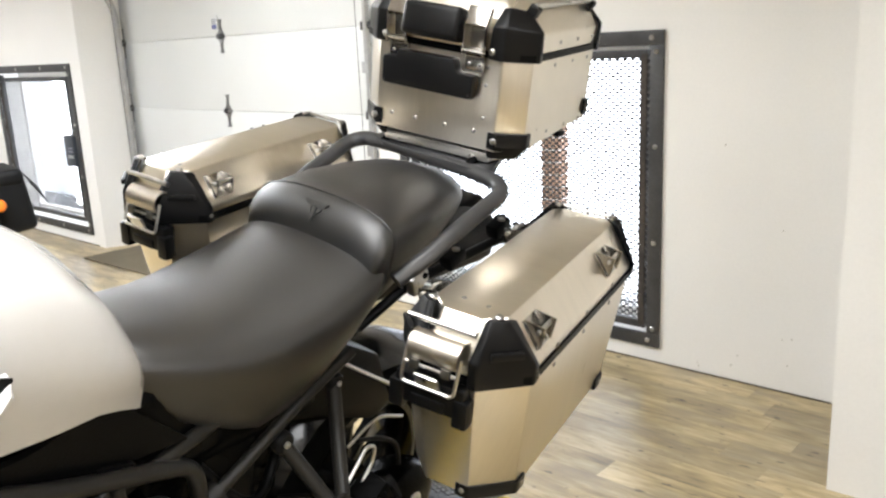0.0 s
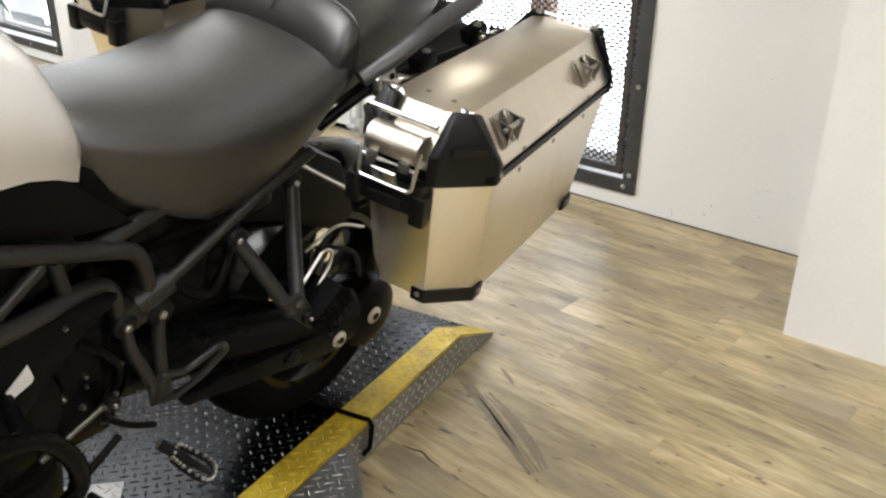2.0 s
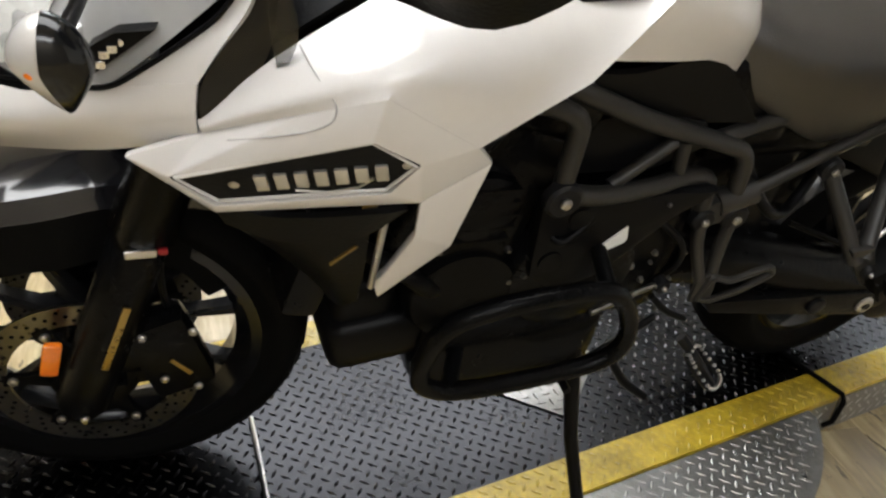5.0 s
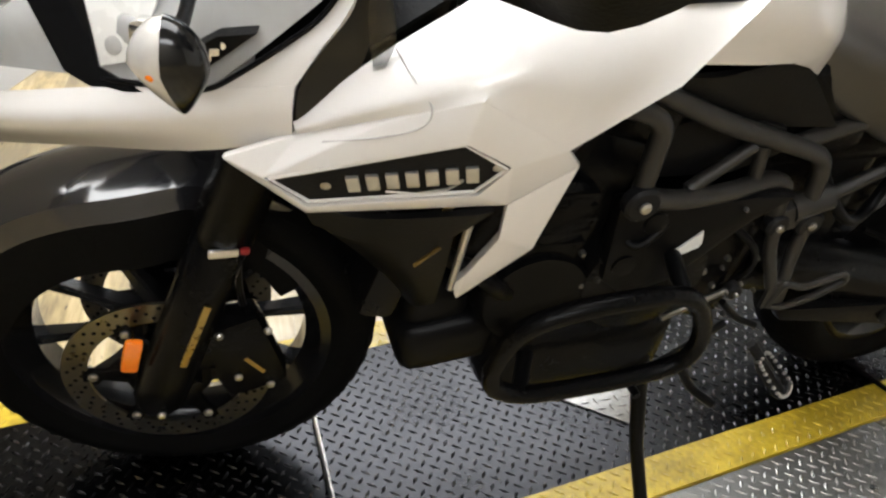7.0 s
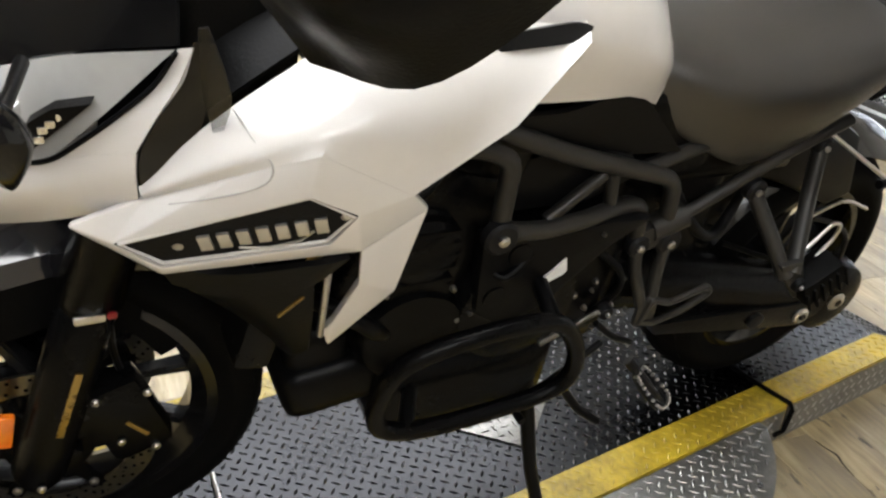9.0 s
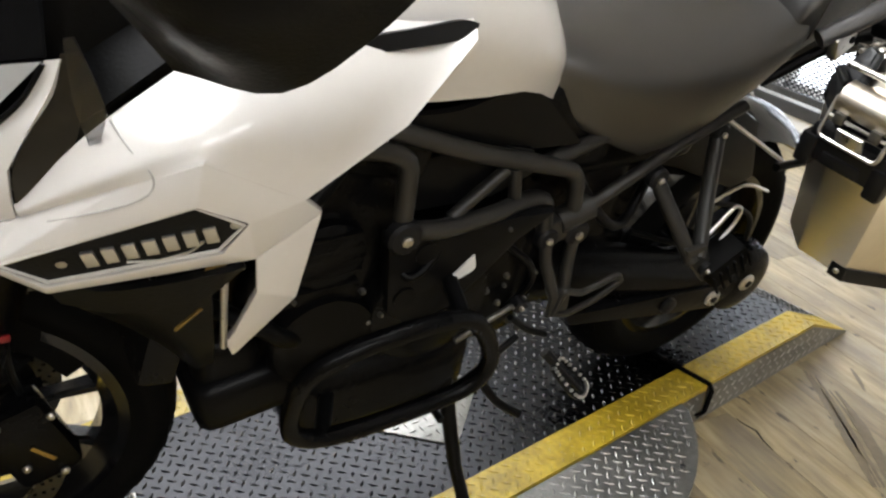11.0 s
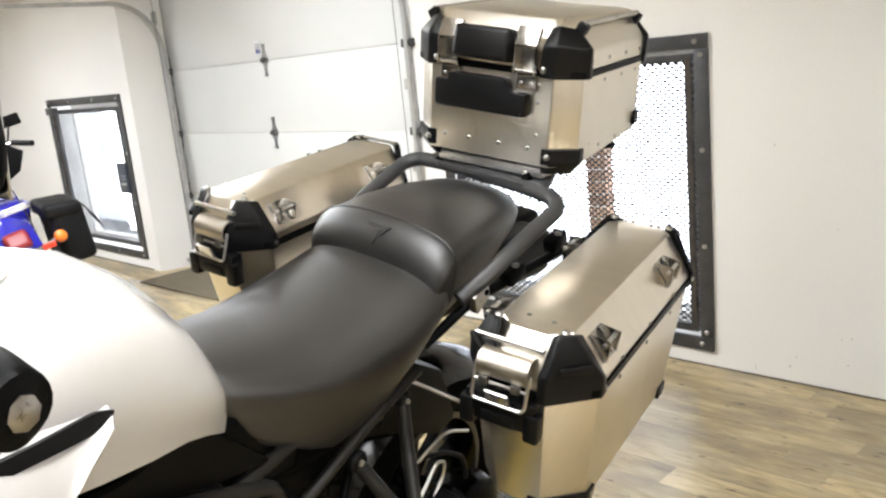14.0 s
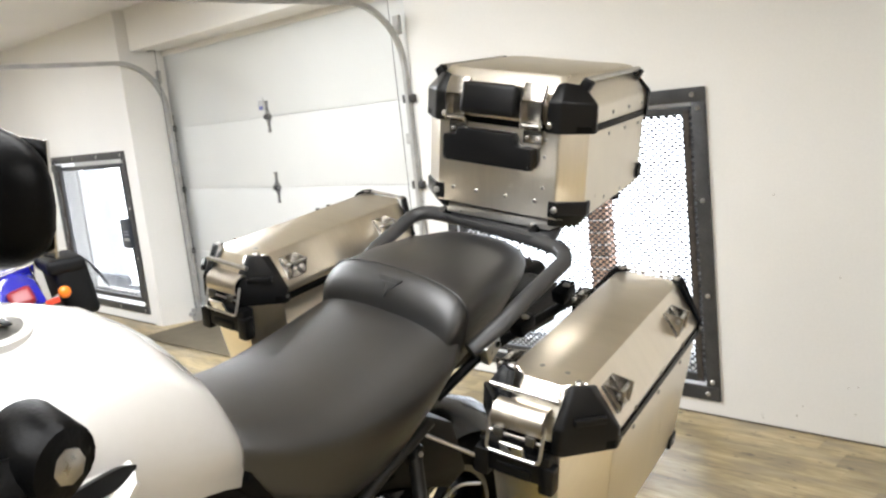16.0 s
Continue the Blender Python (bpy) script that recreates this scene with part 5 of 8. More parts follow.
def pannier(s, m, label):
    """Own origin at the middle of the lid's top; x outwards (for s=1), y to the rear."""
    p = thing("pannier_case", m, label, "luggage case", "motorcycle panniers")
    L0, L1 = -0.305, 0.262
    XO, XI = 0.122, -0.100
    cut = (0.062, 0.05, 0.05, 0.062)
    body_top = chamfer_rect(XI, XO, L0, L1, cut)
    body_low = chamfer_rect(XI + 0.012, XO - 0.022, L0 + 0.052, L1 - 0.012, (0.058, 0.045, 0.045, 0.05))
    bm = bm_new()
    ring_box(bm, body_low, -0.338, body_top, -0.093)
    bevel_all(bm, 0.004)
    part("body", flip(bm, s), M_ALU, p, "brushed aluminium case body", 25)
    seam = chamfer_rect(XI - 0.003, XO + 0.003, L0 - 0.003, L1 + 0.003, cut)
    bm = bm_new()
    ring_box(bm, seam, -0.093, seam, -0.080)
    part("seal", flip(bm, s), M_PLASTIC, p, "black rubber lid seal", 25)
    lid0 = chamfer_rect(XI, XO, L0, L1, cut)
    lid1 = chamfer_rect(-0.051, 0.072, -0.268, 0.240, (0.03, 0.02, 0.02, 0.03))
    bm = bm_new()
    add_loft(bm, [[(x, y, -0.080) for x, y in lid0], [(x, y, -0.066) for x, y in lid0], [(x, y, 0.0) for x, y in lid1]])
    bevel_all(bm, 0.005)
    part("lid", flip(bm, s), M_ALU, p, "brushed aluminium lid with sloping sides", 25)
    # guards on the four lid corners
    for fy, y, far in ((-1, L0, 0.080), (1, L1, 0.052)):
        for fx, xo, xr, wrap in ((1, XO, 0.066, 0.076), (-1, XI, -0.046, 0.076)):
            yr = -0.258 if fy < 0 else 0.236
            c_ = 0.062 if fy < 0 else 0.052
            low = [(xo + fx * 0.005, y - fy * far, -0.097), (xo + fx * 0.005, y - fy * c_, -0.097), (xo - fx * (c_ - 0.004), y + fy * 0.006, -0.097), (xo - fx * wrap, y + fy * 0.006, -0.097)]
            mid = [(xo + fx * 0.005, y - fy * far * 0.96, -0.066), (xo + fx * 0.005, y - fy * c_, -0.060), (xo - fx * (c_ - 0.004), y + fy * 0.006, -0.052), (xo - fx * wrap, y + fy * 0.006, -0.052)]
            top = [(xr + fx * 0.018, yr - fy * 0.020, 0.001), (xr + fx * 0.016, yr + fy * 0.004, 0.006), (xr - fx * 0.002, yr + fy * 0.018, 0.007), (xr - fx * 0.013, yr + fy * 0.014, 0.006)]
            g = corner_cap("corner_guard", low, mid, top, p, s)
            bm = bm_new()
            add_bolt(bm, (xr, yr, 0.003), (0, 0, 1), 0.0075, 0.006)
            part("guard_rivet", flip(bm, s), M_RIVET, g)
            bm = bm_new()
            add_bolt(bm, (xo + fx * 0.005, y - fy * (far - 0.010), -0.082), (fx, 0, 0), 0.005, 0.003)
            part("guard_rivet", flip(bm, s), M_RIVET, g)
            if fy < 0:
                # shallow pocket with a ledge on the slope of the front guard
                bm = bm_new()
                add_box(bm, (xo - fx * (c_ * 0.5 - 0.004), y + 0.026, -0.040), (0.052, 0.010, 0.012), 0.004, m=pose(0, 0, 0, 0, 0, fx * 45))
                part("guard_ledge", flip(bm, s), M_GUARD, g)
        bm = bm_new()
        if fy < 0:
            add_tube(bm, [(XI + 0.038, L0 + 0.004, -0.010), (XO - 0.070, L0 + 0.004, -0.010)], 0.0046, 10)
        else:
            add_tube(bm, [(-0.048, L1 - 0.014, 0.002), (0.066, L1 - 0.014, 0.002)], 0.0040, 10)
        part("carry_bar", flip(bm, s), M_STEEL, p, "polished bar across the lid end")
    # front clasp: rolled plate, wire bail, black foot
    xa, xb = -0.052, 0.038
    bm = bm_new()
    add_sheet(bm, [[(xx, L0 + 0.022, -0.034), (xx, L0 + 0.004, -0.029), (xx, L0 - 0.013, -0.035), (xx, L0 - 0.021, -0.050), (xx, L0 - 0.018, -0.066)] for xx in (xa + 0.004, xb - 0.002)], 3, 4, 0.003)
    part("clasp_plate", flip(bm, s), M_CLASP, p, "bright rolled steel clasp plate")
    bm = bm_new()
    add_tube(bm, round_corners([(xa, L0 - 0.010, -0.050), (xa, L0 - 0.026, -0.106), (xb, L0 - 0.026, -0.106), (xb, L0 - 0.010, -0.050)], 0.01), 0.0030, 8)
    add_tube(bm, [(xa, L0 - 0.018, -0.076), (xb, L0 - 0.018, -0.076)], 0.0026, 8)
    clasp = part("clasp_bail", flip(bm, s), M_STEEL, p, "wire clasp")
    for xx in (xa + 0.018, xb - 0.018):
        bm = bm_new()
        add_box(bm, (xx, L0 - 0.020, -0.074), (0.016, 0.008, 0.016), 0.002)
        part("clasp_lug", flip(bm, s), M_DARKSTEEL, clasp)
    bm = bm_new()
    add_box(bm, ((xa + xb) / 2 + 0.002, L0 - 0.029, -0.094), (0.040, 0.005, 0.032), 0.002, m=pose(0, 0, 0, 25))
    part("clasp_lever", flip(bm, s), M_STEEL, clasp)
    bm = bm_new()
    add_box(bm, ((xa + xb) / 2, L0 - 0.004, -0.122), (xb - xa + 0.028, 0.030, 0.052), 0.006)
    add_box(bm, ((xa + xb) / 2, L0 - 0.016, -0.136), (0.060, 0.014, 0.020), 0.005)
    for xx in (xa - 0.010, xb + 0.010):
        add_box(bm, (xx, L0 - 0.010, -0.136), (0.026, 0.026, 0.048), 0.006)
    part("clasp_base", flip(bm, s), M_GUARD, p, "black clasp base")
    # guards on the bottom corners
    for pts in ([(0.020, -0.259), (0.046, -0.259), (0.106, -0.199), (0.106, -0.170), (0.088, -0.170), (0.020, -0.232)],
                [(0.106, 0.172), (0.106, 0.208), (0.062, 0.256), (0.030, 0.256), (0.030, 0.235), (0.088, 0.172)]):
        bm = bm_new()
        add_slab(bm, pts, 0.026, pose(0, 0, -0.316), 0.003)
        fg = part("foot_guard", flip(bm, s), M_GUARD, p)
        for a_, b_ in ((pts[0], pts[1]), (pts[2], pts[3])):
            q_ = Vector(((a_[0] + b_[0]) / 2, (a_[1] + b_[1]) / 2, -0.328))
            n_ = Vector((b_[1] - a_[1], a_[0] - b_[0], 0)).normalized()
            n_ = n_ if n_.dot(q_ - Vector((0, 0, -0.328))) > 0 else -n_
            bm = bm_new()
            add_bolt(bm, q_ - n_ * 0.001, n_, 0.005, 0.004)
            part("guard_rivet", flip(bm, s), M_RIVET, fg)
    for x_, t_ in ((0.098, 53), (-0.077, -53)):
        for y in (-0.190, 0.122):
            tie_loop(x_, y, s, t_, p)
    for z in (-0.072, -0.108):
        for y in (-0.15, -0.02, 0.11):
            bm = bm_new()
            add_bolt(bm, (XO + (0.0 if z > -0.1 else -0.0015), y, z), (1, 0, 0.0), 0.0042, 0.003)
            part("rivet", flip(bm, s), M_RIVET, p)
    for x, y in ((-0.010, -0.225), (0.034, -0.228)):
        bm = bm_new()
        add_bolt(bm, (x, y, -0.0005), (0, 0, 1), 0.0045, 0.002)
        part("rivet", flip(bm, s), M_RIVET, p)
    return p


pannier(1, BIKE @ pose(0.372, -0.115, 1.024, 4.5, 0, 7.7), "brushed aluminium pannier case with black corner guards")
pannier(-1, BIKE @ pose(-0.368, -0.092, 1.052, 4.5, 0, 4.6), "brushed aluminium pannier case with black corner guards")


def top_case(m):
    p = thing("top_case", m, "large brushed aluminium top case with black guards and grips", "luggage case")
    W_, D0, D1 = 0.196, -0.203, 0.185
    CX, CY = 0.048, 0.040

    def plan(w, y0, y1, cx=CX, cy=CY):
        """Plan outline: long shallow cuts at the corners."""
        return [(-w + cx, y0), (w - cx, y0), (w, y0 + cy), (w, y1 - cy), (w - cx * 0.7, y1), (-w + cx * 0.7, y1), (-w, y1 - cy), (-w, y0 + cy)]

    lo = plan(W_ - 0.005, D0, D1)
    bm = bm_new()
    add_loft(bm, [[(x, y, 0.032 * (y - D0) / (D1 - D0)) for x, y in lo], [(x, y, 0.185) for x, y in lo]])
    bevel_all(bm, 0.004)
    part("body", bm, M_ALUX, p, "brushed aluminium case body", 25)
    se = plan(W_ + 0.002, D0 - 0.006, D1 + 0.006)
    bm = bm_new()
    ring_box(bm, se, 0.184, se, 0.197)
    part("seal", bm, M_PLASTIC, p, "black lid seal", 25)
    l0 = plan(W_, D0 - 0.004, D1 + 0.004)
    l1 = plan(W_ - 0.040, D0 + 0.038, D1 - 0.025, 0.036, 0.024)
    bm = bm_new()
    add_loft(bm, [[(x, y, 0.196) for x, y in l0], [(x, y, 0.235) for x, y in l0], [(x, y, 0.292) for x, y in l1]])
    bevel_all(bm, 0.005)
    part("lid", bm, M_ALUX, p, "brushed aluminium lid", 25)
    for fy, y in ((-1, D0), (1, D1)):
        for fx in (1, -1):
            xo = fx * W_
            low = [(xo + fx * 0.006, y - fy * (CY + 0.016), 0.181), (xo + fx * 0.006, y - fy * CY, 0.181), (xo - fx * CX, y + fy * 0.010, 0.181), (xo - fx * (CX + 0.034), y + fy * 0.010, 0.181)]
            mid = [(xo + fx * 0.006, y - fy * (CY + 0.010), 0.239), (xo + fx * 0.006, y - fy * CY, 0.241), (xo - fx * CX, y + fy * 0.010, 0.246), (xo - fx * (CX + 0.030), y + fy * 0.010, 0.243)]
            top = [(xo - fx * 0.026, y - fy * (CY + 0.018), 0.268), (xo - fx * 0.028, y - fy * (CY + 0.004), 0.276), (xo - fx * (CX + 0.008), y - fy * 0.018, 0.282), (xo - fx * (CX + 0.024), y - fy * 0.018, 0.278)]
            corner_cap("corner_guard", low, mid, top, p, 1)
            bm = bm_new()
            add_bolt(bm, (xo - fx * (CX + 0.024), y + fy * 0.010, 0.197), (0, fy, 0), 0.007, 0.005)
            part("guard_rivet", bm, M_RIVET, p)
            bm = bm_new()
            up = 0.030 if fy > 0 else 0.0
            rim = [(xo - fx * (CX + 0.020), y + fy * 0.004), (xo - fx * CX, y + fy * 0.004), (xo + fx * 0.001, y - fy * (CY - 0.002)), (xo + fx * 0.001, y - fy * (CY + 0.018)), (xo - fx * 0.05, y - fy * (CY + 0.018)), (xo - fx * (CX + 0.02), y - fy * 0.03)]
            mid_ = (xo - fx * 0.09, y - fy * 0.06)
            add_loft(bm, [[(x_, y_, 0.040 + up) for x_, y_ in rim], [(x_, y_, 0.012 + up) for x_, y_ in rim], [(x_ * 0.72 + mid_[0] * 0.28, y_ * 0.72 + mid_[1] * 0.28, -0.018 + up) for x_, y_ in rim]])
            bevel_all(bm, 0.003)
            part("foot_guard", bm, M_GUARD, p, "black plastic bottom corner guard")
            bm = bm_new()
            add_bolt(bm, (xo - fx * (CX + 0.004), y + fy * 0.005, 0.024 + up), (0, fy, 0), 0.007, 0.005)
            part("guard_rivet", bm, M_RIVET, p)
    for fx in (1, -1):
        bm = bm_new()
        add_tube(bm, [(fx * (W_ - 0.022), D0 + 0.05, 0.286), (fx * (W_ - 0.022), D1 - 0.055, 0.286)], 0.006, 10)
        lb = part("lid_bar", bm, M_STEEL, p, "polished bar along the lid")
        for y_ in (D0 + 0.052, D1 - 0.058):
            bm = bm_new()
            add_box(bm, (fx * (W_ - 0.026), y_, 0.272), (0.022, 0.022, 0.034), 0.005, m=pose(0, 0, 0, 0, fx * 30, 0))
            part("bar_post", bm, M_GUARD, lb, "black end post")
        # clasps
        x = fx * 0.089
        bm = bm_new()
        add_box(bm, (x, D0 - 0.010, 0.258), (0.05, 0.016, 0.040), 0.004, m=pose(0, 0, 0, -28))
        add_box(bm, (x - 0.022, D0 - 0.018, 0.214), (0.004, 0.018, 0.056), 0.001)
        add_box(bm, (x + 0.022, D0 - 0.018, 0.214), (0.004, 0.018, 0.056), 0.001)
        add_box(bm, (x, D0 - 0.012, 0.214), (0.046, 0.006, 0.054), 0.002)
        add_tube(bm, [(x - 0.026, D0 - 0.022, 0.194), (x + 0.026, D0 - 0.022, 0.194)], 0.004, 8)
        cl = part("clasp", bm, M_TIE, p, "bright steel clasp")
        bm = bm_new()
        add_box(bm, (x, D0 - 0.008, 0.170), (0.044, 0.008, 0.03), 0.003)
        part("clasp_plate", bm, M_TIE, cl)
        for q in (-0.012, 0.012):
            bm = bm_new()
            add_bolt(bm, (x + q, D0 - 0.012, 0.168), (0, -1, 0), 0.004, 0.003)
            part("clasp_rivet", bm, M_RIVET, cl)
    bm = bm_new()
    add_box(bm, (-0.005, D0 - 0.018, 0.238), (0.130, 0.046, 0.066), 0.012, 3, m=pose(0, 0, 0, -12))
    part("upper_grip", bm, M_GUARD, p, "moulded black plastic grip")
    bm = bm_new()
    add_slab(bm, [(-0.112, -0.055), (0.092, -0.055), (0.098, -0.047), (0.098, -0.006), (0.060, -0.006), (0.050, 0.020), (-0.082, 0.020), (-0.087, 0.004), (-0.117, 0.004), (-0.117, -0.047)], 0.030,
             pose(0, D0 - 0.030, 0.155, 90, 0, 0), 0.009)
    part("lower_grip", bm, M_GUARD, p, "moulded black plastic backrest pad")
    for x in (-0.104, -0.045, 0.028, 0.096):
        bm = bm_new()
        add_bolt(bm, (x, D0, 0.035), (0, -1, 0), 0.0045, 0.003)
        part("rivet", bm, M_RIVET, p)
    for z in (0.065, 0.13, 0.165):
        bm = bm_new()
        add_bolt(bm, (0.113, D0, z), (0, -1, 0), 0.0038, 0.0025)
        part("rivet", bm, M_RIVET, p)
    for y in (-0.06, 0.03, 0.11):
        for z, k in ((0.03, 0), (0.168, 0), (0.214, 0.006)):
            bm = bm_new()
            add_bolt(bm, (W_ - 0.006 + k, y, z), (1, 0, 0), 0.0042, 0.003)
            part("rivet", bm, M_RIVET, p)
    bm = bm_new()
    add_box(bm, (0, -0.02, -0.018), (0.26, 0.34, 0.022), 0.006)
    part("mounting_plate", bm, M_STEEL, p, "bright mounting plate under the case")
    return p


top_case(BIKE @ pose(-0.008, 0.248, 1.136, 2.5, 0, 6))

# ---- motorcycle: frame, engine, running gear ----
def bar(name, pts, r, material=None, parent=None, label="", rc=0.03, n=12, ends=True):
    bm = bm_new()
    add_tube(bm, round_corners(pts, rc) if len(pts) > 2 else pts, r, n)
    return part(name, bm, material or M_GREY, parent or bike, label)


def both(pts, s):
    return [(s * p[0], p[1], p[2]) for p in pts]


for s in (1, -1):
    bar("frame_tube", both([(0.20, -1.10, 0.925), (0.205, -1.027, 0.892), (0.185, -0.876, 0.822), (0.163, -0.725, 0.765), (0.152, -0.652, 0.735), (0.146, -0.628, 0.625)], s), 0.0138, label="satin grey frame tube", rc=0.05)
    bar("frame_tube", both([(0.205, -1.09, 0.875), (0.215, -1.035, 0.870), (0.218, -0.999, 0.852), (0.219, -0.997, 0.744)], s), 0.0132, rc=0.03)
    bar("frame_tube", both([(0.214, -0.985, 0.737), (0.20, -0.916, 0.716), (0.180, -0.82, 0.708), (0.162, -0.745, 0.710), (0.153, -0.702, 0.692), (0.147, -0.685, 0.625)], s), 0.0138, rc=0.04)
    bar("frame_brace", both([(0.186, -0.9, 0.722), (0.172, -0.81, 0.778)], s), 0.0095)
    bar("frame_brace", both([(0.168, -0.791, 0.776), (0.166, -0.777, 0.715)], s), 0.010)
    bar("seat_strut", both([(0.152, -0.729, 0.760), (0.135, -0.60, 0.782)], s), 0.0125)
    bar("subframe_tube", both([(0.146, -0.668, 0.633), (0.147, -0.59, 0.661), (0.148, -0.514, 0.706), (0.145, -0.432, 0.748), (0.14, -0.30, 0.80)], s), 0.0108)
    bm = bm_new()
    add_tube(bm, both([(0.146, -0.66, 0.636), (0.147, -0.60, 0.657)], s), 0.022, 12)
    add_box(bm, (s * 0.146, -0.655, 0.628), (0.032, 0.085, 0.05), 0.012, m=pose(0, 0, 0, 18))
    part("frame_lug", bm, M_GREY, bike)
    bar("peg_arm", both([(0.155, -0.683, 0.618), (0.165, -0.681, 0.575), (0.182, -0.655, 0.505)], s), 0.0105)
    bar("peg_arm", both([(0.155, -0.623, 0.611), (0.165, -0.630, 0.560), (0.182, -0.634, 0.500)], s), 0.0105)
    yz = Matrix(((0, 0, s, s * 0.19), (1, 0, 0, 0), (0, 1, 0, 0), (0, 0, 0, 1)))
    bm = bm_new()
    add_tube(bm, round_corners([(s * 0.19, y, z) for y, z in ((-0.652, 0.470), (-0.640, 0.518), (-0.600, 0.502), (-0.525, 0.524), (-0.513, 0.508), (-0.56, 0.478), (-0.62, 0.462))], 0.012), 0.0062, 8, closed=True)
    add_slab(bm, [(-0.662, 0.462), (-0.664, 0.505), (-0.645, 0.522), (-0.625, 0.505), (-0.620, 0.464)], 0.008, yz, 0.002)
    part("heel_guard", bm, M_GREY, bike, "grey metal heel guard")
    bar("passenger_peg_arm", both([(0.152, -0.477, 0.696), (0.2, -0.452, 0.637), (0.248, -0.425, 0.572)], s), 0.0135, label="grey passenger footrest arm")
    bar("passenger_peg_arm", both([(0.142, -0.345, 0.757), (0.18, -0.367, 0.679), (0.248, -0.412, 0.578)], s), 0.0135)
    bm = bm_new()
    add_slab(bm, [(-0.45, 0.60), (-0.405, 0.605), (-0.362, 0.54), (-0.375, 0.515), (-0.42, 0.56)], 0.012, Matrix.Translation((s * 0.062, 0, 0)) @ yz, 0.003)
    part("passenger_peg_bracket", bm, M_GREY, bike)
    for c, r in (((0.238, -0.998, 0.742), 0.015), ((0.166, -0.623, 0.614), 0.014), ((0.166, -0.684, 0.616), 0.012), ((0.168, -0.477, 0.696), 0.012), ((0.262, -0.391, 0.553), 0.008), ((0.155, -0.345, 0.757), 0.010), ((0.185, -0.722, 0.50), 0.008)):
        bm = bm_new()
        add_tube(bm, [(s * (c[0] - 0.018), c[1], c[2]), (s * (c[0] - 0.004), c[1], c[2]), (s * c[0], c[1], c[2])], [r * 1.7, r * 1.7, r * 1.4], 16)
        b_ = part("frame_boss", bm, M_GREYDK, bike)
        bm = bm_new()
        add_bolt(bm, (s * c[0], c[1], c[2]), (s, 0, 0), r * 0.55, 0.006)
        part("bolt_head", bm, M_RIVET, b_)
    # rider's footrest with teeth
    bm = bm_new()
    A_, B_ = V(s * 0.228, -0.648, 0.385), V(s * 0.275, -0.60, 0.332)
    d_ = (B_ - A_).normalized()
    q_ = d_.cross(V(s, 0.3, 0.9)).normalized()
    n_ = q_.cross(d_).normalized()
    lp = [A_ + q_ * 0.016, A_ + q_ * 0.022 + d_ * 0.03, A_ + q_ * 0.024 + d_ * 0.085, A_ + q_ * 0.012 + d_ * 0.105, A_ - q_ * 0.012 + d_ * 0.105, A_ - q_ * 0.024 + d_ * 0.085, A_ - q_ * 0.022 + d_ * 0.03, A_ - q_ * 0.016]
    lp = [A_ + (p - A_) * 0.74 for p in lp]
    lp = smooth_path(lp + [lp[0]], 3)
    add_tube(bm, lp, 0.0055, 8)
    add_tube(bm, [A_ - d_ * 0.03, A_ + d_ * 0.012, A_ + d_ * 0.075], [0.010, 0.009, 0.004], 8)
    peg = part("footrest", bm, M_GREYDK, bike, "serrated dark metal footrest")
    for p in lp[:-1]:
        bm = bm_new()
        add_tube(bm, [p, p + n_ * 0.009 * (1 if n_.z > 0 else -1)], [0.0042, 0.0024], 5)
        part("tooth", bm, M_STEEL, peg)
    # grab rail
    bm = bm_new()
    add_tube(bm, round_corners(both([(0.172, -0.23, 0.930), (0.196, -0.165, 0.975), (0.205, -0.12, 1.004), (0.212, 0.025, 1.062), (0.185, 0.05, 1.074), (0.10, 0.06, 1.080), (0.0, 0.066, 1.080)], s), 0.04), 0.0165, 12)
    for v_ in bm.verts:
        if s < 0:
            v_.co += V(-0.012, 0.03, 0.004) * max(0.0, min(1.0, (-v_.co.x) / 0.2))
    part("grab_rail", bm, M_RAIL, bike, "satin grey passenger grab rail")
    bar("case_rack_tube", both([(0.150, -0.30, 0.85), (0.172, -0.19, 0.915), (0.196, -0.05, 0.945), (0.205, 0.12, 0.965)], s), 0.010, M_PLASTIC, label="black pannier rack tube")
    bar("case_rack_tube", both([(0.205, 0.12, 0.965), (0.21, 0.14, 0.80), (0.20, -0.05, 0.70), (0.20, -0.23, 0.70)], s), 0.008, M_PLASTIC)
    bm = bm_new()
    add_box(bm, (s * 0.185, -0.185, 0.928), (0.018, 0.055, 0.042), 0.004, m=pose(0, 0, 0, 25, 0, 10))
    mk = part("rack_mount", bm, M_STEEL, bike, "bright rack mount with two holes")
    for k in (-0.012, 0.012):
        bm = bm_new()
        add_cyl(bm, (s * 0.192, -0.185 + k, 0.928 + k * 0.45), (s * 0.1955, -0.185 + k, 0.928 + k * 0.45), 0.006, 10)
        part("mount_hole", bm, M_PLASTIC, mk)
    for y, z in ((-0.10, 0.955), (0.05, 0.985)):
        bm = bm_new()
        add_box(bm, (s * 0.20, y, z), (0.03, 0.05, 0.03), 0.006, m=pose(0, 0, 0, 20, 0, 0))
        part("rack_clamp", bm, M_PLASTIC, bike)
        bm = bm_new()
        add_bolt(bm, (s * 0.205, y, z + 0.015), (0, 0, 1), 0.008, 0.006)
        part("rack_bolt", bm, M_RIVET, bike)

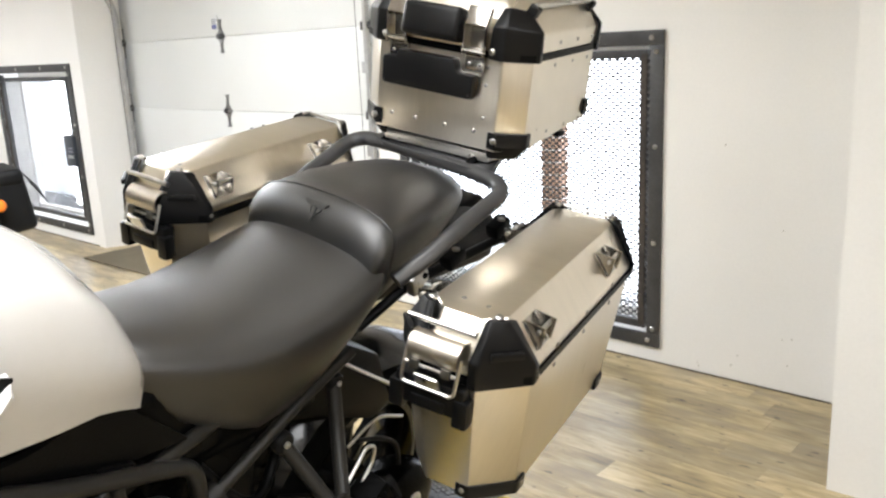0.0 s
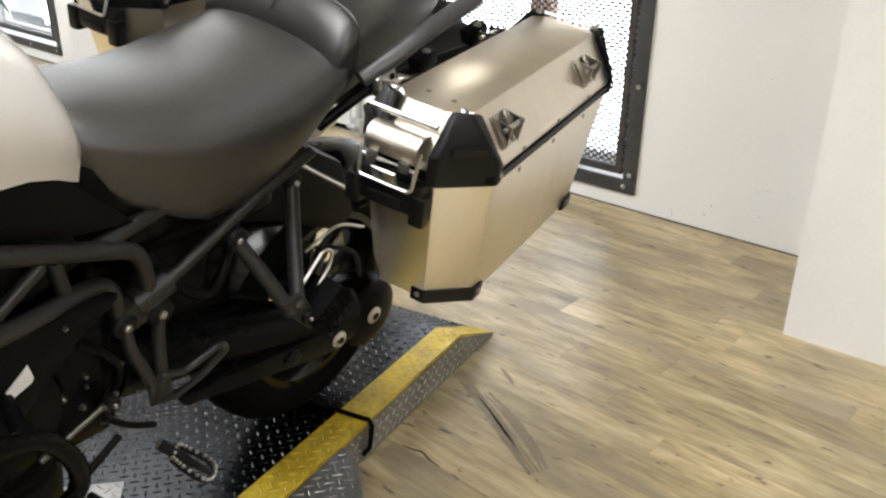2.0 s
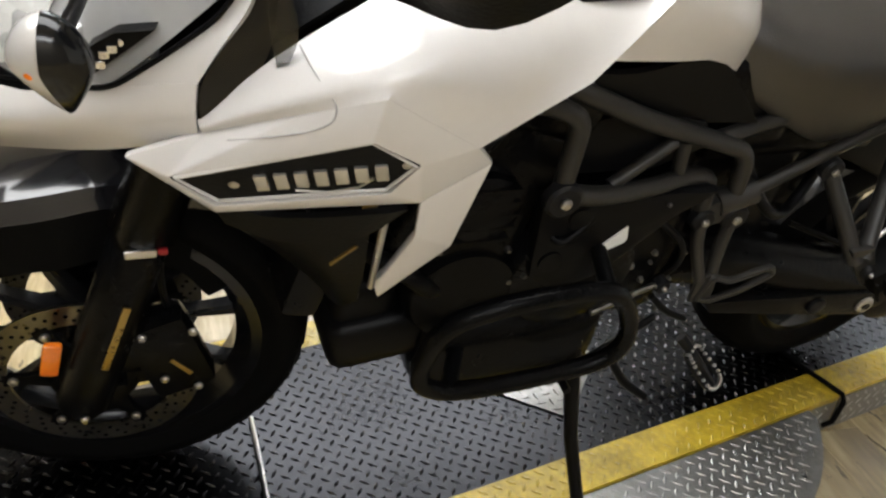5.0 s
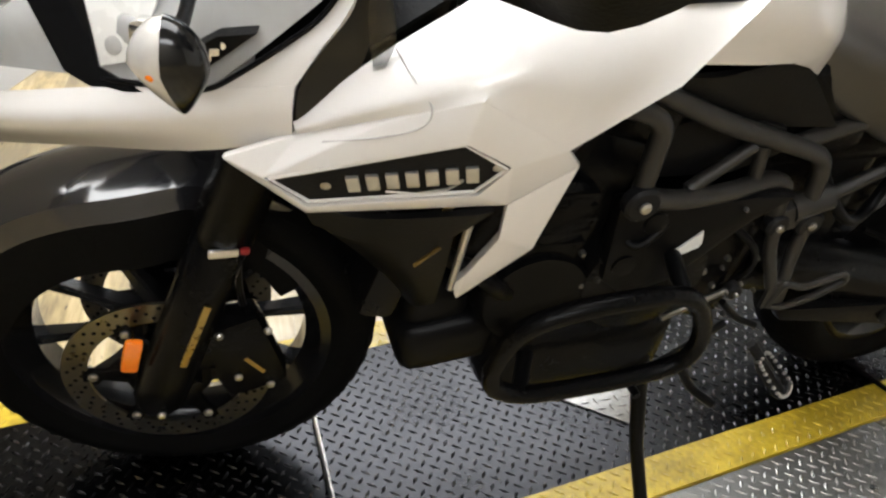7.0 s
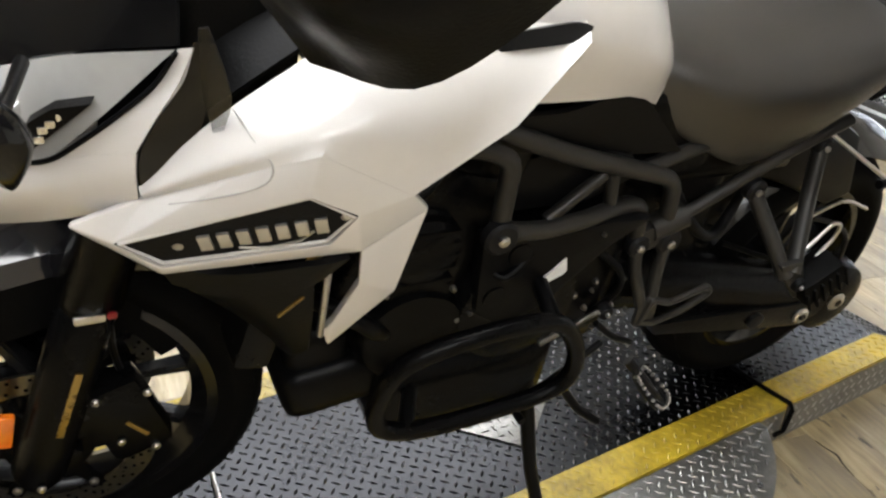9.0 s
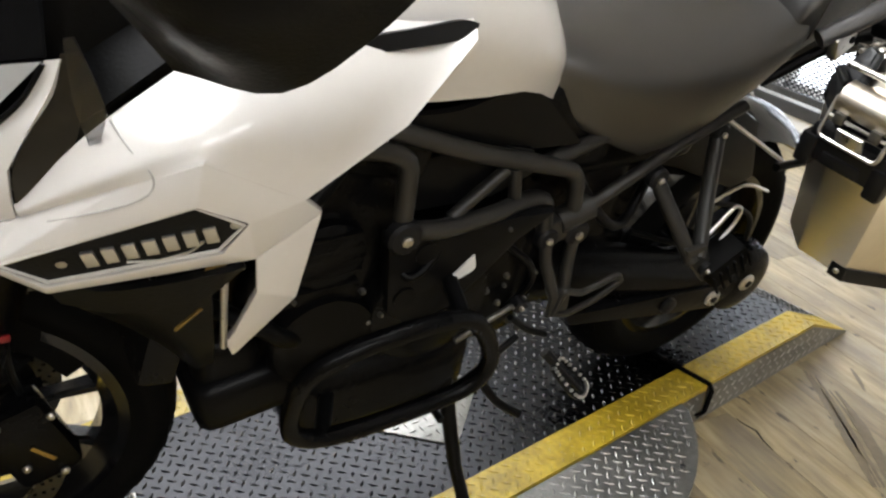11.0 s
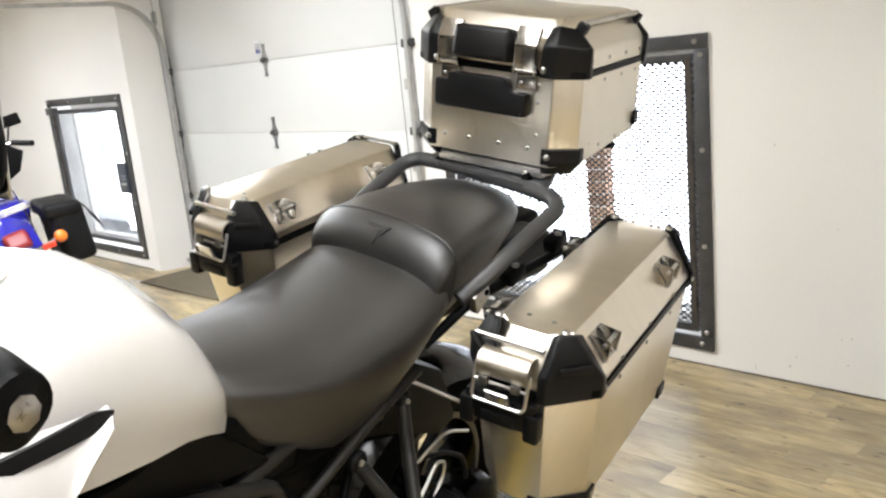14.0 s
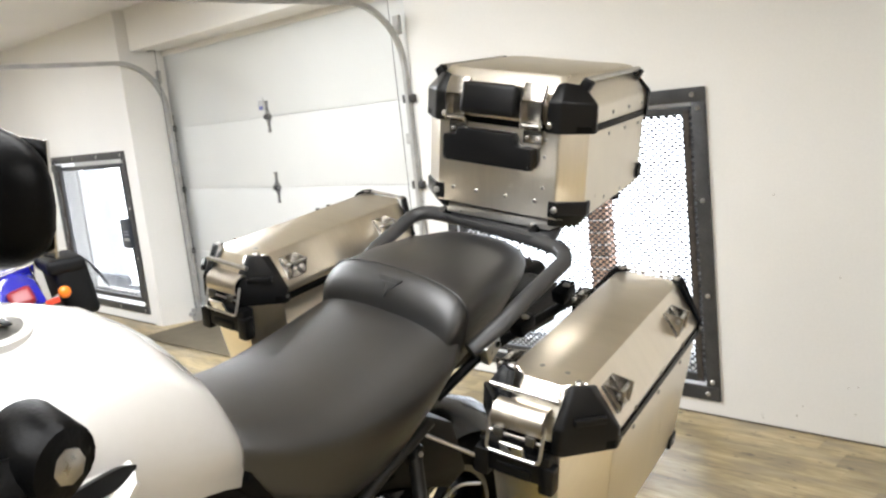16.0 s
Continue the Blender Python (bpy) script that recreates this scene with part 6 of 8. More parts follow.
# black carrier under the top case
bm = bm_new()
for x in (-0.125, 0.105):
    add_tube(bm, round_corners([(x, 0.06, 1.088), (x, 0.10, 1.118), (x, 0.42, 1.128)], 0.02), 0.011, 10)
for y in (0.10, 0.24, 0.40):
    add_box(bm, (-0.01, y, 1.122), (0.27, 0.03, 0.014), 0.004)
part("luggage_carrier", bm, M_PLASTIC, bike, "black tubular luggage carrier")
bm = bm_new()
add_slab(bm, [(-0.165, 0.070), (-0.12, 0.050), (0.11, 0.042), (0.165, 0.052), (0.125, 0.165), (-0.145, 0.175)], 0.012, pose(0, 0, 1.083, 9, 0, 0), 0.003)
cp = part("carrier_plate", bm, M_RAIL, bike, "dark grey carrier plate behind the seat")
for x_ in (-0.055, 0.045):
    bm = bm_new()
    add_slab(bm, [(x_ - 0.022, 0.082), (x_ + 0.022, 0.080), (x_ + 0.022, 0.094), (x_ - 0.022, 0.096)], 0.002, pose(0, 0, 1.0852, 9, 0, 0), 0.0)
    part("plate_slot", bm, M_PLASTIC, cp)
bm = bm_new()
add_box(bm, (-0.01, 0.20, 1.112), (0.25, 0.16, 0.020), 0.006)
add_box(bm, (-0.01, 0.10, 1.108), (0.16, 0.03, 0.028), 0.006)
part("case_mount", bm, M_GUARD, bike, "black locking mount under the top case")
for x, y in ((-0.12, 0.075), (0.10, 0.075), (0.13, 0.11), (-0.06, 0.09), (0.05, 0.09)):
    bm = bm_new()
    add_bolt(bm, (x, y, 1.10), (0, -0.3, 1), 0.009, 0.012)
    part("carrier_bolt", bm, M_RIVET, bike)
bm = bm_new()
add_box(bm, (0, -0.02, 0.90), (0.21, 0.46, 0.11), 0.03, 3)
add_box(bm, (-0.03, 0.20, 0.925), (0.12, 0.14, 0.07), 0.02, 3, m=pose(0, 0, 0, 8))
part("tail_unit", bm, M_PLASTIC, bike, "black plastic tail unit")

# seat skirts and side covers
panel("tank_trim", [[(0.205, -1.02, 0.905), (0.188, -0.92, 0.893), (0.172, -0.83, 0.90), (0.16, -0.765, 0.885)], [(0.200, -1.02, 0.850), (0.178, -0.92, 0.83), (0.160, -0.80, 0.80), (0.15, -0.66, 0.785)]], M_PLASTIC, bike, 4, 4, 0.01, "black trim below the tank")
bm = bm_new()
add_box(bm, (0, -0.80, 0.80), (0.27, 0.46, 0.17), 0.03, 3)
add_box(bm, (0, -0.52, 0.75), (0.22, 0.36, 0.14), 0.03, 3)
part("airbox", bm, M_ENGINE, bike, "black airbox and inner covers")
bm = bm_new()
add_box(bm, (0, -0.59, 0.61), (0.20, 0.24, 0.24), 0.03, 3)
part("battery_box", bm, M_ENGINE, bike)
bm = bm_new()
add_slab(bm, [(-0.975, 0.80), (-0.955, 0.725), (-0.82, 0.725), (-0.735, 0.76), (-0.76, 0.80), (-0.87, 0.83)], 0.03, Matrix(((0, 0, 1, 0.165), (1, 0, 0, 0), (0, 1, 0, 0), (0, 0, 0, 1))), 0.01)
part("inner_panel", bm, M_PLASTIC, bike, "black inner panel within the frame")

# engine
bm = bm_new()
add_box(bm, (0.01, -0.955, 0.388), (0.35, 0.32, 0.165), 0.05, 3)
part("sump", bm, M_ENGINE, bike)
bm = bm_new()
add_box(bm, (0, -0.90, 0.53), (0.30, 0.44, 0.26), 0.045, 3)
part("crankcase", bm, M_ENGINE, bike, "black engine crankcase")
bm = bm_new()
add_box(bm, (0, -1.07, 0.70), (0.34, 0.20, 0.26), 0.03, 3, m=pose(0, 0, 0, -18))
add_box(bm, (0, -1.03, 0.84), (0.36, 0.19, 0.07), 0.02, 3, m=pose(0, 0, 0, -18))
part("cylinder_head", bm, M_ENGINE, bike, "black cylinder block and head cover")


def x_lathe(name, prof, c, material, n=36, label="", parent=None):
    bm = bm_new()
    add_lathe(bm, prof, c, n)
    return part(name, bm, material, parent or bike, label)


x_lathe("coil_cover", [(0.0005, -0.03), (0.062, -0.03), (0.062, -0.012), (0.055, -0.008), (0.060, -0.004), (0.060, 0.006), (0.053, 0.010), (0.057, 0.014), (0.055, 0.026), (0.04, 0.036), (0.0005, 0.038)], V(0.168, -1.085, 0.70), M_ENGINE, 36, "ribbed round black cover")
x_lathe("clutch_cover", [(0.0005, -0.04), (0.11, -0.04), (0.112, 0.0), (0.10, 0.022), (0.06, 0.034), (0.0005, 0.036)], V(0.158, -0.90, 0.55), M_ENGINE, 40, "round black engine cover")
x_lathe("alternator_cover", [(0.0005, -0.04), (0.085, -0.04), (0.087, 0.0), (0.078, 0.02), (0.0005, 0.026)], V(0.158, -1.07, 0.53), M_ENGINE, 36)
x_lathe("shaft_gaiter", [(0.0005, -0.05), (0.062, -0.05), (0.066, -0.04), (0.058, -0.03), (0.066, -0.02), (0.058, -0.01), (0.066, 0.0), (0.058, 0.01), (0.064, 0.02), (0.05, 0.03), (0.0005, 0.03)], V(0.10, -0.70, 0.50), M_RUBBERMAT, 30)
for a in range(8):
    ang = 2 * math.pi * a / 8
    bm = bm_new()
    add_bolt(bm, (0.172, -0.90 + 0.103 * math.cos(ang), 0.55 + 0.103 * math.sin(ang)), (1, 0, 0), 0.006, 0.008)
    part("cover_bolt", bm, M_ENGINE if a % 4 else M_DARKSTEEL, bike)
for p in ((0.172, -1.16, 0.60), (0.175, -1.02, 0.615), (0.178, -0.985, 0.60), (0.17, -0.76, 0.57), (0.175, -0.735, 0.50), (0.165, -0.79, 0.47), (0.16, -0.70, 0.43), (0.175, -0.77, 0.52)):
    bm = bm_new()
    add_bolt(bm, p, (1, 0, 0), 0.005, 0.008)
    part("engine_bolt", bm, M_DARKSTEEL, bike)
yz1 = Matrix(((0, 0, 1, 0.195), (1, 0, 0, 0), (0, 1, 0, 0), (0, 0, 0, 1)))
bm = bm_new()
add_slab(bm, [(-1.0, 0.715), (-0.985, 0.57), (-0.935, 0.53), (-0.87, 0.555), (-0.77, 0.66), (-0.705, 0.70), (-0.78, 0.705), (-0.90, 0.70)], 0.03, yz1, 0.012)
cv = part("sprocket_cover", bm, M_PLASTIC, bike, "black plastic engine side cover")
bm = bm_new()
add_slab(bm, [(-0.890, 0.607), (-0.884, 0.625), (-0.853, 0.655), (-0.847, 0.632), (-0.850, 0.625)], 0.003, Matrix.Translation((0.004, 0, 0)) @ yz1)
part("label_plate", bm, M_GARAGE, cv, "small white label")
for p in ((-0.96, 0.60), (-0.935, 0.675)):
    bm = bm_new()
    add_tube(bm, [(0.19, p[0], p[1]), (0.198, p[0], p[1]), (0.199, p[0], p[1])], [0.018, 0.018, 0.012], 16)
    part("cover_boss", bm, M_PLASTIC, cv)
bm = bm_new()
add_box(bm, (0, -1.10, 0.425), (0.30, 0.30, 0.10), 0.035, 3, m=pose(0, 0, 0, 8))
add_box(bm, (0, -1.19, 0.47), (0.26, 0.10, 0.12), 0.03, 3)
part("skid_plate", bm, M_PLASTIC, bike, "black belly guard")
for x in (-0.09, 0.0, 0.09):
    bar("exhaust_pipe", [(x, -1.17, 0.68), (x, -1.235, 0.63), (x, -1.24, 0.55), (x * 0.8, -1.19, 0.49), (x * 0.6, -1.0, 0.40)], 0.021, M_BRONZE, label="heat-tinted exhaust header", rc=0.05)
bm = bm_new()
add_box(bm, (0, -1.275, 0.70), (0.40, 0.05, 0.30), 0.012, 2, m=pose(0, 0, 0, -14))
rad = part("radiator", bm, M_ENGINE, bike, "black radiator")
for i in range(14):
    bm = bm_new()
    add_box(bm, (0, -1.302 - 0.0035 * i + 0.03, 0.58 + i * 0.018), (0.36, 0.012, 0.004), 0.0)
    part("radiator_fin", bm, M_GREYDK, rad)
# engine guard loops
for s in (1, -1):
    loop = both([(0.25, -1.15, 0.48), (0.262, -1.135, 0.562), (0.27, -1.08, 0.600), (0.27, -0.975, 0.612), (0.265, -0.893, 0.598), (0.26, -0.842, 0.535), (0.255, -0.826, 0.465), (0.25, -0.866, 0.424), (0.25, -1.0, 0.411), (0.25, -1.09, 0.415), (0.25, -1.14, 0.44)], s)
    bm = bm_new()
    add_tube(bm, smooth_path(loop + [loop[0]], 4)[:-1], 0.0145, 14, closed=True)
    eg = part("engine_guard", bm, M_ENGINE, bike, "black tubular engine guard")
    bar("guard_stay", both([(0.255, -1.10, 0.42), (0.16, -1.05, 0.42)], s), 0.012, M_PLASTIC)
    bar("guard_stay", both([(0.266, -0.90, 0.60), (0.16, -0.88, 0.62)], s), 0.012, M_PLASTIC)
    # radiator shroud under the badge
    panel_c = [both([(0.235, -1.435, 0.812), (0.247, -1.37, 0.770), (0.297, -1.27, 0.803), (0.300, -1.232, 0.808)], s), both([(0.225, -1.405, 0.745), (0.238, -1.35, 0.725), (0.276, -1.28, 0.752), (0.287, -1.252, 0.775)], s)]
    panel("shroud", panel_c, M_PLASTIC, bike, 4, 4, 0.008 * s, "black shroud below the badge", both=False)
    panel("radiator_side", [both([(0.225, -1.40, 0.745), (0.250, -1.32, 0.742), (0.278, -1.262, 0.762)], s), both([(0.20, -1.33, 0.66), (0.23, -1.285, 0.65), (0.252, -1.252, 0.68)], s), both([(0.19, -1.27, 0.575), (0.205, -1.26, 0.575), (0.225, -1.245, 0.60)], s)], M_PLASTIC, bike, 4, 4, 0.01 * s, "black radiator side cover", both=False)
    bm = bm_new()
    add_box(bm, (s * 0.272, -1.285, 0.727), (0.003, 0.042, 0.005), 0.001, m=pose(0, 0, 0, 8, 0, s * 28))
    part("model_mark", bm, M_BRONZE, bike, "dull bronze plain mark")
    # badge
    ring = [V(s * FP[k][0], FP[k][1], FP[k][2]) for k in "ghijk"]
    bp_c = sum(ring, Vector()) / 5
    ax = (ring[2] - ring[0]).normalized()
    nz = ax.cross(ring[1] - ring[4]).normalized()
    nz = nz if nz.x * s > 0 else -nz
    ay = nz.cross(ax) * s
    M_ = Matrix(((ax.x, ay.x, nz.x, bp_c.x), (ax.y, ay.y, nz.y, bp_c.y), (ax.z, ay.z, nz.z, bp_c.z), (0, 0, 0, 1)))
    inv = M_.inverted()
    flat_ring = [(inv @ p)[:2] for p in ring]
    bm = bm_new()
    add_slab(bm, [(x * 1.0, y * 1.0) for x, y in flat_ring], 0.010, M_ @ pose(0, 0, -0.004))
    bd = part("badge_plate", bm, M_PLASTIC, bike, "black badge plate with silver shapes")
    bm = bm_new()
    add_tube(bm, [M_ @ V(x * 0.955, y * 0.93, -0.003) for x, y in flat_ring], 0.0022, 6, closed=True)
    part("badge_rim", bm, M_WHITE, bd)
    for i in range(7):
        bm = bm_new()
        add_box(bm, (-0.050 + i * 0.0195, -0.006 + 0.0012 * i, -0.002), (0.0125, 0.023, 0.004), 0.001)
        for v_ in bm.verts:
            v_.co = M_ @ v_.co
        part("badge_bar", bm, M_SILVER, bd)
    bm = bm_new()
    add_tube(bm, [M_ @ V(x, y, -0.003) for x, y in ((-0.02, -0.022), (0.01, -0.028), (0.042, -0.022), (0.058, -0.008))], 0.0016, 6)
    part("badge_stroke", bm, M_SILVER, bd)
    for x in (-0.078, 0.092):
        bm = bm_new()
        add_bolt(bm, M_ @ V(x, -0.010 if x < 0 else 0.008, -0.005), nz, 0.0055, 0.003)
        part("badge_rivet", bm, M_RIVET, bd)

# swing arm with shaft drive
bm = bm_new()
add_tube(bm, [(0.10, -0.68, 0.50), (0.105, -0.52, 0.47), (0.11, -0.32, 0.41), (0.105, -0.13, 0.36)], [0.052, 0.050, 0.052, 0.062], 20, flat=1.1)
add_tube(bm, [(0.04, -0.045, 0.325), (0.09, -0.045, 0.328), (0.125, -0.045, 0.33), (0.14, -0.045, 0.33)], [0.075, 0.09, 0.082, 0.05], 28)
part("swing_arm", bm, M_ENGINE, bike, "black single-sided swing arm with shaft drive")
bm = bm_new()
add_slab(bm, [(-0.60, 0.43), (-0.58, 0.40), (-0.30, 0.345), (-0.18, 0.325), (-0.165, 0.36), (-0.19, 0.39), (-0.33, 0.405)], 0.03, Matrix(((0, 0, 1, 0.172), (1, 0, 0, 0), (0, 1, 0, 0), (0, 0, 0, 1))), 0.01)
tr = part("torque_arm", bm, M_ENGINE, bike)
for c, r in (((0.175, -0.197, 0.360), 0.019), ((0.142, -0.047, 0.335), 0.021)):
    bm = bm_new()
    add_tube(bm, [(c[0] - 0.02, c[1], c[2]), (c[0], c[1], c[2]), (c[0] + 0.004, c[1], c[2])], [r, r, r * 0.75], 20)
    q = part("pivot_cap", bm, M_STEEL, bike, "bright pivot cap")
    bm = bm_new()
    add_tube(bm, [(c[0] + 0.003, c[1], c[2]), (c[0] + 0.006, c[1], c[2])], [r * 0.45, r * 0.4], 12)
    part("pivot_bolt", bm, M_GREYDK, q)
bm = bm_new()
add_tube(bm, [(0.165, -0.33, 0.38), (0.178, -0.33, 0.38), (0.18, -0.33, 0.38)], [0.018, 0.018, 0.012], 16)
part("drain_boss", bm, M_GREYDK, bike)
bar("brake_pipe", smooth_path([(0.15, -0.30, 0.60), (0.15, -0.22, 0.628), (0.15, -0.14, 0.60)], 5), 0.0032, M_STEEL, label="bright bent pipe", rc=0.02)
bar("footrest_hoop", [(0.235, -0.40, 0.60), (0.225, -0.335, 0.655), (0.225, -0.312, 0.645), (0.225, -0.315, 0.615), (0.235, -0.365, 0.57)], 0.0034, M_STEEL, label="polished wire hoop", rc=0.015)
bar("brake_bracket", [(0.13, -0.25, 0.58), (0.135, -0.19, 0.565), (0.14, -0.135, 0.53), (0.14, -0.12, 0.47)], 0.005, M_GREYDK, rc=0.03)
bm = bm_new()
add_box(bm, (0.245, -0.345, 0.555), (0.06, 0.085, 0.06), 0.012, 2, m=pose(0, 0, 0, 35))
pf = part("passenger_footrest", bm, M_RUBBERMAT, bike, "folded ribbed rubber passenger footrest")
for i in range(6):
    bm = bm_new()
    add_box(bm, (0.278, -0.372 + 0.012 * i, 0.525 + i * 0.010), (0.006, 0.004, 0.05), 0.001, m=pose(0, 0, 0, 35))
    part("rib", bm, M_RUBBERMAT, pf)
# rear hugger
bm = bm_new()
rows = []
for i in range(13):
    a = radians(38 + i * 11.0)
    row = []
    for k in range(9):
        t = (k - 4) / 4
        rr = 0.358 + 0.012 - 0.05 * t * t
        row.append(V(RA.x + 0.098 * t, RA.y + rr * math.cos(a), RA.z + rr * math.sin(a)))
    rows.append(row)
add_sheet(bm, list(zip(*rows)), 1, 1, 0.005)
part("rear_hugger", bm, M_GLOSSBLACK, bike, "glossy black rear wheel hugger")
bar("hugger_rod", [(0.09, -0.268, 0.745), (0.19, -0.19, 0.695)], 0.004, M_STEEL)
bm = bm_new()
add_slab(bm, [(-0.30, 0.80), (-0.12, 0.70), (-0.06, 0.56), (-0.12, 0.54), (-0.30, 0.62), (-0.44, 0.66), (-0.46, 0.74)], 0.10, Matrix(((0, 0, 1, 0.06), (1, 0, 0, 0), (0, 1, 0, 0), (0, 0, 0, 1))), 0.012)
part("inner_fender", bm, M_PLASTIC, bike, "black inner rear fender")
bm = bm_new()
add_tube(bm, [(0.04, -0.47, 0.46), (0.04, -0.40, 0.72)], 0.042, 18)
shock = part("shock_absorber", bm, M_ENGINE, bike)
for i in range(7):
    bm = bm_new()
    add_tube(bm, [(0.04, -0.465 + 0.009 * i, 0.48 + 0.034 * i), (0.04, -0.462 + 0.009 * i, 0.49 + 0.034 * i)], 0.05, 18)
    part("coil", bm, M_ENGINE, shock)
bar("silencer", [(-0.16, -0.52, 0.50), (-0.21, -0.22, 0.56), (-0.23, 0.12, 0.66)], 0.05, M_STEEL, label="steel silencer", n=18)

# side stand
bm = bm_new()
add_tube(bm, [(0.165, -0.840, 0.385), (0.192, -0.834, 0.315), (0.238, -0.825, 0.205), (0.306, -0.80, 0.068)], [0.016, 0.014, 0.012, 0.012], 10)
st = part("side_stand", bm, M_PLASTIC, bike, "black side stand leg")
bm = bm_new()
add_box(bm, (0.312, -0.798, 0.066), (0.05, 0.075, 0.010), 0.003, m=pose(0, 0, 0, 0, -11, 0))
part("stand_foot", bm, M_PLASTIC, st)
bar("gear_lever", [(0.19, -0.72, 0.44), (0.215, -0.83, 0.40), (0.225, -0.90, 0.385), (0.265, -0.90, 0.385)], 0.0065, M_PLASTIC, rc=0.02)
bar("stand_tang", [(0.20, -0.78, 0.36), (0.215, -0.745, 0.31), (0.235, -0.705, 0.285)], 0.008, M_PLASTIC, rc=0.015)
bar("link_rod", [(0.175, -0.735, 0.50), (0.18, -0.84, 0.46)], 0.005, M_DARKSTEEL)

# ---- nose: cowl, headlamps, indicators, screen ----
for s in (1, -1):
    panel("nose_cowl", [both([(0.045, -1.73, 0.745), (0.105, -1.645, 0.778), (0.192, -1.52, 0.825), (0.238, -1.432, 0.866)], s),
                        both([(0.085, -1.745, 0.80), (0.145, -1.655, 0.83), (0.205, -1.53, 0.865), (0.241, -1.434, 0.895)], s),
                        both([(0.105, -1.70, 0.845), (0.150, -1.61, 0.875), (0.205, -1.505, 0.905), (0.238, -1.432, 0.925)], s)], M_WHITE, bike, 4, 4, 0.006 * s, "glossy white nose cowl", both=False)
    panel("nose_cowl_edge", [both([(0.205, -1.505, 0.903), (0.218, -1.455, 0.945), (0.225, -1.41, 0.985), (0.228, -1.388, 1.022)], s), both([(0.238, -1.432, 0.923), (0.240, -1.412, 0.96), (0.240, -1.390, 0.995), (0.236, -1.376, 1.026)], s)], M_WHITE, bike, 3, 4, 0.006 * s, "glossy white cowl edge", both=False)
    panel("headlamp_lens", [both([(0.06, -1.715, 0.850), (0.12, -1.635, 0.873), (0.165, -1.57, 0.89), (0.203, -1.507, 0.902)], s), both([(0.06, -1.70, 0.90), (0.125, -1.60, 0.915), (0.175, -1.525, 0.94), (0.214, -1.452, 0.955)], s), both([(0.06, -1.64, 0.945), (0.12, -1.56, 0.958), (0.178, -1.483, 0.996), (0.226, -1.390, 1.020)], s)], M_HEADLAMP, bike, 4, 4, 0.004 * s, "grey clear-coated headlamp lens", both=False)
    facet_shell("lamp_pillar", {k: (s * p[0], p[1], p[2]) for k, p in {"a": (0.075, -1.668, 0.945), "b": (0.104, -1.612, 0.960), "c": (0.144, -1.603, 0.894), "d": (0.178, -1.564, 0.885), "e": (0.157, -1.602, 0.872), "f": (0.128, -1.635, 0.880)}.items()}, ["abcf", "cdef"], M_GLOSSBLACK, bike, (-0.004 * s, 0.002, -0.002), "gloss black pillar between the headlamps", 0.001)
    facet_shell("lamp_shell", {k: (s * p[0], p[1], p[2]) for k, p in {"a": (0.106, -1.611, 0.958), "b": (0.146, -1.540, 0.976), "c": (0.152, -1.552, 0.946), "d": (0.161, -1.569, 0.909), "e": (0.1455, -1.6005, 0.895)}.items()}, ["abcde"], M_LAMPSHELL, bike, (-0.004 * s, 0.002, -0.002), "pale silver shell of the headlamp", 0.001)
    bm = bm_new()
    add_tube(bm, [V(s * 0.1395, -1.5830, 0.9135), V(s * 0.1450, -1.5872, 0.9166), V(s * 0.1456, -1.5876, 0.9170)], [0.009, 0.009, 0.006], 16)
    part("lamp_dimple", bm, M_TRACK, bike, "small grey stud")
    bm = bm_new()
    add_box(bm, (s * 0.105, -1.50, 0.90), (0.16, 0.13, 0.09), 0.03, 3, m=pose(0, 0, 0, -10, 0, s * -35))
    part("headlamp_bowl", bm, M_HEADLAMP, bike)
    bm = bm_new()
    add_box(bm, (s * 0.165, -1.545, 0.935), (0.03, 0.05, 0.03), 0.008, 2, m=pose(0, 0, 0, 0, 0, s * -35))
    part("headlamp_bulb", bm, M_CHROME, bike)
    bm = bm_new()
    add_loft(bm, [[(s * (x + o), y - 0.3 * o, z) for x, y, z in ((0.196, -1.517, 0.914), (0.214, -1.462, 0.968), (0.204, -1.495, 0.960), (0.196, -1.518, 0.942))] for o in (0.006, -0.01)])
    slot_ = part("lamp_slot", bm, M_PLASTIC, bike, "black slot in the headlamp")
    for cy, cz in ((-1.511, 0.928), (-1.507, 0.938), (-1.500, 0.944), (-1.490, 0.951)):
        bm = bm_new()
        add_box(bm, (s * (0.206 + 0.1 * (cy + 1.5)), cy, cz), (0.009, 0.010, 0.009), 0.003)
        part("lamp_reflector", bm, M_CHROME, slot_)
    panel("screen_base", [both([(0.06, -1.637, 0.947), (0.12, -1.557, 0.961), (0.178, -1.480, 0.999), (0.226, -1.388, 1.024)], s), both([(0.03, -1.56, 1.05), (0.09, -1.49, 1.07), (0.15, -1.43, 1.09), (0.195, -1.38, 1.11)], s)], M_GLOSSBLACK, bike, 3, 4, 0.006 * s, "gloss black panel above the headlamps", both=False)
    bar("lamp_gasket", both([(0.150, -1.60, 0.884), (0.208, -1.507, 0.902), (0.222, -1.455, 0.946), (0.229, -1.41, 0.986), (0.231, -1.39, 1.02)], s), 0.0028, M_PLASTIC, rc=0.02, n=6)
    panel("screen_bracket", [both([(0.238, -1.43, 0.880), (0.239, -1.426, 0.93), (0.236, -1.388, 0.99), (0.234, -1.375, 1.03)], s), both([(0.242, -1.42, 0.885), (0.244, -1.380, 0.935), (0.244, -1.366, 0.975), (0.238, -1.362, 1.03)], s)], M_GLOSSBLACK, bike, 3, 4, 0.008 * s, "glossy black inner cowl", both=False)
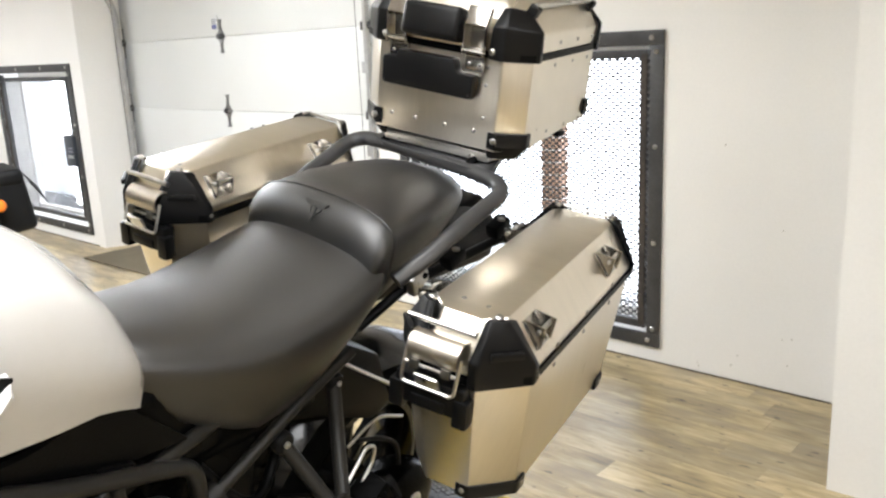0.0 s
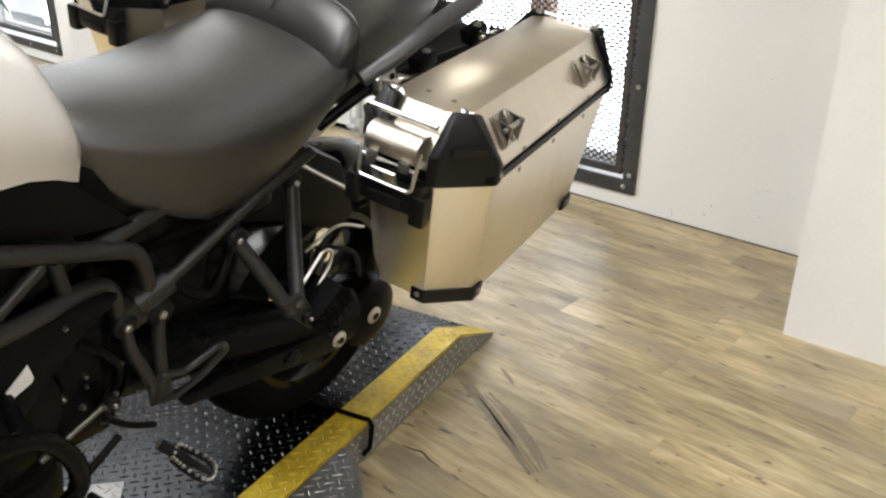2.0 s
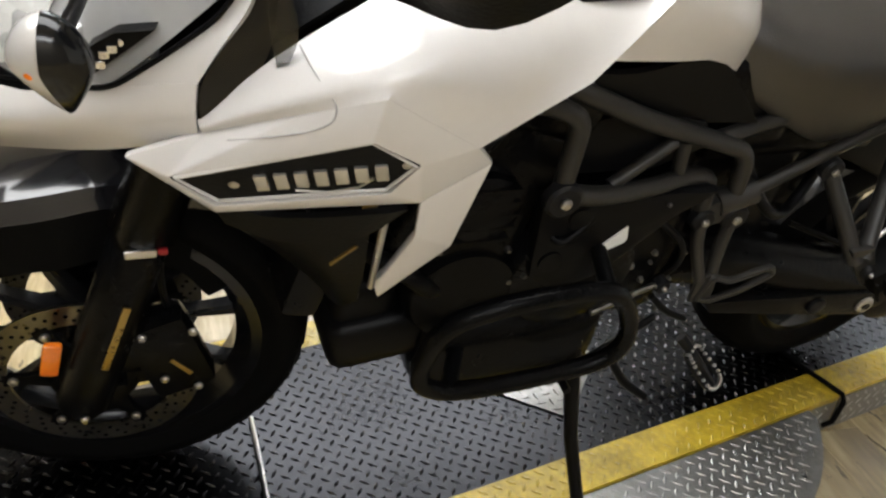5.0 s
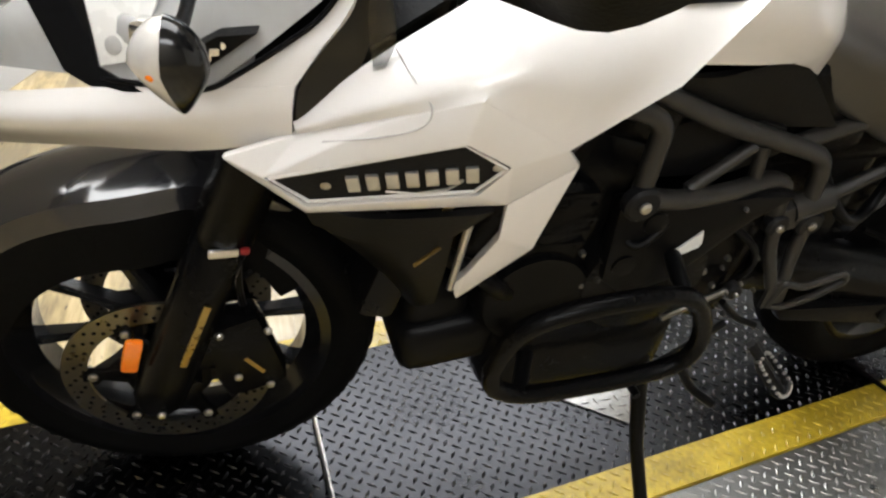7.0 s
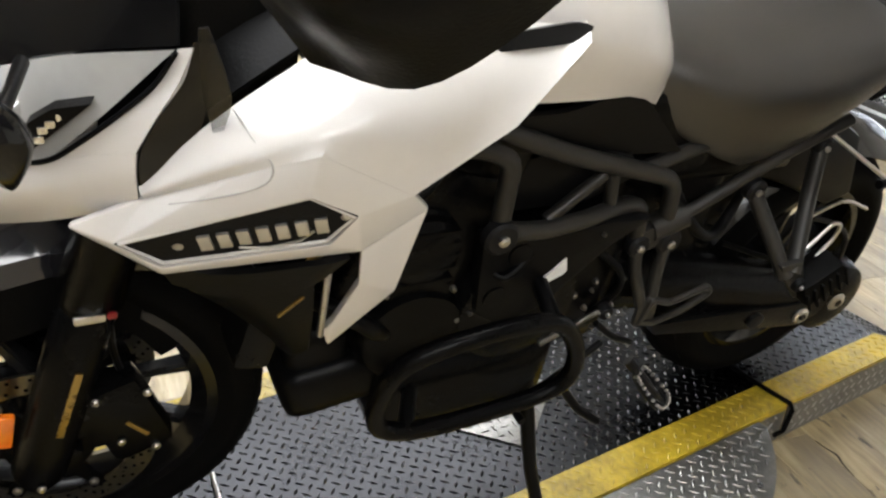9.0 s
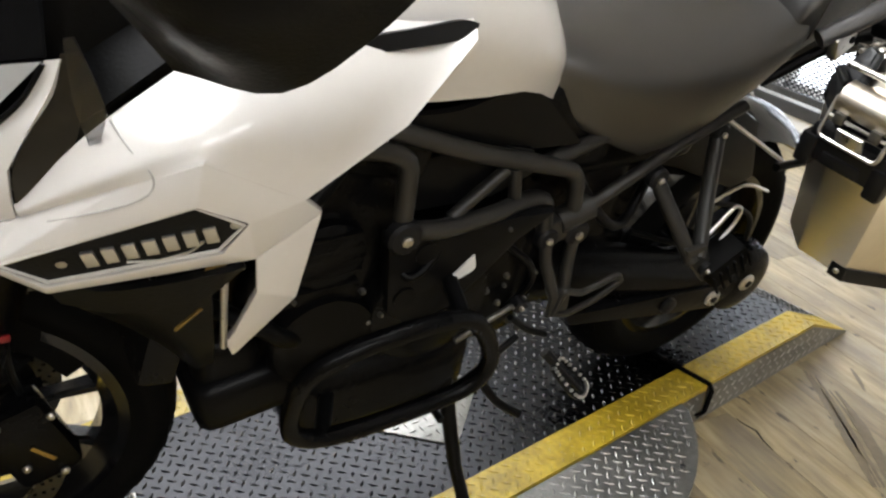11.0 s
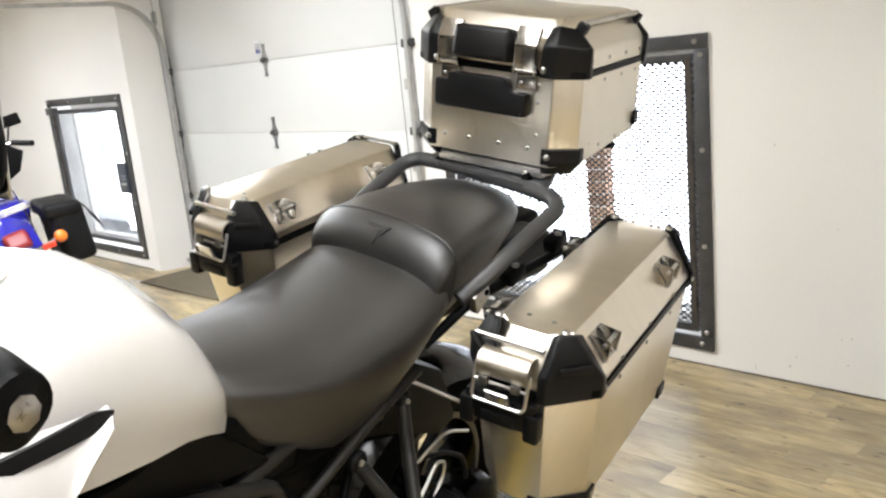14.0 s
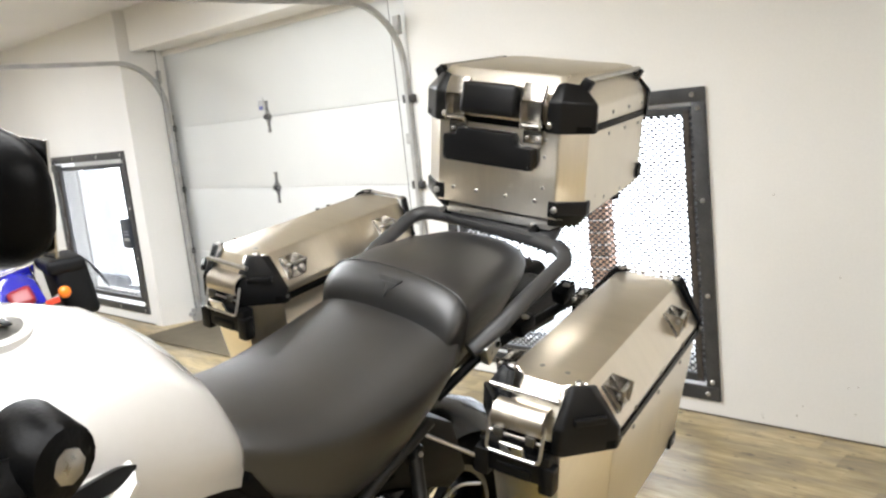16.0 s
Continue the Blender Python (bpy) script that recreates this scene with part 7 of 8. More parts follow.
    panel("wind_deflector", [both([(0.2555, -1.3602, 0.924), (0.254, -1.365, 0.955), (0.252, -1.372, 0.99), (0.250, -1.374, 1.05)], s), both([(0.2560, -1.3598, 0.924), (0.259, -1.354, 0.955), (0.260, -1.348, 0.99), (0.253, -1.366, 1.052)], s)], M_SMOKE, bike, 3, 4, 0.004 * s, "smoked clear wind deflector", both=False)
    c0 = V(s * 0.335, -1.542, 1.008)
    mq = Matrix.Translation(c0) @ pose(0, 0, 0, 0, 0, s * 80)
    for nm, sgn, mt, lab in (("indicator", 1, M_GLOSSBLACK, "black indicator with a pale lens"), ("indicator_lens", -1, M_PALELENS, "")):
        bm = bm_new()
        prof = [(0.0325 * math.sin(q * math.pi / 16) + 0.0004, 0.040 * math.cos(q * math.pi / 16) ** 1.1 - 0.004) for q in range(9)] if sgn > 0 else [(0.0318 * math.cos(q * math.pi / 16) + 0.0004, -0.0045 - 0.032 * math.sin(q * math.pi / 16)) for q in range(9)]
        add_lathe(bm, prof, (0, 0, 0), 32, closed=False)
        for v_ in bm.verts:
            t_ = max(0.0, -v_.co.z / 0.0325)
            u_ = max(0.0, v_.co.z / 0.0325)
            v_.co = mq @ Vector((v_.co.x * s * (0.80 - 0.42 * t_ ** 1.6 - 0.15 * u_ ** 2) + s * 0.010 * t_, v_.co.y * (0.74 - 0.36 * t_ ** 2), v_.co.z * (1.06 + 0.30 * t_)))
        if sgn > 0:
            ind = part(nm, bm, mt, bike, lab)
        else:
            part(nm, bm, mt, ind, "pale silvery lens")
    bm = bm_new()
    bmesh.ops.create_uvsphere(bm, u_segments=14, v_segments=8, radius=0.005)
    for v_ in bm.verts:
        v_.co = mq @ (v_.co + V(-s * 0.010, -0.0185, -0.002))
    part("indicator_bulb", bm, M_ORANGE, ind, "amber spot in the lens")
    bm = bm_new()
    add_tube(bm, [c0, V(s * 0.25, -1.525, 1.002), V(s * 0.18, -1.515, 0.992)], [0.008, 0.006, 0.007], 10)
    part("indicator_stalk", bm, M_PLASTIC, ind)
bm = bm_new()
add_sheet(bm, [[(-0.045, -1.73, 0.745), (0.0, -1.76, 0.735), (0.045, -1.73, 0.745)], [(-0.055, -1.80, 0.80), (0.0, -1.835, 0.80), (0.055, -1.80, 0.80)], [(-0.08, -1.72, 0.85), (0.0, -1.75, 0.87), (0.08, -1.72, 0.85)]], 4, 4, 0.006)
part("beak", bm, M_WHITE, bike, "white beak above the front wheel")
bm = bm_new()
add_box(bm, (0, -1.36, 0.98), (0.34, 0.22, 0.22), 0.04, 3)
add_box(bm, (0, -1.30, 1.08), (0.26, 0.14, 0.08), 0.03, 3, m=pose(0, 0, 0, 25))
part("cockpit", bm, M_PLASTIC, bike, "black cockpit and instrument housing")
panel("wing_lining", [[(0.225, -1.40, 0.93), (0.225, -1.30, 1.0), (0.205, -1.20, 1.05), (0.19, -1.12, 1.085)], [(0.12, -1.36, 1.02), (0.12, -1.28, 1.06), (0.12, -1.20, 1.085), (0.12, -1.14, 1.10)]], M_PLASTIC, bike, 3, 4, 0.006, "black lining between tank and cockpit")

# ---- handlebar, grips, guards, mirrors ----
BAR_END = V(0.506, -1.176, 1.250)
for s in (1, -1):
    bar("handlebar", both([(0.0, -1.30, 1.17), (0.08, -1.30, 1.175), (0.20, -1.275, 1.235), (0.30, -1.245, 1.247), (0.50, -1.18, 1.250)], s), 0.0125, M_PLASTIC, label="black tapered handlebar", rc=0.05)
    bm = bm_new()
    p0, p1 = V(s * 0.375, -1.218, 1.249), V(s * 0.485, -1.182, 1.250)
    path = [p0.lerp(p1, i / 24) for i in range(25)]
    add_tube(bm, path, [0.0165 + (0.0016 if i % 2 else 0.0) + (0.006 if i in (0,) else 0) for i in range(25)], 16)
    part("grip", bm, M_RUBBERMAT, bike, "ribbed black rubber grip")
    bm = bm_new()
    add_box(bm, (s * 0.33, -1.235, 1.248), (0.07, 0.05, 0.055), 0.012, 3, m=pose(0, 0, 0, 0, 0, s * -18))
    part("switch_block", bm, M_PLASTIC, bike)
    be = V(s * BAR_END.x, BAR_END.y, BAR_END.z)
    bm = bm_new()
    add_tube(bm, [be - V(s * 0.03, -0.01, 0), be + V(s * 0.02, 0.004, 0), be + V(s * 0.029, 0.007, 0), be + V(s * 0.031, 0.008, 0)], [0.025, 0.029, 0.025, 0.016], 22)
    bw = part("bar_end", bm, M_PLASTIC, bike)
    bm = bm_new()
    add_bolt(bm, be + V(s * 0.030, 0.008, 0), (s, 0.25, 0.1), 0.0125, 0.006)
    part("bar_end_bolt", bm, M_RIVET, bw, "bright bar end bolt")
    g = [[(0.527, -1.166, 1.264), (0.515, -1.25, 1.262), (0.45, -1.34, 1.252), (0.31, -1.37, 1.25)], [(0.536, -1.160, 1.250), (0.532, -1.245, 1.212), (0.472, -1.345, 1.165), (0.32, -1.39, 1.18)], [(0.527, -1.168, 1.236), (0.500, -1.208, 1.160), (0.445, -1.258, 1.088), (0.39, -1.32, 1.085)]]
    panel("hand_guard", [both(c, s) for c in g], M_PLASTIC, bike, 5, 4, 0.010 * s, "black plastic hand guard", both=False)
    bar("clutch_lever" if s > 0 else "brake_lever", both([(0.32, -1.26, 1.235), (0.35, -1.295, 1.230), (0.50, -1.255, 1.230)], s), 0.006, M_PLASTIC, rc=0.02)
    mc = V(s * 0.40, -1.165, 1.405)
    bm = bm_new()
    bmesh.ops.create_uvsphere(bm, u_segments=24, v_segments=14, radius=1.0)
    mm = Matrix.Translation(mc) @ pose(0, 0, 0, 0, 0, s * 18) @ Matrix.Diagonal((0.088, 0.028, 0.052, 1))
    for v_ in bm.verts:
        p = v_.co.copy()
        p.x, p.z = math.copysign(abs(p.x) ** 0.75, p.x), math.copysign(abs(p.z) ** 0.75, p.z)
        p.y = min(p.y, 0.45)
        v_.co = mm @ p
    mi = part("mirror", bm, M_PLASTIC, bike, "black mirror housing")
    bm = bm_new()
    add_box(bm, (0, 0, 0), (0.148, 0.003, 0.082), 0.001)
    m2 = Matrix.Translation(mc) @ pose(0, 0, 0, 0, 0, s * 18) @ Matrix.Translation((0, 0.016, 0))
    for v_ in bm.verts:
        v_.co = m2 @ v_.co
    part("mirror_glass", bm, M_CHROME, mi)
    bar("mirror_stalk", both([(0.32, -1.24, 1.265), (0.34, -1.22, 1.32), (0.37, -1.19, 1.355), (0.39, -1.175, 1.375)], s), 0.007, M_PLASTIC, mi, rc=0.02)
bar("clutch_cable", smooth_path([(0.31, -1.25, 1.24), (0.20, -1.38, 1.22), (0.12, -1.36, 1.10), (0.13, -1.25, 0.95)], 6), 0.005, M_PLASTIC)

# ---- on the deck: steel rod ----
bm = bm_new()
add_tube(bm, [(-0.984, 0.262, LIFT_Z + 0.008), (-0.875, 0.268, LIFT_Z + 0.009), (-0.76, 0.274, LIFT_Z + 0.008)], 0.005, 8)
rod = part("tie_rod", bm, M_STEEL)
tagged(rod, "thin steel rod lying on the lift deck", "rod")

# ---- hoses, wiring and fixings round the engine ----
for nm, pts, r_ in (("coolant_hose", [(0.16, -1.22, 0.80), (0.195, -1.16, 0.76), (0.185, -1.10, 0.80), (0.15, -1.04, 0.84)], 0.012), ("coolant_hose", [(0.13, -1.24, 0.62), (0.185, -1.17, 0.60), (0.18, -1.13, 0.56), (0.14, -1.08, 0.52)], 0.013),
                    ("wiring_loom", [(0.17, -0.98, 0.66), (0.20, -0.955, 0.64), (0.185, -0.90, 0.68), (0.16, -0.86, 0.72)], 0.006), ("wiring_loom", [(0.16, -0.76, 0.62), (0.175, -0.72, 0.585), (0.165, -0.70, 0.53), (0.15, -0.73, 0.47)], 0.006),
                    ("breather_hose", [(0.12, -0.62, 0.70), (0.15, -0.56, 0.62), (0.14, -0.50, 0.60), (0.11, -0.44, 0.66)], 0.009), ("brake_hose", [(0.13, -0.46, 0.56), (0.16, -0.36, 0.53), (0.155, -0.28, 0.50), (0.12, -0.22, 0.46)], 0.005),
                    ("gear_linkage", [(0.185, -0.74, 0.485), (0.19, -0.70, 0.45), (0.195, -0.66, 0.43)], 0.006)):
    bar(nm, smooth_path(pts, 5), r_, M_PLASTIC, n=10)
rb = random.Random(4)
for x, y, z in ((0.172, -1.12, 0.62), (0.17, -1.19, 0.70), (0.20, -1.0, 0.585), (0.198, -0.80, 0.69), (0.165, -0.755, 0.545), (0.17, -0.735, 0.465), (0.175, -0.715, 0.515), (0.168, -0.70, 0.56), (0.16, -0.665, 0.48)):
    bm = bm_new()
    add_bolt(bm, (x, y, z), (1, rb.uniform(-0.2, 0.2), rb.uniform(-0.1, 0.3)), rb.uniform(0.003, 0.0045), 0.007)
    part("fixing_bolt", bm, M_DARKSTEEL, bike)
for i in range(5):
    bm = bm_new()
    a = radians(-40 + 20 * i)
    add_box(bm, (0.190, -1.085 + 0.0 * i, 0.66 + 0.02 * i), (0.030, 0.10 - 0.006 * abs(i - 2), 0.006), 0.002)
    part("cover_rib", bm, M_ENGINE, bike)

# ---- a blue cruiser parked beyond, by the far window; own x to its left, own y to its rear ----
def cruiser():
    t = thing("motorcycle", pose(-4.80, 2.058, 0.0, 0, 14, -101), "blue and chrome cruiser motorcycle with saddlebags, parked", "motorcycle")
    for nm, y, R, w in (("rear_wheel", 0.0, 0.32, 0.16), ("front_wheel", -1.62, 0.32, 0.12)):
        bm = bm_new()
        add_lathe(bm, [(R - 0.09, -0.3 * w), (R - 0.03, -0.5 * w), (R, -0.25 * w), (R, 0.25 * w), (R - 0.03, 0.5 * w), (R - 0.09, 0.3 * w)], V(0, y, R), 40)
        wh = part(nm, bm, M_RUBBER, t)
        bm = bm_new()
        add_lathe(bm, [(R - 0.12, -0.25 * w), (R - 0.088, -0.3 * w), (R - 0.088, 0.3 * w), (R - 0.12, 0.25 * w)], V(0, y, R), 40)
        part("rim", bm, M_CHROME, wh)
        for i in range(10):
            a = 2 * math.pi * i / 10
            bm = bm_new()
            add_tube(bm, [V(0, y, R), V(0, y + (R - 0.1) * math.cos(a), R + (R - 0.1) * math.sin(a))], 0.008, 6)
            part("spoke", bm, M_CHROME, wh)
        bm = bm_new()
        rows, FR = [], (0.49 if y == 0.0 else R + 0.055)
        for i in range(12):
            a = radians(-15 + i * 15) if y == 0.0 else radians(30 + i * 11)
            rows.append([V((w * 0.72) * k, y + (FR - 0.05 * k * k) * math.cos(a), R + (FR - 0.05 * k * k) * math.sin(a)) for k in (-1, -0.6, -0.2, 0.2, 0.6, 1)])
        add_sheet(bm, list(zip(*rows)), 1, 1, 0.005)
        part("fender", bm, M_BLUE, t, "glossy blue fender")
    bm = bm_new()
    add_loft(bm, [half_ring(*q) for q in ((-1.12, 0.86, 0.07, 0.74), (-1.0, 0.93, 0.14, 0.72), (-0.85, 0.92, 0.15, 0.72), (-0.68, 0.83, 0.08, 0.72))])
    part("fuel_tank", bm, M_BLUE, t, "glossy blue tank", 70)
    bm = bm_new()
    add_loft(bm, [half_ring(*q) for q in ((-0.70, 0.76, 0.10, 0.62), (-0.50, 0.73, 0.18, 0.60), (-0.33, 0.77, 0.18, 0.62), (-0.30, 0.79, 0.16, 0.62), (-0.27, 0.80, 0.12, 0.64))])
    part("seat", bm, M_LEATHER, t, "black low seat", 70)
    bm = bm_new()
    add_loft(bm, [half_ring(*q) for q in ((-0.30, 0.78, 0.13, 0.64), (-0.26, 0.84, 0.175, 0.64), (-0.12, 0.865, 0.19, 0.66), (0.02, 0.86, 0.17, 0.68), (0.10, 0.83, 0.11, 0.70))])
    part("rear_cowl", bm, M_BLUE, t, "glossy blue cowl over the rear fender", 70)
    bm = bm_new()
    add_tube(bm, round_corners([(-0.14, 0.0, 0.62), (-0.13, 0.10, 0.84), (-0.10, 0.16, 1.085), (0.10, 0.16, 1.085), (0.13, 0.10, 0.84), (0.14, 0.0, 0.62)], 0.08), 0.006, 10)
    sb = part("sissy_bar", bm, M_CHROME, t, "chrome backrest bar")
    bm = bm_new()
    add_box(bm, (0, 0.115, 0.985), (0.18, 0.045, 0.17), 0.03, 3, m=pose(0, 0, 0, -14))
    part("backrest_pad", bm, M_LEATHER, t)
    bm = bm_new()
    for y in (0.16, 0.27, 0.36):
        add_tube(bm, [(-0.14, y, 0.835), (0.14, y, 0.835)], 0.006, 8)
    for x in (-0.13, 0.13):
        add_tube(bm, [(x, 0.12, 0.835), (x, 0.38, 0.835)], 0.006, 8)
    part("luggage_rack", bm, M_TIE, t, "chrome luggage rack")
    bm = bm_new()
    add_box(bm, (0, 0.395, 0.685), (0.13, 0.06, 0.115), 0.035, 3, m=pose(0, 0, 0, 35))
    tl = part("tail_light", bm, M_RED, t, "red tail light")
    bm = bm_new()
    add_box(bm, (0, 0.378, 0.675), (0.145, 0.04, 0.13), 0.035, 3, m=pose(0, 0, 0, 35))
    part("light_housing", bm, M_BLUE, tl)
    bm = bm_new()
    add_box(bm, (0, 0.46, 0.50), (0.17, 0.006, 0.10), 0.002)
    part("number_plate", bm, M_GARAGE, t)
    bm = bm_new()
    add_box(bm, (-0.135, 0.395, 0.60), (0.075, 0.02, 0.035), 0.008)
    part("reflector", bm, mat("red_reflector", (0.75, 0.06, 0.03), 0.25, coat=0.5, bump=0.0), t, "bright red reflector")
    for s in (1, -1):
        bm = bm_new()
        bmesh.ops.create_uvsphere(bm, u_segments=16, v_segments=10, radius=0.036)
        for v_ in bm.verts:
            v_.co = Vector((v_.co.x, v_.co.y * 0.8, v_.co.z)) + V(s * 0.21, 0.40, 0.625)
        part("indicator", bm, M_ORANGE, t, "orange rear indicator")
        bm = bm_new()
        add_tube(bm, [(0, 0.38, 0.59), (s * 0.20, 0.39, 0.62)], 0.010, 8)
        part("indicator_stem", bm, M_CHROME, t)
        bm = bm_new()
        add_box(bm, (s * 0.285, 0.12, 0.60), (0.19, 0.46, 0.34), 0.05, 3, m=pose(0, 0, 0, 0, s * 6, 0))
        bag = part("saddlebag", bm, M_LEATHER, t, "black leather saddlebag with fringes")
        bm = bm_new()
        add_box(bm, (s * 0.285, 0.12, 0.745), (0.21, 0.48, 0.09), 0.035, 3, m=pose(0, 0, 0, 0, s * 12, 0))
        part("bag_lid", bm, M_LEATHER, bag)
        for k in range(5):
            bm = bm_new()
            add_tube(bm, smooth_path([(s * (0.37 + 0.004 * k), 0.30 - 0.02 * k, 0.76), (s * (0.40 + 0.01 * k), 0.34 - 0.02 * k, 0.72 - 0.02 * k), (s * (0.41 + 0.01 * k), 0.34, 0.66 - 0.03 * k)], 3), 0.004, 5)
            part("fringe", bm, M_LEATHER, bag)
        bm = bm_new()
        add_tube(bm, [(s * 0.22, -0.60, 0.26), (s * 0.24, 0.10, 0.26), (s * 0.24, 0.50, 0.28)], [0.035, 0.042, 0.045], 14)
        part("exhaust", bm, M_CHROME, t, "chrome exhaust pipe")
        bm = bm_new()
        add_tube(bm, round_corners([(s * 0.03, -1.22, 0.92), (s * 0.18, -1.20, 1.08), (s * 0.36, -1.05, 1.08), (s * 0.44, -0.92, 1.05)], 0.06), 0.0125, 10)
        part("handlebar", bm, M_CHROME, t, "chrome swept handlebar")
        bm = bm_new()
        add_tube(bm, [V(s * 0.36, -1.05, 1.08).lerp(V(s * 0.455, -0.90, 1.045), i / 9) for i in range(10)], [0.018, 0.021] * 5, 12)
        part("grip", bm, M_LEATHER, t)
        bm = bm_new()
        add_tube(bm, [(s * 0.34, -1.10, 1.09), (s * 0.40, -1.14, 1.20)], 0.006, 8)
        add_box(bm, (s * 0.42, -1.14, 1.22), (0.13, 0.03, 0.08), 0.02, 3)
        part("mirror", bm, M_LEATHER, t)
        bm = bm_new()
        add_tube(bm, [(s * 0.10, -1.62, 0.32), (s * 0.09, -1.22, 0.98)], 0.025, 12)
        part("fork_leg", bm, M_CHROME, t)
    bm = bm_new()
    add_sheet(bm, [[(-0.24, -1.20, 1.10), (-0.12, -1.26, 1.11), (0, -1.28, 1.11), (0.12, -1.26, 1.11), (0.24, -1.20, 1.10)], [(-0.19, -1.16, 1.20), (-0.1, -1.21, 1.22), (0, -1.23, 1.225), (0.1, -1.21, 1.22), (0.19, -1.16, 1.20)]], 3, 4, 0.004)
    part("windshield", bm, M_AMBERSMOKE, t, "amber tinted clear windshield")
    bm = bm_new()
    add_loft(bm, [[(x * k, -1.20 + dy + 0.18 * abs(x), z) for x, z in ((-0.40, 1.0), (-0.30, 1.10), (-0.12, 1.13), (0.12, 1.13), (0.30, 1.10), (0.40, 1.0), (0.33, 0.88), (0.14, 0.80), (-0.14, 0.80), (-0.33, 0.88))] for k, dy in ((1.0, 0.06), (1.03, 0.0), (0.72, -0.14))])
    bevel_all(bm, 0.012)
    part("fairing", bm, M_LEATHER, t, "black batwing handlebar fairing", 50)
    bm = bm_new()
    add_box(bm, (0, -0.72, 0.42), (0.30, 0.46, 0.40), 0.06, 3)
    part("engine", bm, M_CHROME, t, "chrome engine")


cruiser()

def storage_box():
    t = thing("storage_box", pose(-7.0, 2.02, 0, 0, 0, 72), "tall narrow dark blue plastic storage box on the floor", "storage box")
    bm = bm_new()
    add_loft(bm, [[(x * k, y * k, z) for x, y in ((-0.075, -0.15), (0.075, -0.15), (0.075, 0.15), (-0.075, 0.15))] for z, k in ((0.0, 0.92), (0.02, 0.94), (0.66, 1.0))])
    bevel_all(bm, 0.012)
    part("body", bm, M_BLUEBOX, t)
    bm = bm_new()
    add_box(bm, (0, 0, 0.675), (0.165, 0.315, 0.035), 0.010)
    part("lid", bm, M_BLUEBOX, t)


def dark_bike():
    t = thing("motorcycle", pose(-7.72, 1.93, 0.0, 0, 6, 125), "dark motorcycle with orange bodywork, parked behind the cruiser", "motorcycle")
    R = 0.31
    for y in (0.0, 1.38):
        bm = bm_new()
        add_lathe(bm, [(R - 0.09, -0.035), (R - 0.03, -0.06), (R, -0.03), (R, 0.03), (R - 0.03, 0.06), (R - 0.09, 0.035)], V(0, y, R), 40)
        wh = part("wheel", bm, M_RUBBER, t, "black tyre")
        bm = bm_new()
        add_lathe(bm, [(R - 0.12, -0.03), (R - 0.088, -0.036), (R - 0.088, 0.036), (R - 0.12, 0.03)], V(0, y, R), 40)
        rim = part("rim", bm, M_TIE, wh)
        bm = bm_new()
        add_lathe(bm, [(0.01, -0.05), (0.05, -0.04), (0.05, 0.04), (0.01, 0.05)], V(0, y, R), 20)
        part("hub", bm, M_TIE, rim)
        for i in range(6):
            a = math.pi * i / 3
            bm = bm_new()
            add_tube(bm, [V(0, y, R), V(0, y + (R - 0.1) * math.cos(a), R + (R - 0.1) * math.sin(a))], 0.012, 6)
            part("spoke", bm, M_GREYDK, rim)
    for s in (1, -1):
        bm = bm_new()
        add_tube(bm, [(s * 0.09, 0.0, R), (s * 0.08, 0.26, 0.92)], 0.024, 12)
        part("fork_leg", bm, M_TIE, t)
        bm = bm_new()
        add_tube(bm, round_corners([(s * 0.02, 0.27, 0.92), (s * 0.20, 0.29, 1.0), (s * 0.38, 0.38, 0.98)], 0.05), 0.012, 10)
        hb = part("handlebar", bm, M_TIE, t, "chrome handlebar")
        bm = bm_new()
        add_tube(bm, [(s * 0.29, 0.335, 0.99), (s * 0.40, 0.39, 0.978)], 0.018, 12)
        part("grip", bm, M_RUBBERMAT, hb)
    bm = bm_new()
    add_loft(bm, [half_ring(*q) for q in ((0.25, 0.80, 0.06, 0.66), (0.36, 0.90, 0.14, 0.64), (0.55, 0.88, 0.15, 0.64), (0.72, 0.78, 0.08, 0.64))])
    part("fuel_tank", bm, M_ORANGE, t, "orange tank", 70)
    bm = bm_new()
    add_loft(bm, [half_ring(*q) for q in ((0.68, 0.76, 0.08, 0.66), (0.90, 0.76, 0.14, 0.66), (1.25, 0.82, 0.12, 0.70), (1.5, 0.84, 0.07, 0.76))])
    part("seat", bm, M_LEATHER, t, "black seat", 70)
    bm = bm_new()
    add_box(bm, (0, 0.55, 0.42), (0.28, 0.48, 0.40), 0.06, 3)
    part("engine", bm, M_ENGINE, t)
    bm = bm_new()
    add_tube(bm, [(0.07, 0.62, 0.36), (0.06, 1.38, R)], 0.03, 10)
    add_tube(bm, [(-0.07, 0.62, 0.36), (-0.06, 1.38, R)], 0.03, 10)
    part("swing_arm", bm, M_ENGINE, t)


storage_box()
dark_bike()

# ---- floor planks, last: each board its own piece near the lift, the rest joined ----
PW, PL = 0.125, 0.92


def board(bm, x0, x1, y0, y1):
    g, ch = 0.0002, 0.0004
    lo = [(x0 + g, y0 + g), (x1 - g, y0 + g), (x1 - g, y1 - g), (x0 + g, y1 - g)]
    hi = [(x0 + g + ch, y0 + g + ch), (x1 - g - ch, y0 + g + ch), (x1 - g - ch, y1 - g - ch), (x0 + g + ch, y1 - g - ch)]
    return add_loft(bm, [[(x, y, -0.004) for x, y in lo], [(x, y, -0.001) for x, y in lo], [(x, y, 0.0) for x, y in hi]])


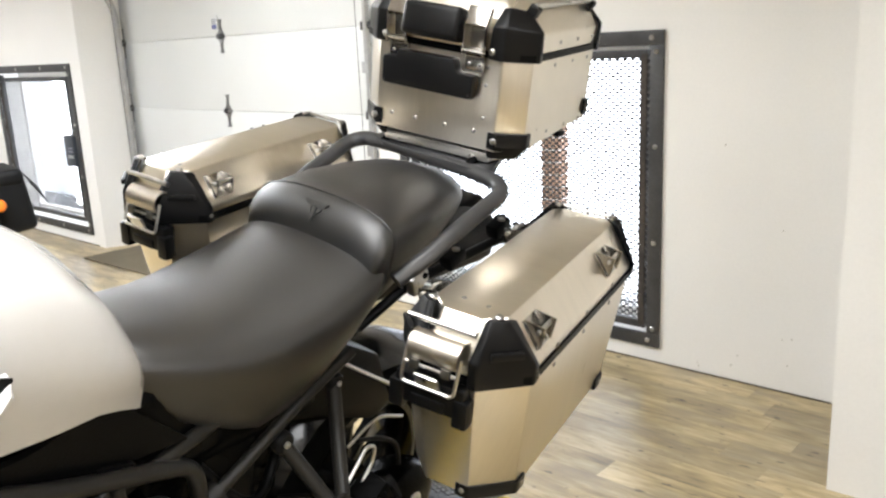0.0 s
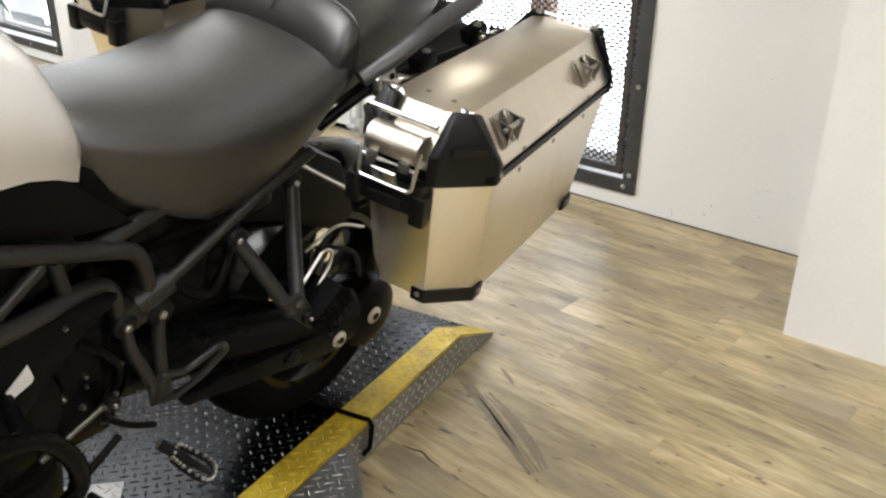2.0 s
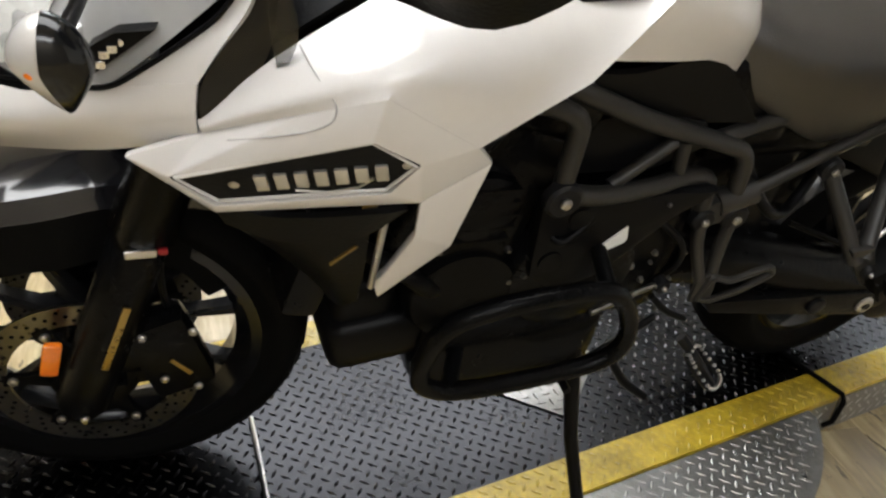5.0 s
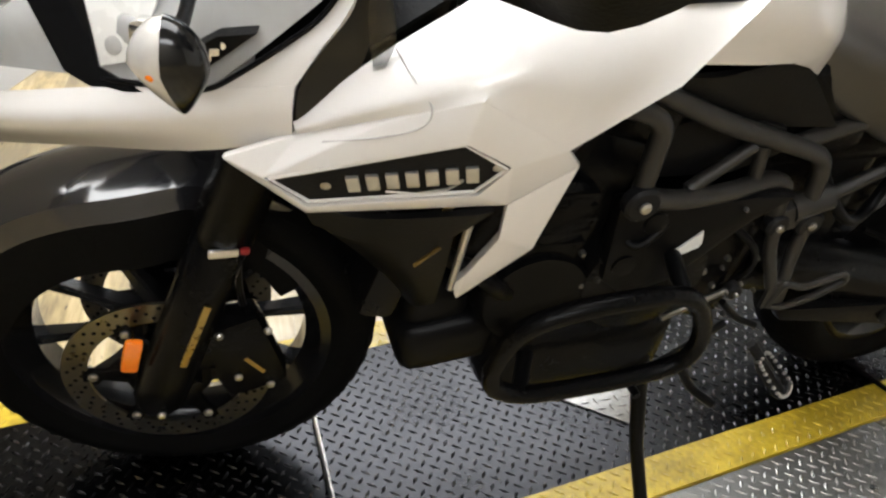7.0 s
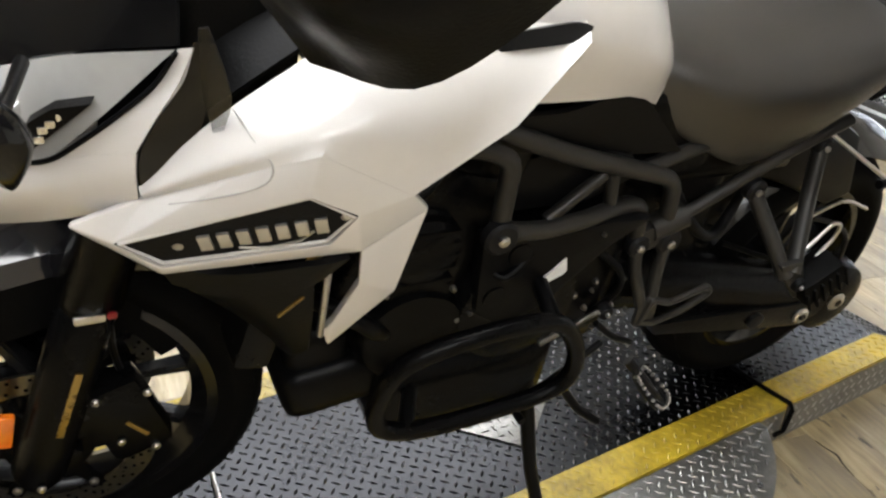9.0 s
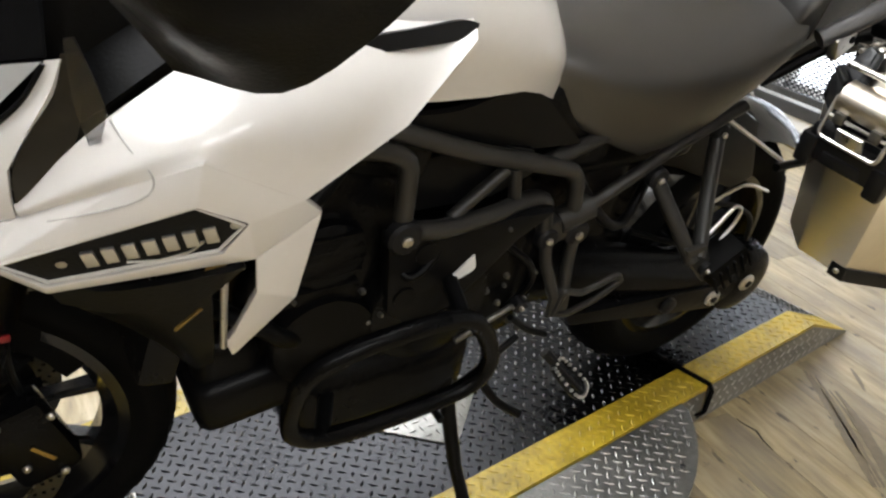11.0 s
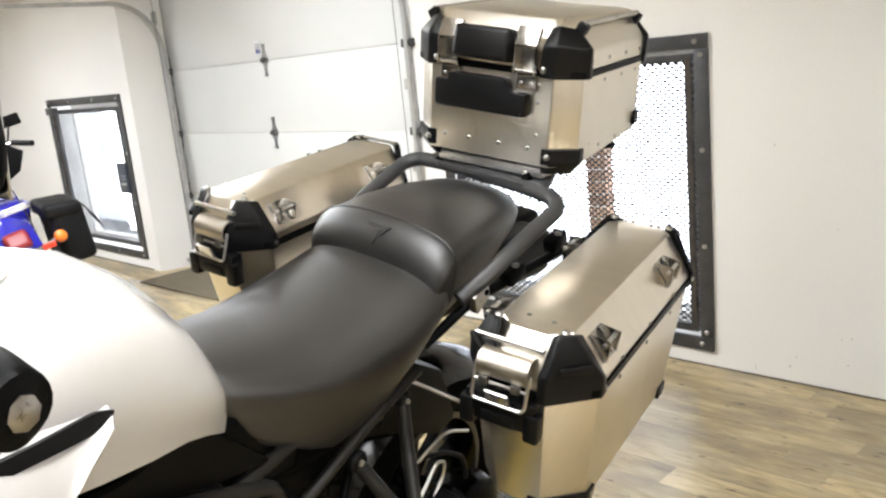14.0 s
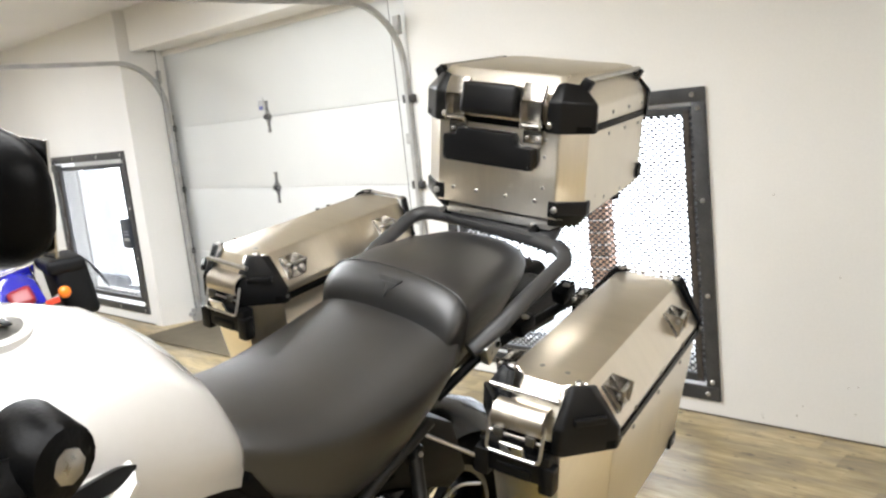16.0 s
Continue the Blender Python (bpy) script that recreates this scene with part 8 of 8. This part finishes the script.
plank_bm = board(bm_new(), -PL / 2, PL / 2, -PW / 2, PW / 2)
plank_mesh = mesh_of("plank", plank_bm, M_PLANK)
rest = bm_new()
rng = random.Random(5)
rows = int((NORTH - SOUTH) / PW)
for j in range(rows):
    y = NORTH - (j + 0.5) * PW
    x = WEST + rng.uniform(-PL, 0)
    while x < EAST + PL:
        if -3.2 < x < 1.6 and y > -0.6:
            ob = new("plank", plank_mesh)
            ob.parent = floor
            ob.location = (x, y, 0)
        elif x + PL / 2 > WEST + 0.02 and x - PL / 2 < EAST - 0.02:
            board(rest, max(x - PL / 2, WEST), min(x + PL / 2, EAST), y - PW / 2, y + PW / 2)
        x += PL
tagged(part("planks", rest, M_PLANK, floor), kind="stuff")


# ---- marks on the floor ----
M_MARK = mat("rubber_scuff", (0.23, 0.19, 0.125), 0.5, dark=0.75, scale=14, fine=60, bump=0.0)
M_CRACK = mat("torn_vinyl_edge", (0.025, 0.02, 0.015), 0.8, bump=0.0)


def floor_mark(name, pts, width, material, label):
    path = smooth_path([(x, y, 0.0) for x, y in pts], 8)
    bm = bm_new()
    rows_ = []
    for i, p in enumerate(path):
        d = (path[min(i + 1, len(path) - 1)] - path[max(i - 1, 0)]).normalized()
        q = Vector((-d.y, d.x, 0)) * width * (0.35 + 0.65 * math.sin(math.pi * (i + 0.5) / len(path))) * (0.8 + 0.4 * rng.random())
        rows_.append([p + q, p - q])
    add_loft(bm, [[a + V(0, 0, 0.0004), b + V(0, 0, 0.0004), b + V(0, 0, 0.0011), a + V(0, 0, 0.0011)] for a, b in rows_])
    ob = part(name, bm, material)
    tagged(ob, label, "floor mark", kind="structure")


floor_mark("tyre_mark", ((-0.913, 1.961), (-0.786, 1.906), (-0.656, 1.836), (-0.523, 1.762)), 0.0120, M_MARK, "dark curved tyre scuff across the planks")
floor_mark("tyre_mark", ((-0.885, 1.972), (-0.762, 1.915), (-0.636, 1.848), (-0.512, 1.782)), 0.0060, M_MARK, "dark curved tyre scuff across the planks")
floor_mark("tyre_mark", ((-0.816, 1.969), (-0.704, 1.924), (-0.600, 1.869), (-0.504, 1.806)), 0.0100, M_MARK, "dark curved tyre scuff across the planks")
floor_mark("tyre_mark", ((-0.900, 1.966), (-0.774, 1.910), (-0.646, 1.842), (-0.517, 1.772)), 0.0040, M_MARK, "dark curved tyre scuff across the planks")
floor_mark("tyre_mark", ((-0.825, 1.957), (-0.712, 1.912), (-0.606, 1.857), (-0.509, 1.795)), 0.0050, M_MARK, "dark curved tyre scuff across the planks")
floor_mark("tyre_mark", ((-0.873, 2.094), (-0.83, 2.072), (-0.785, 2.044)), 0.0060, M_MARK, "short dark scuff on the planks")
floor_mark("torn_edge", ((-0.826, 1.637), (-0.80, 1.640), (-0.77, 1.649), (-0.74, 1.640), (-0.702, 1.636)), 0.003, M_CRACK, "torn edge in the vinyl floor")
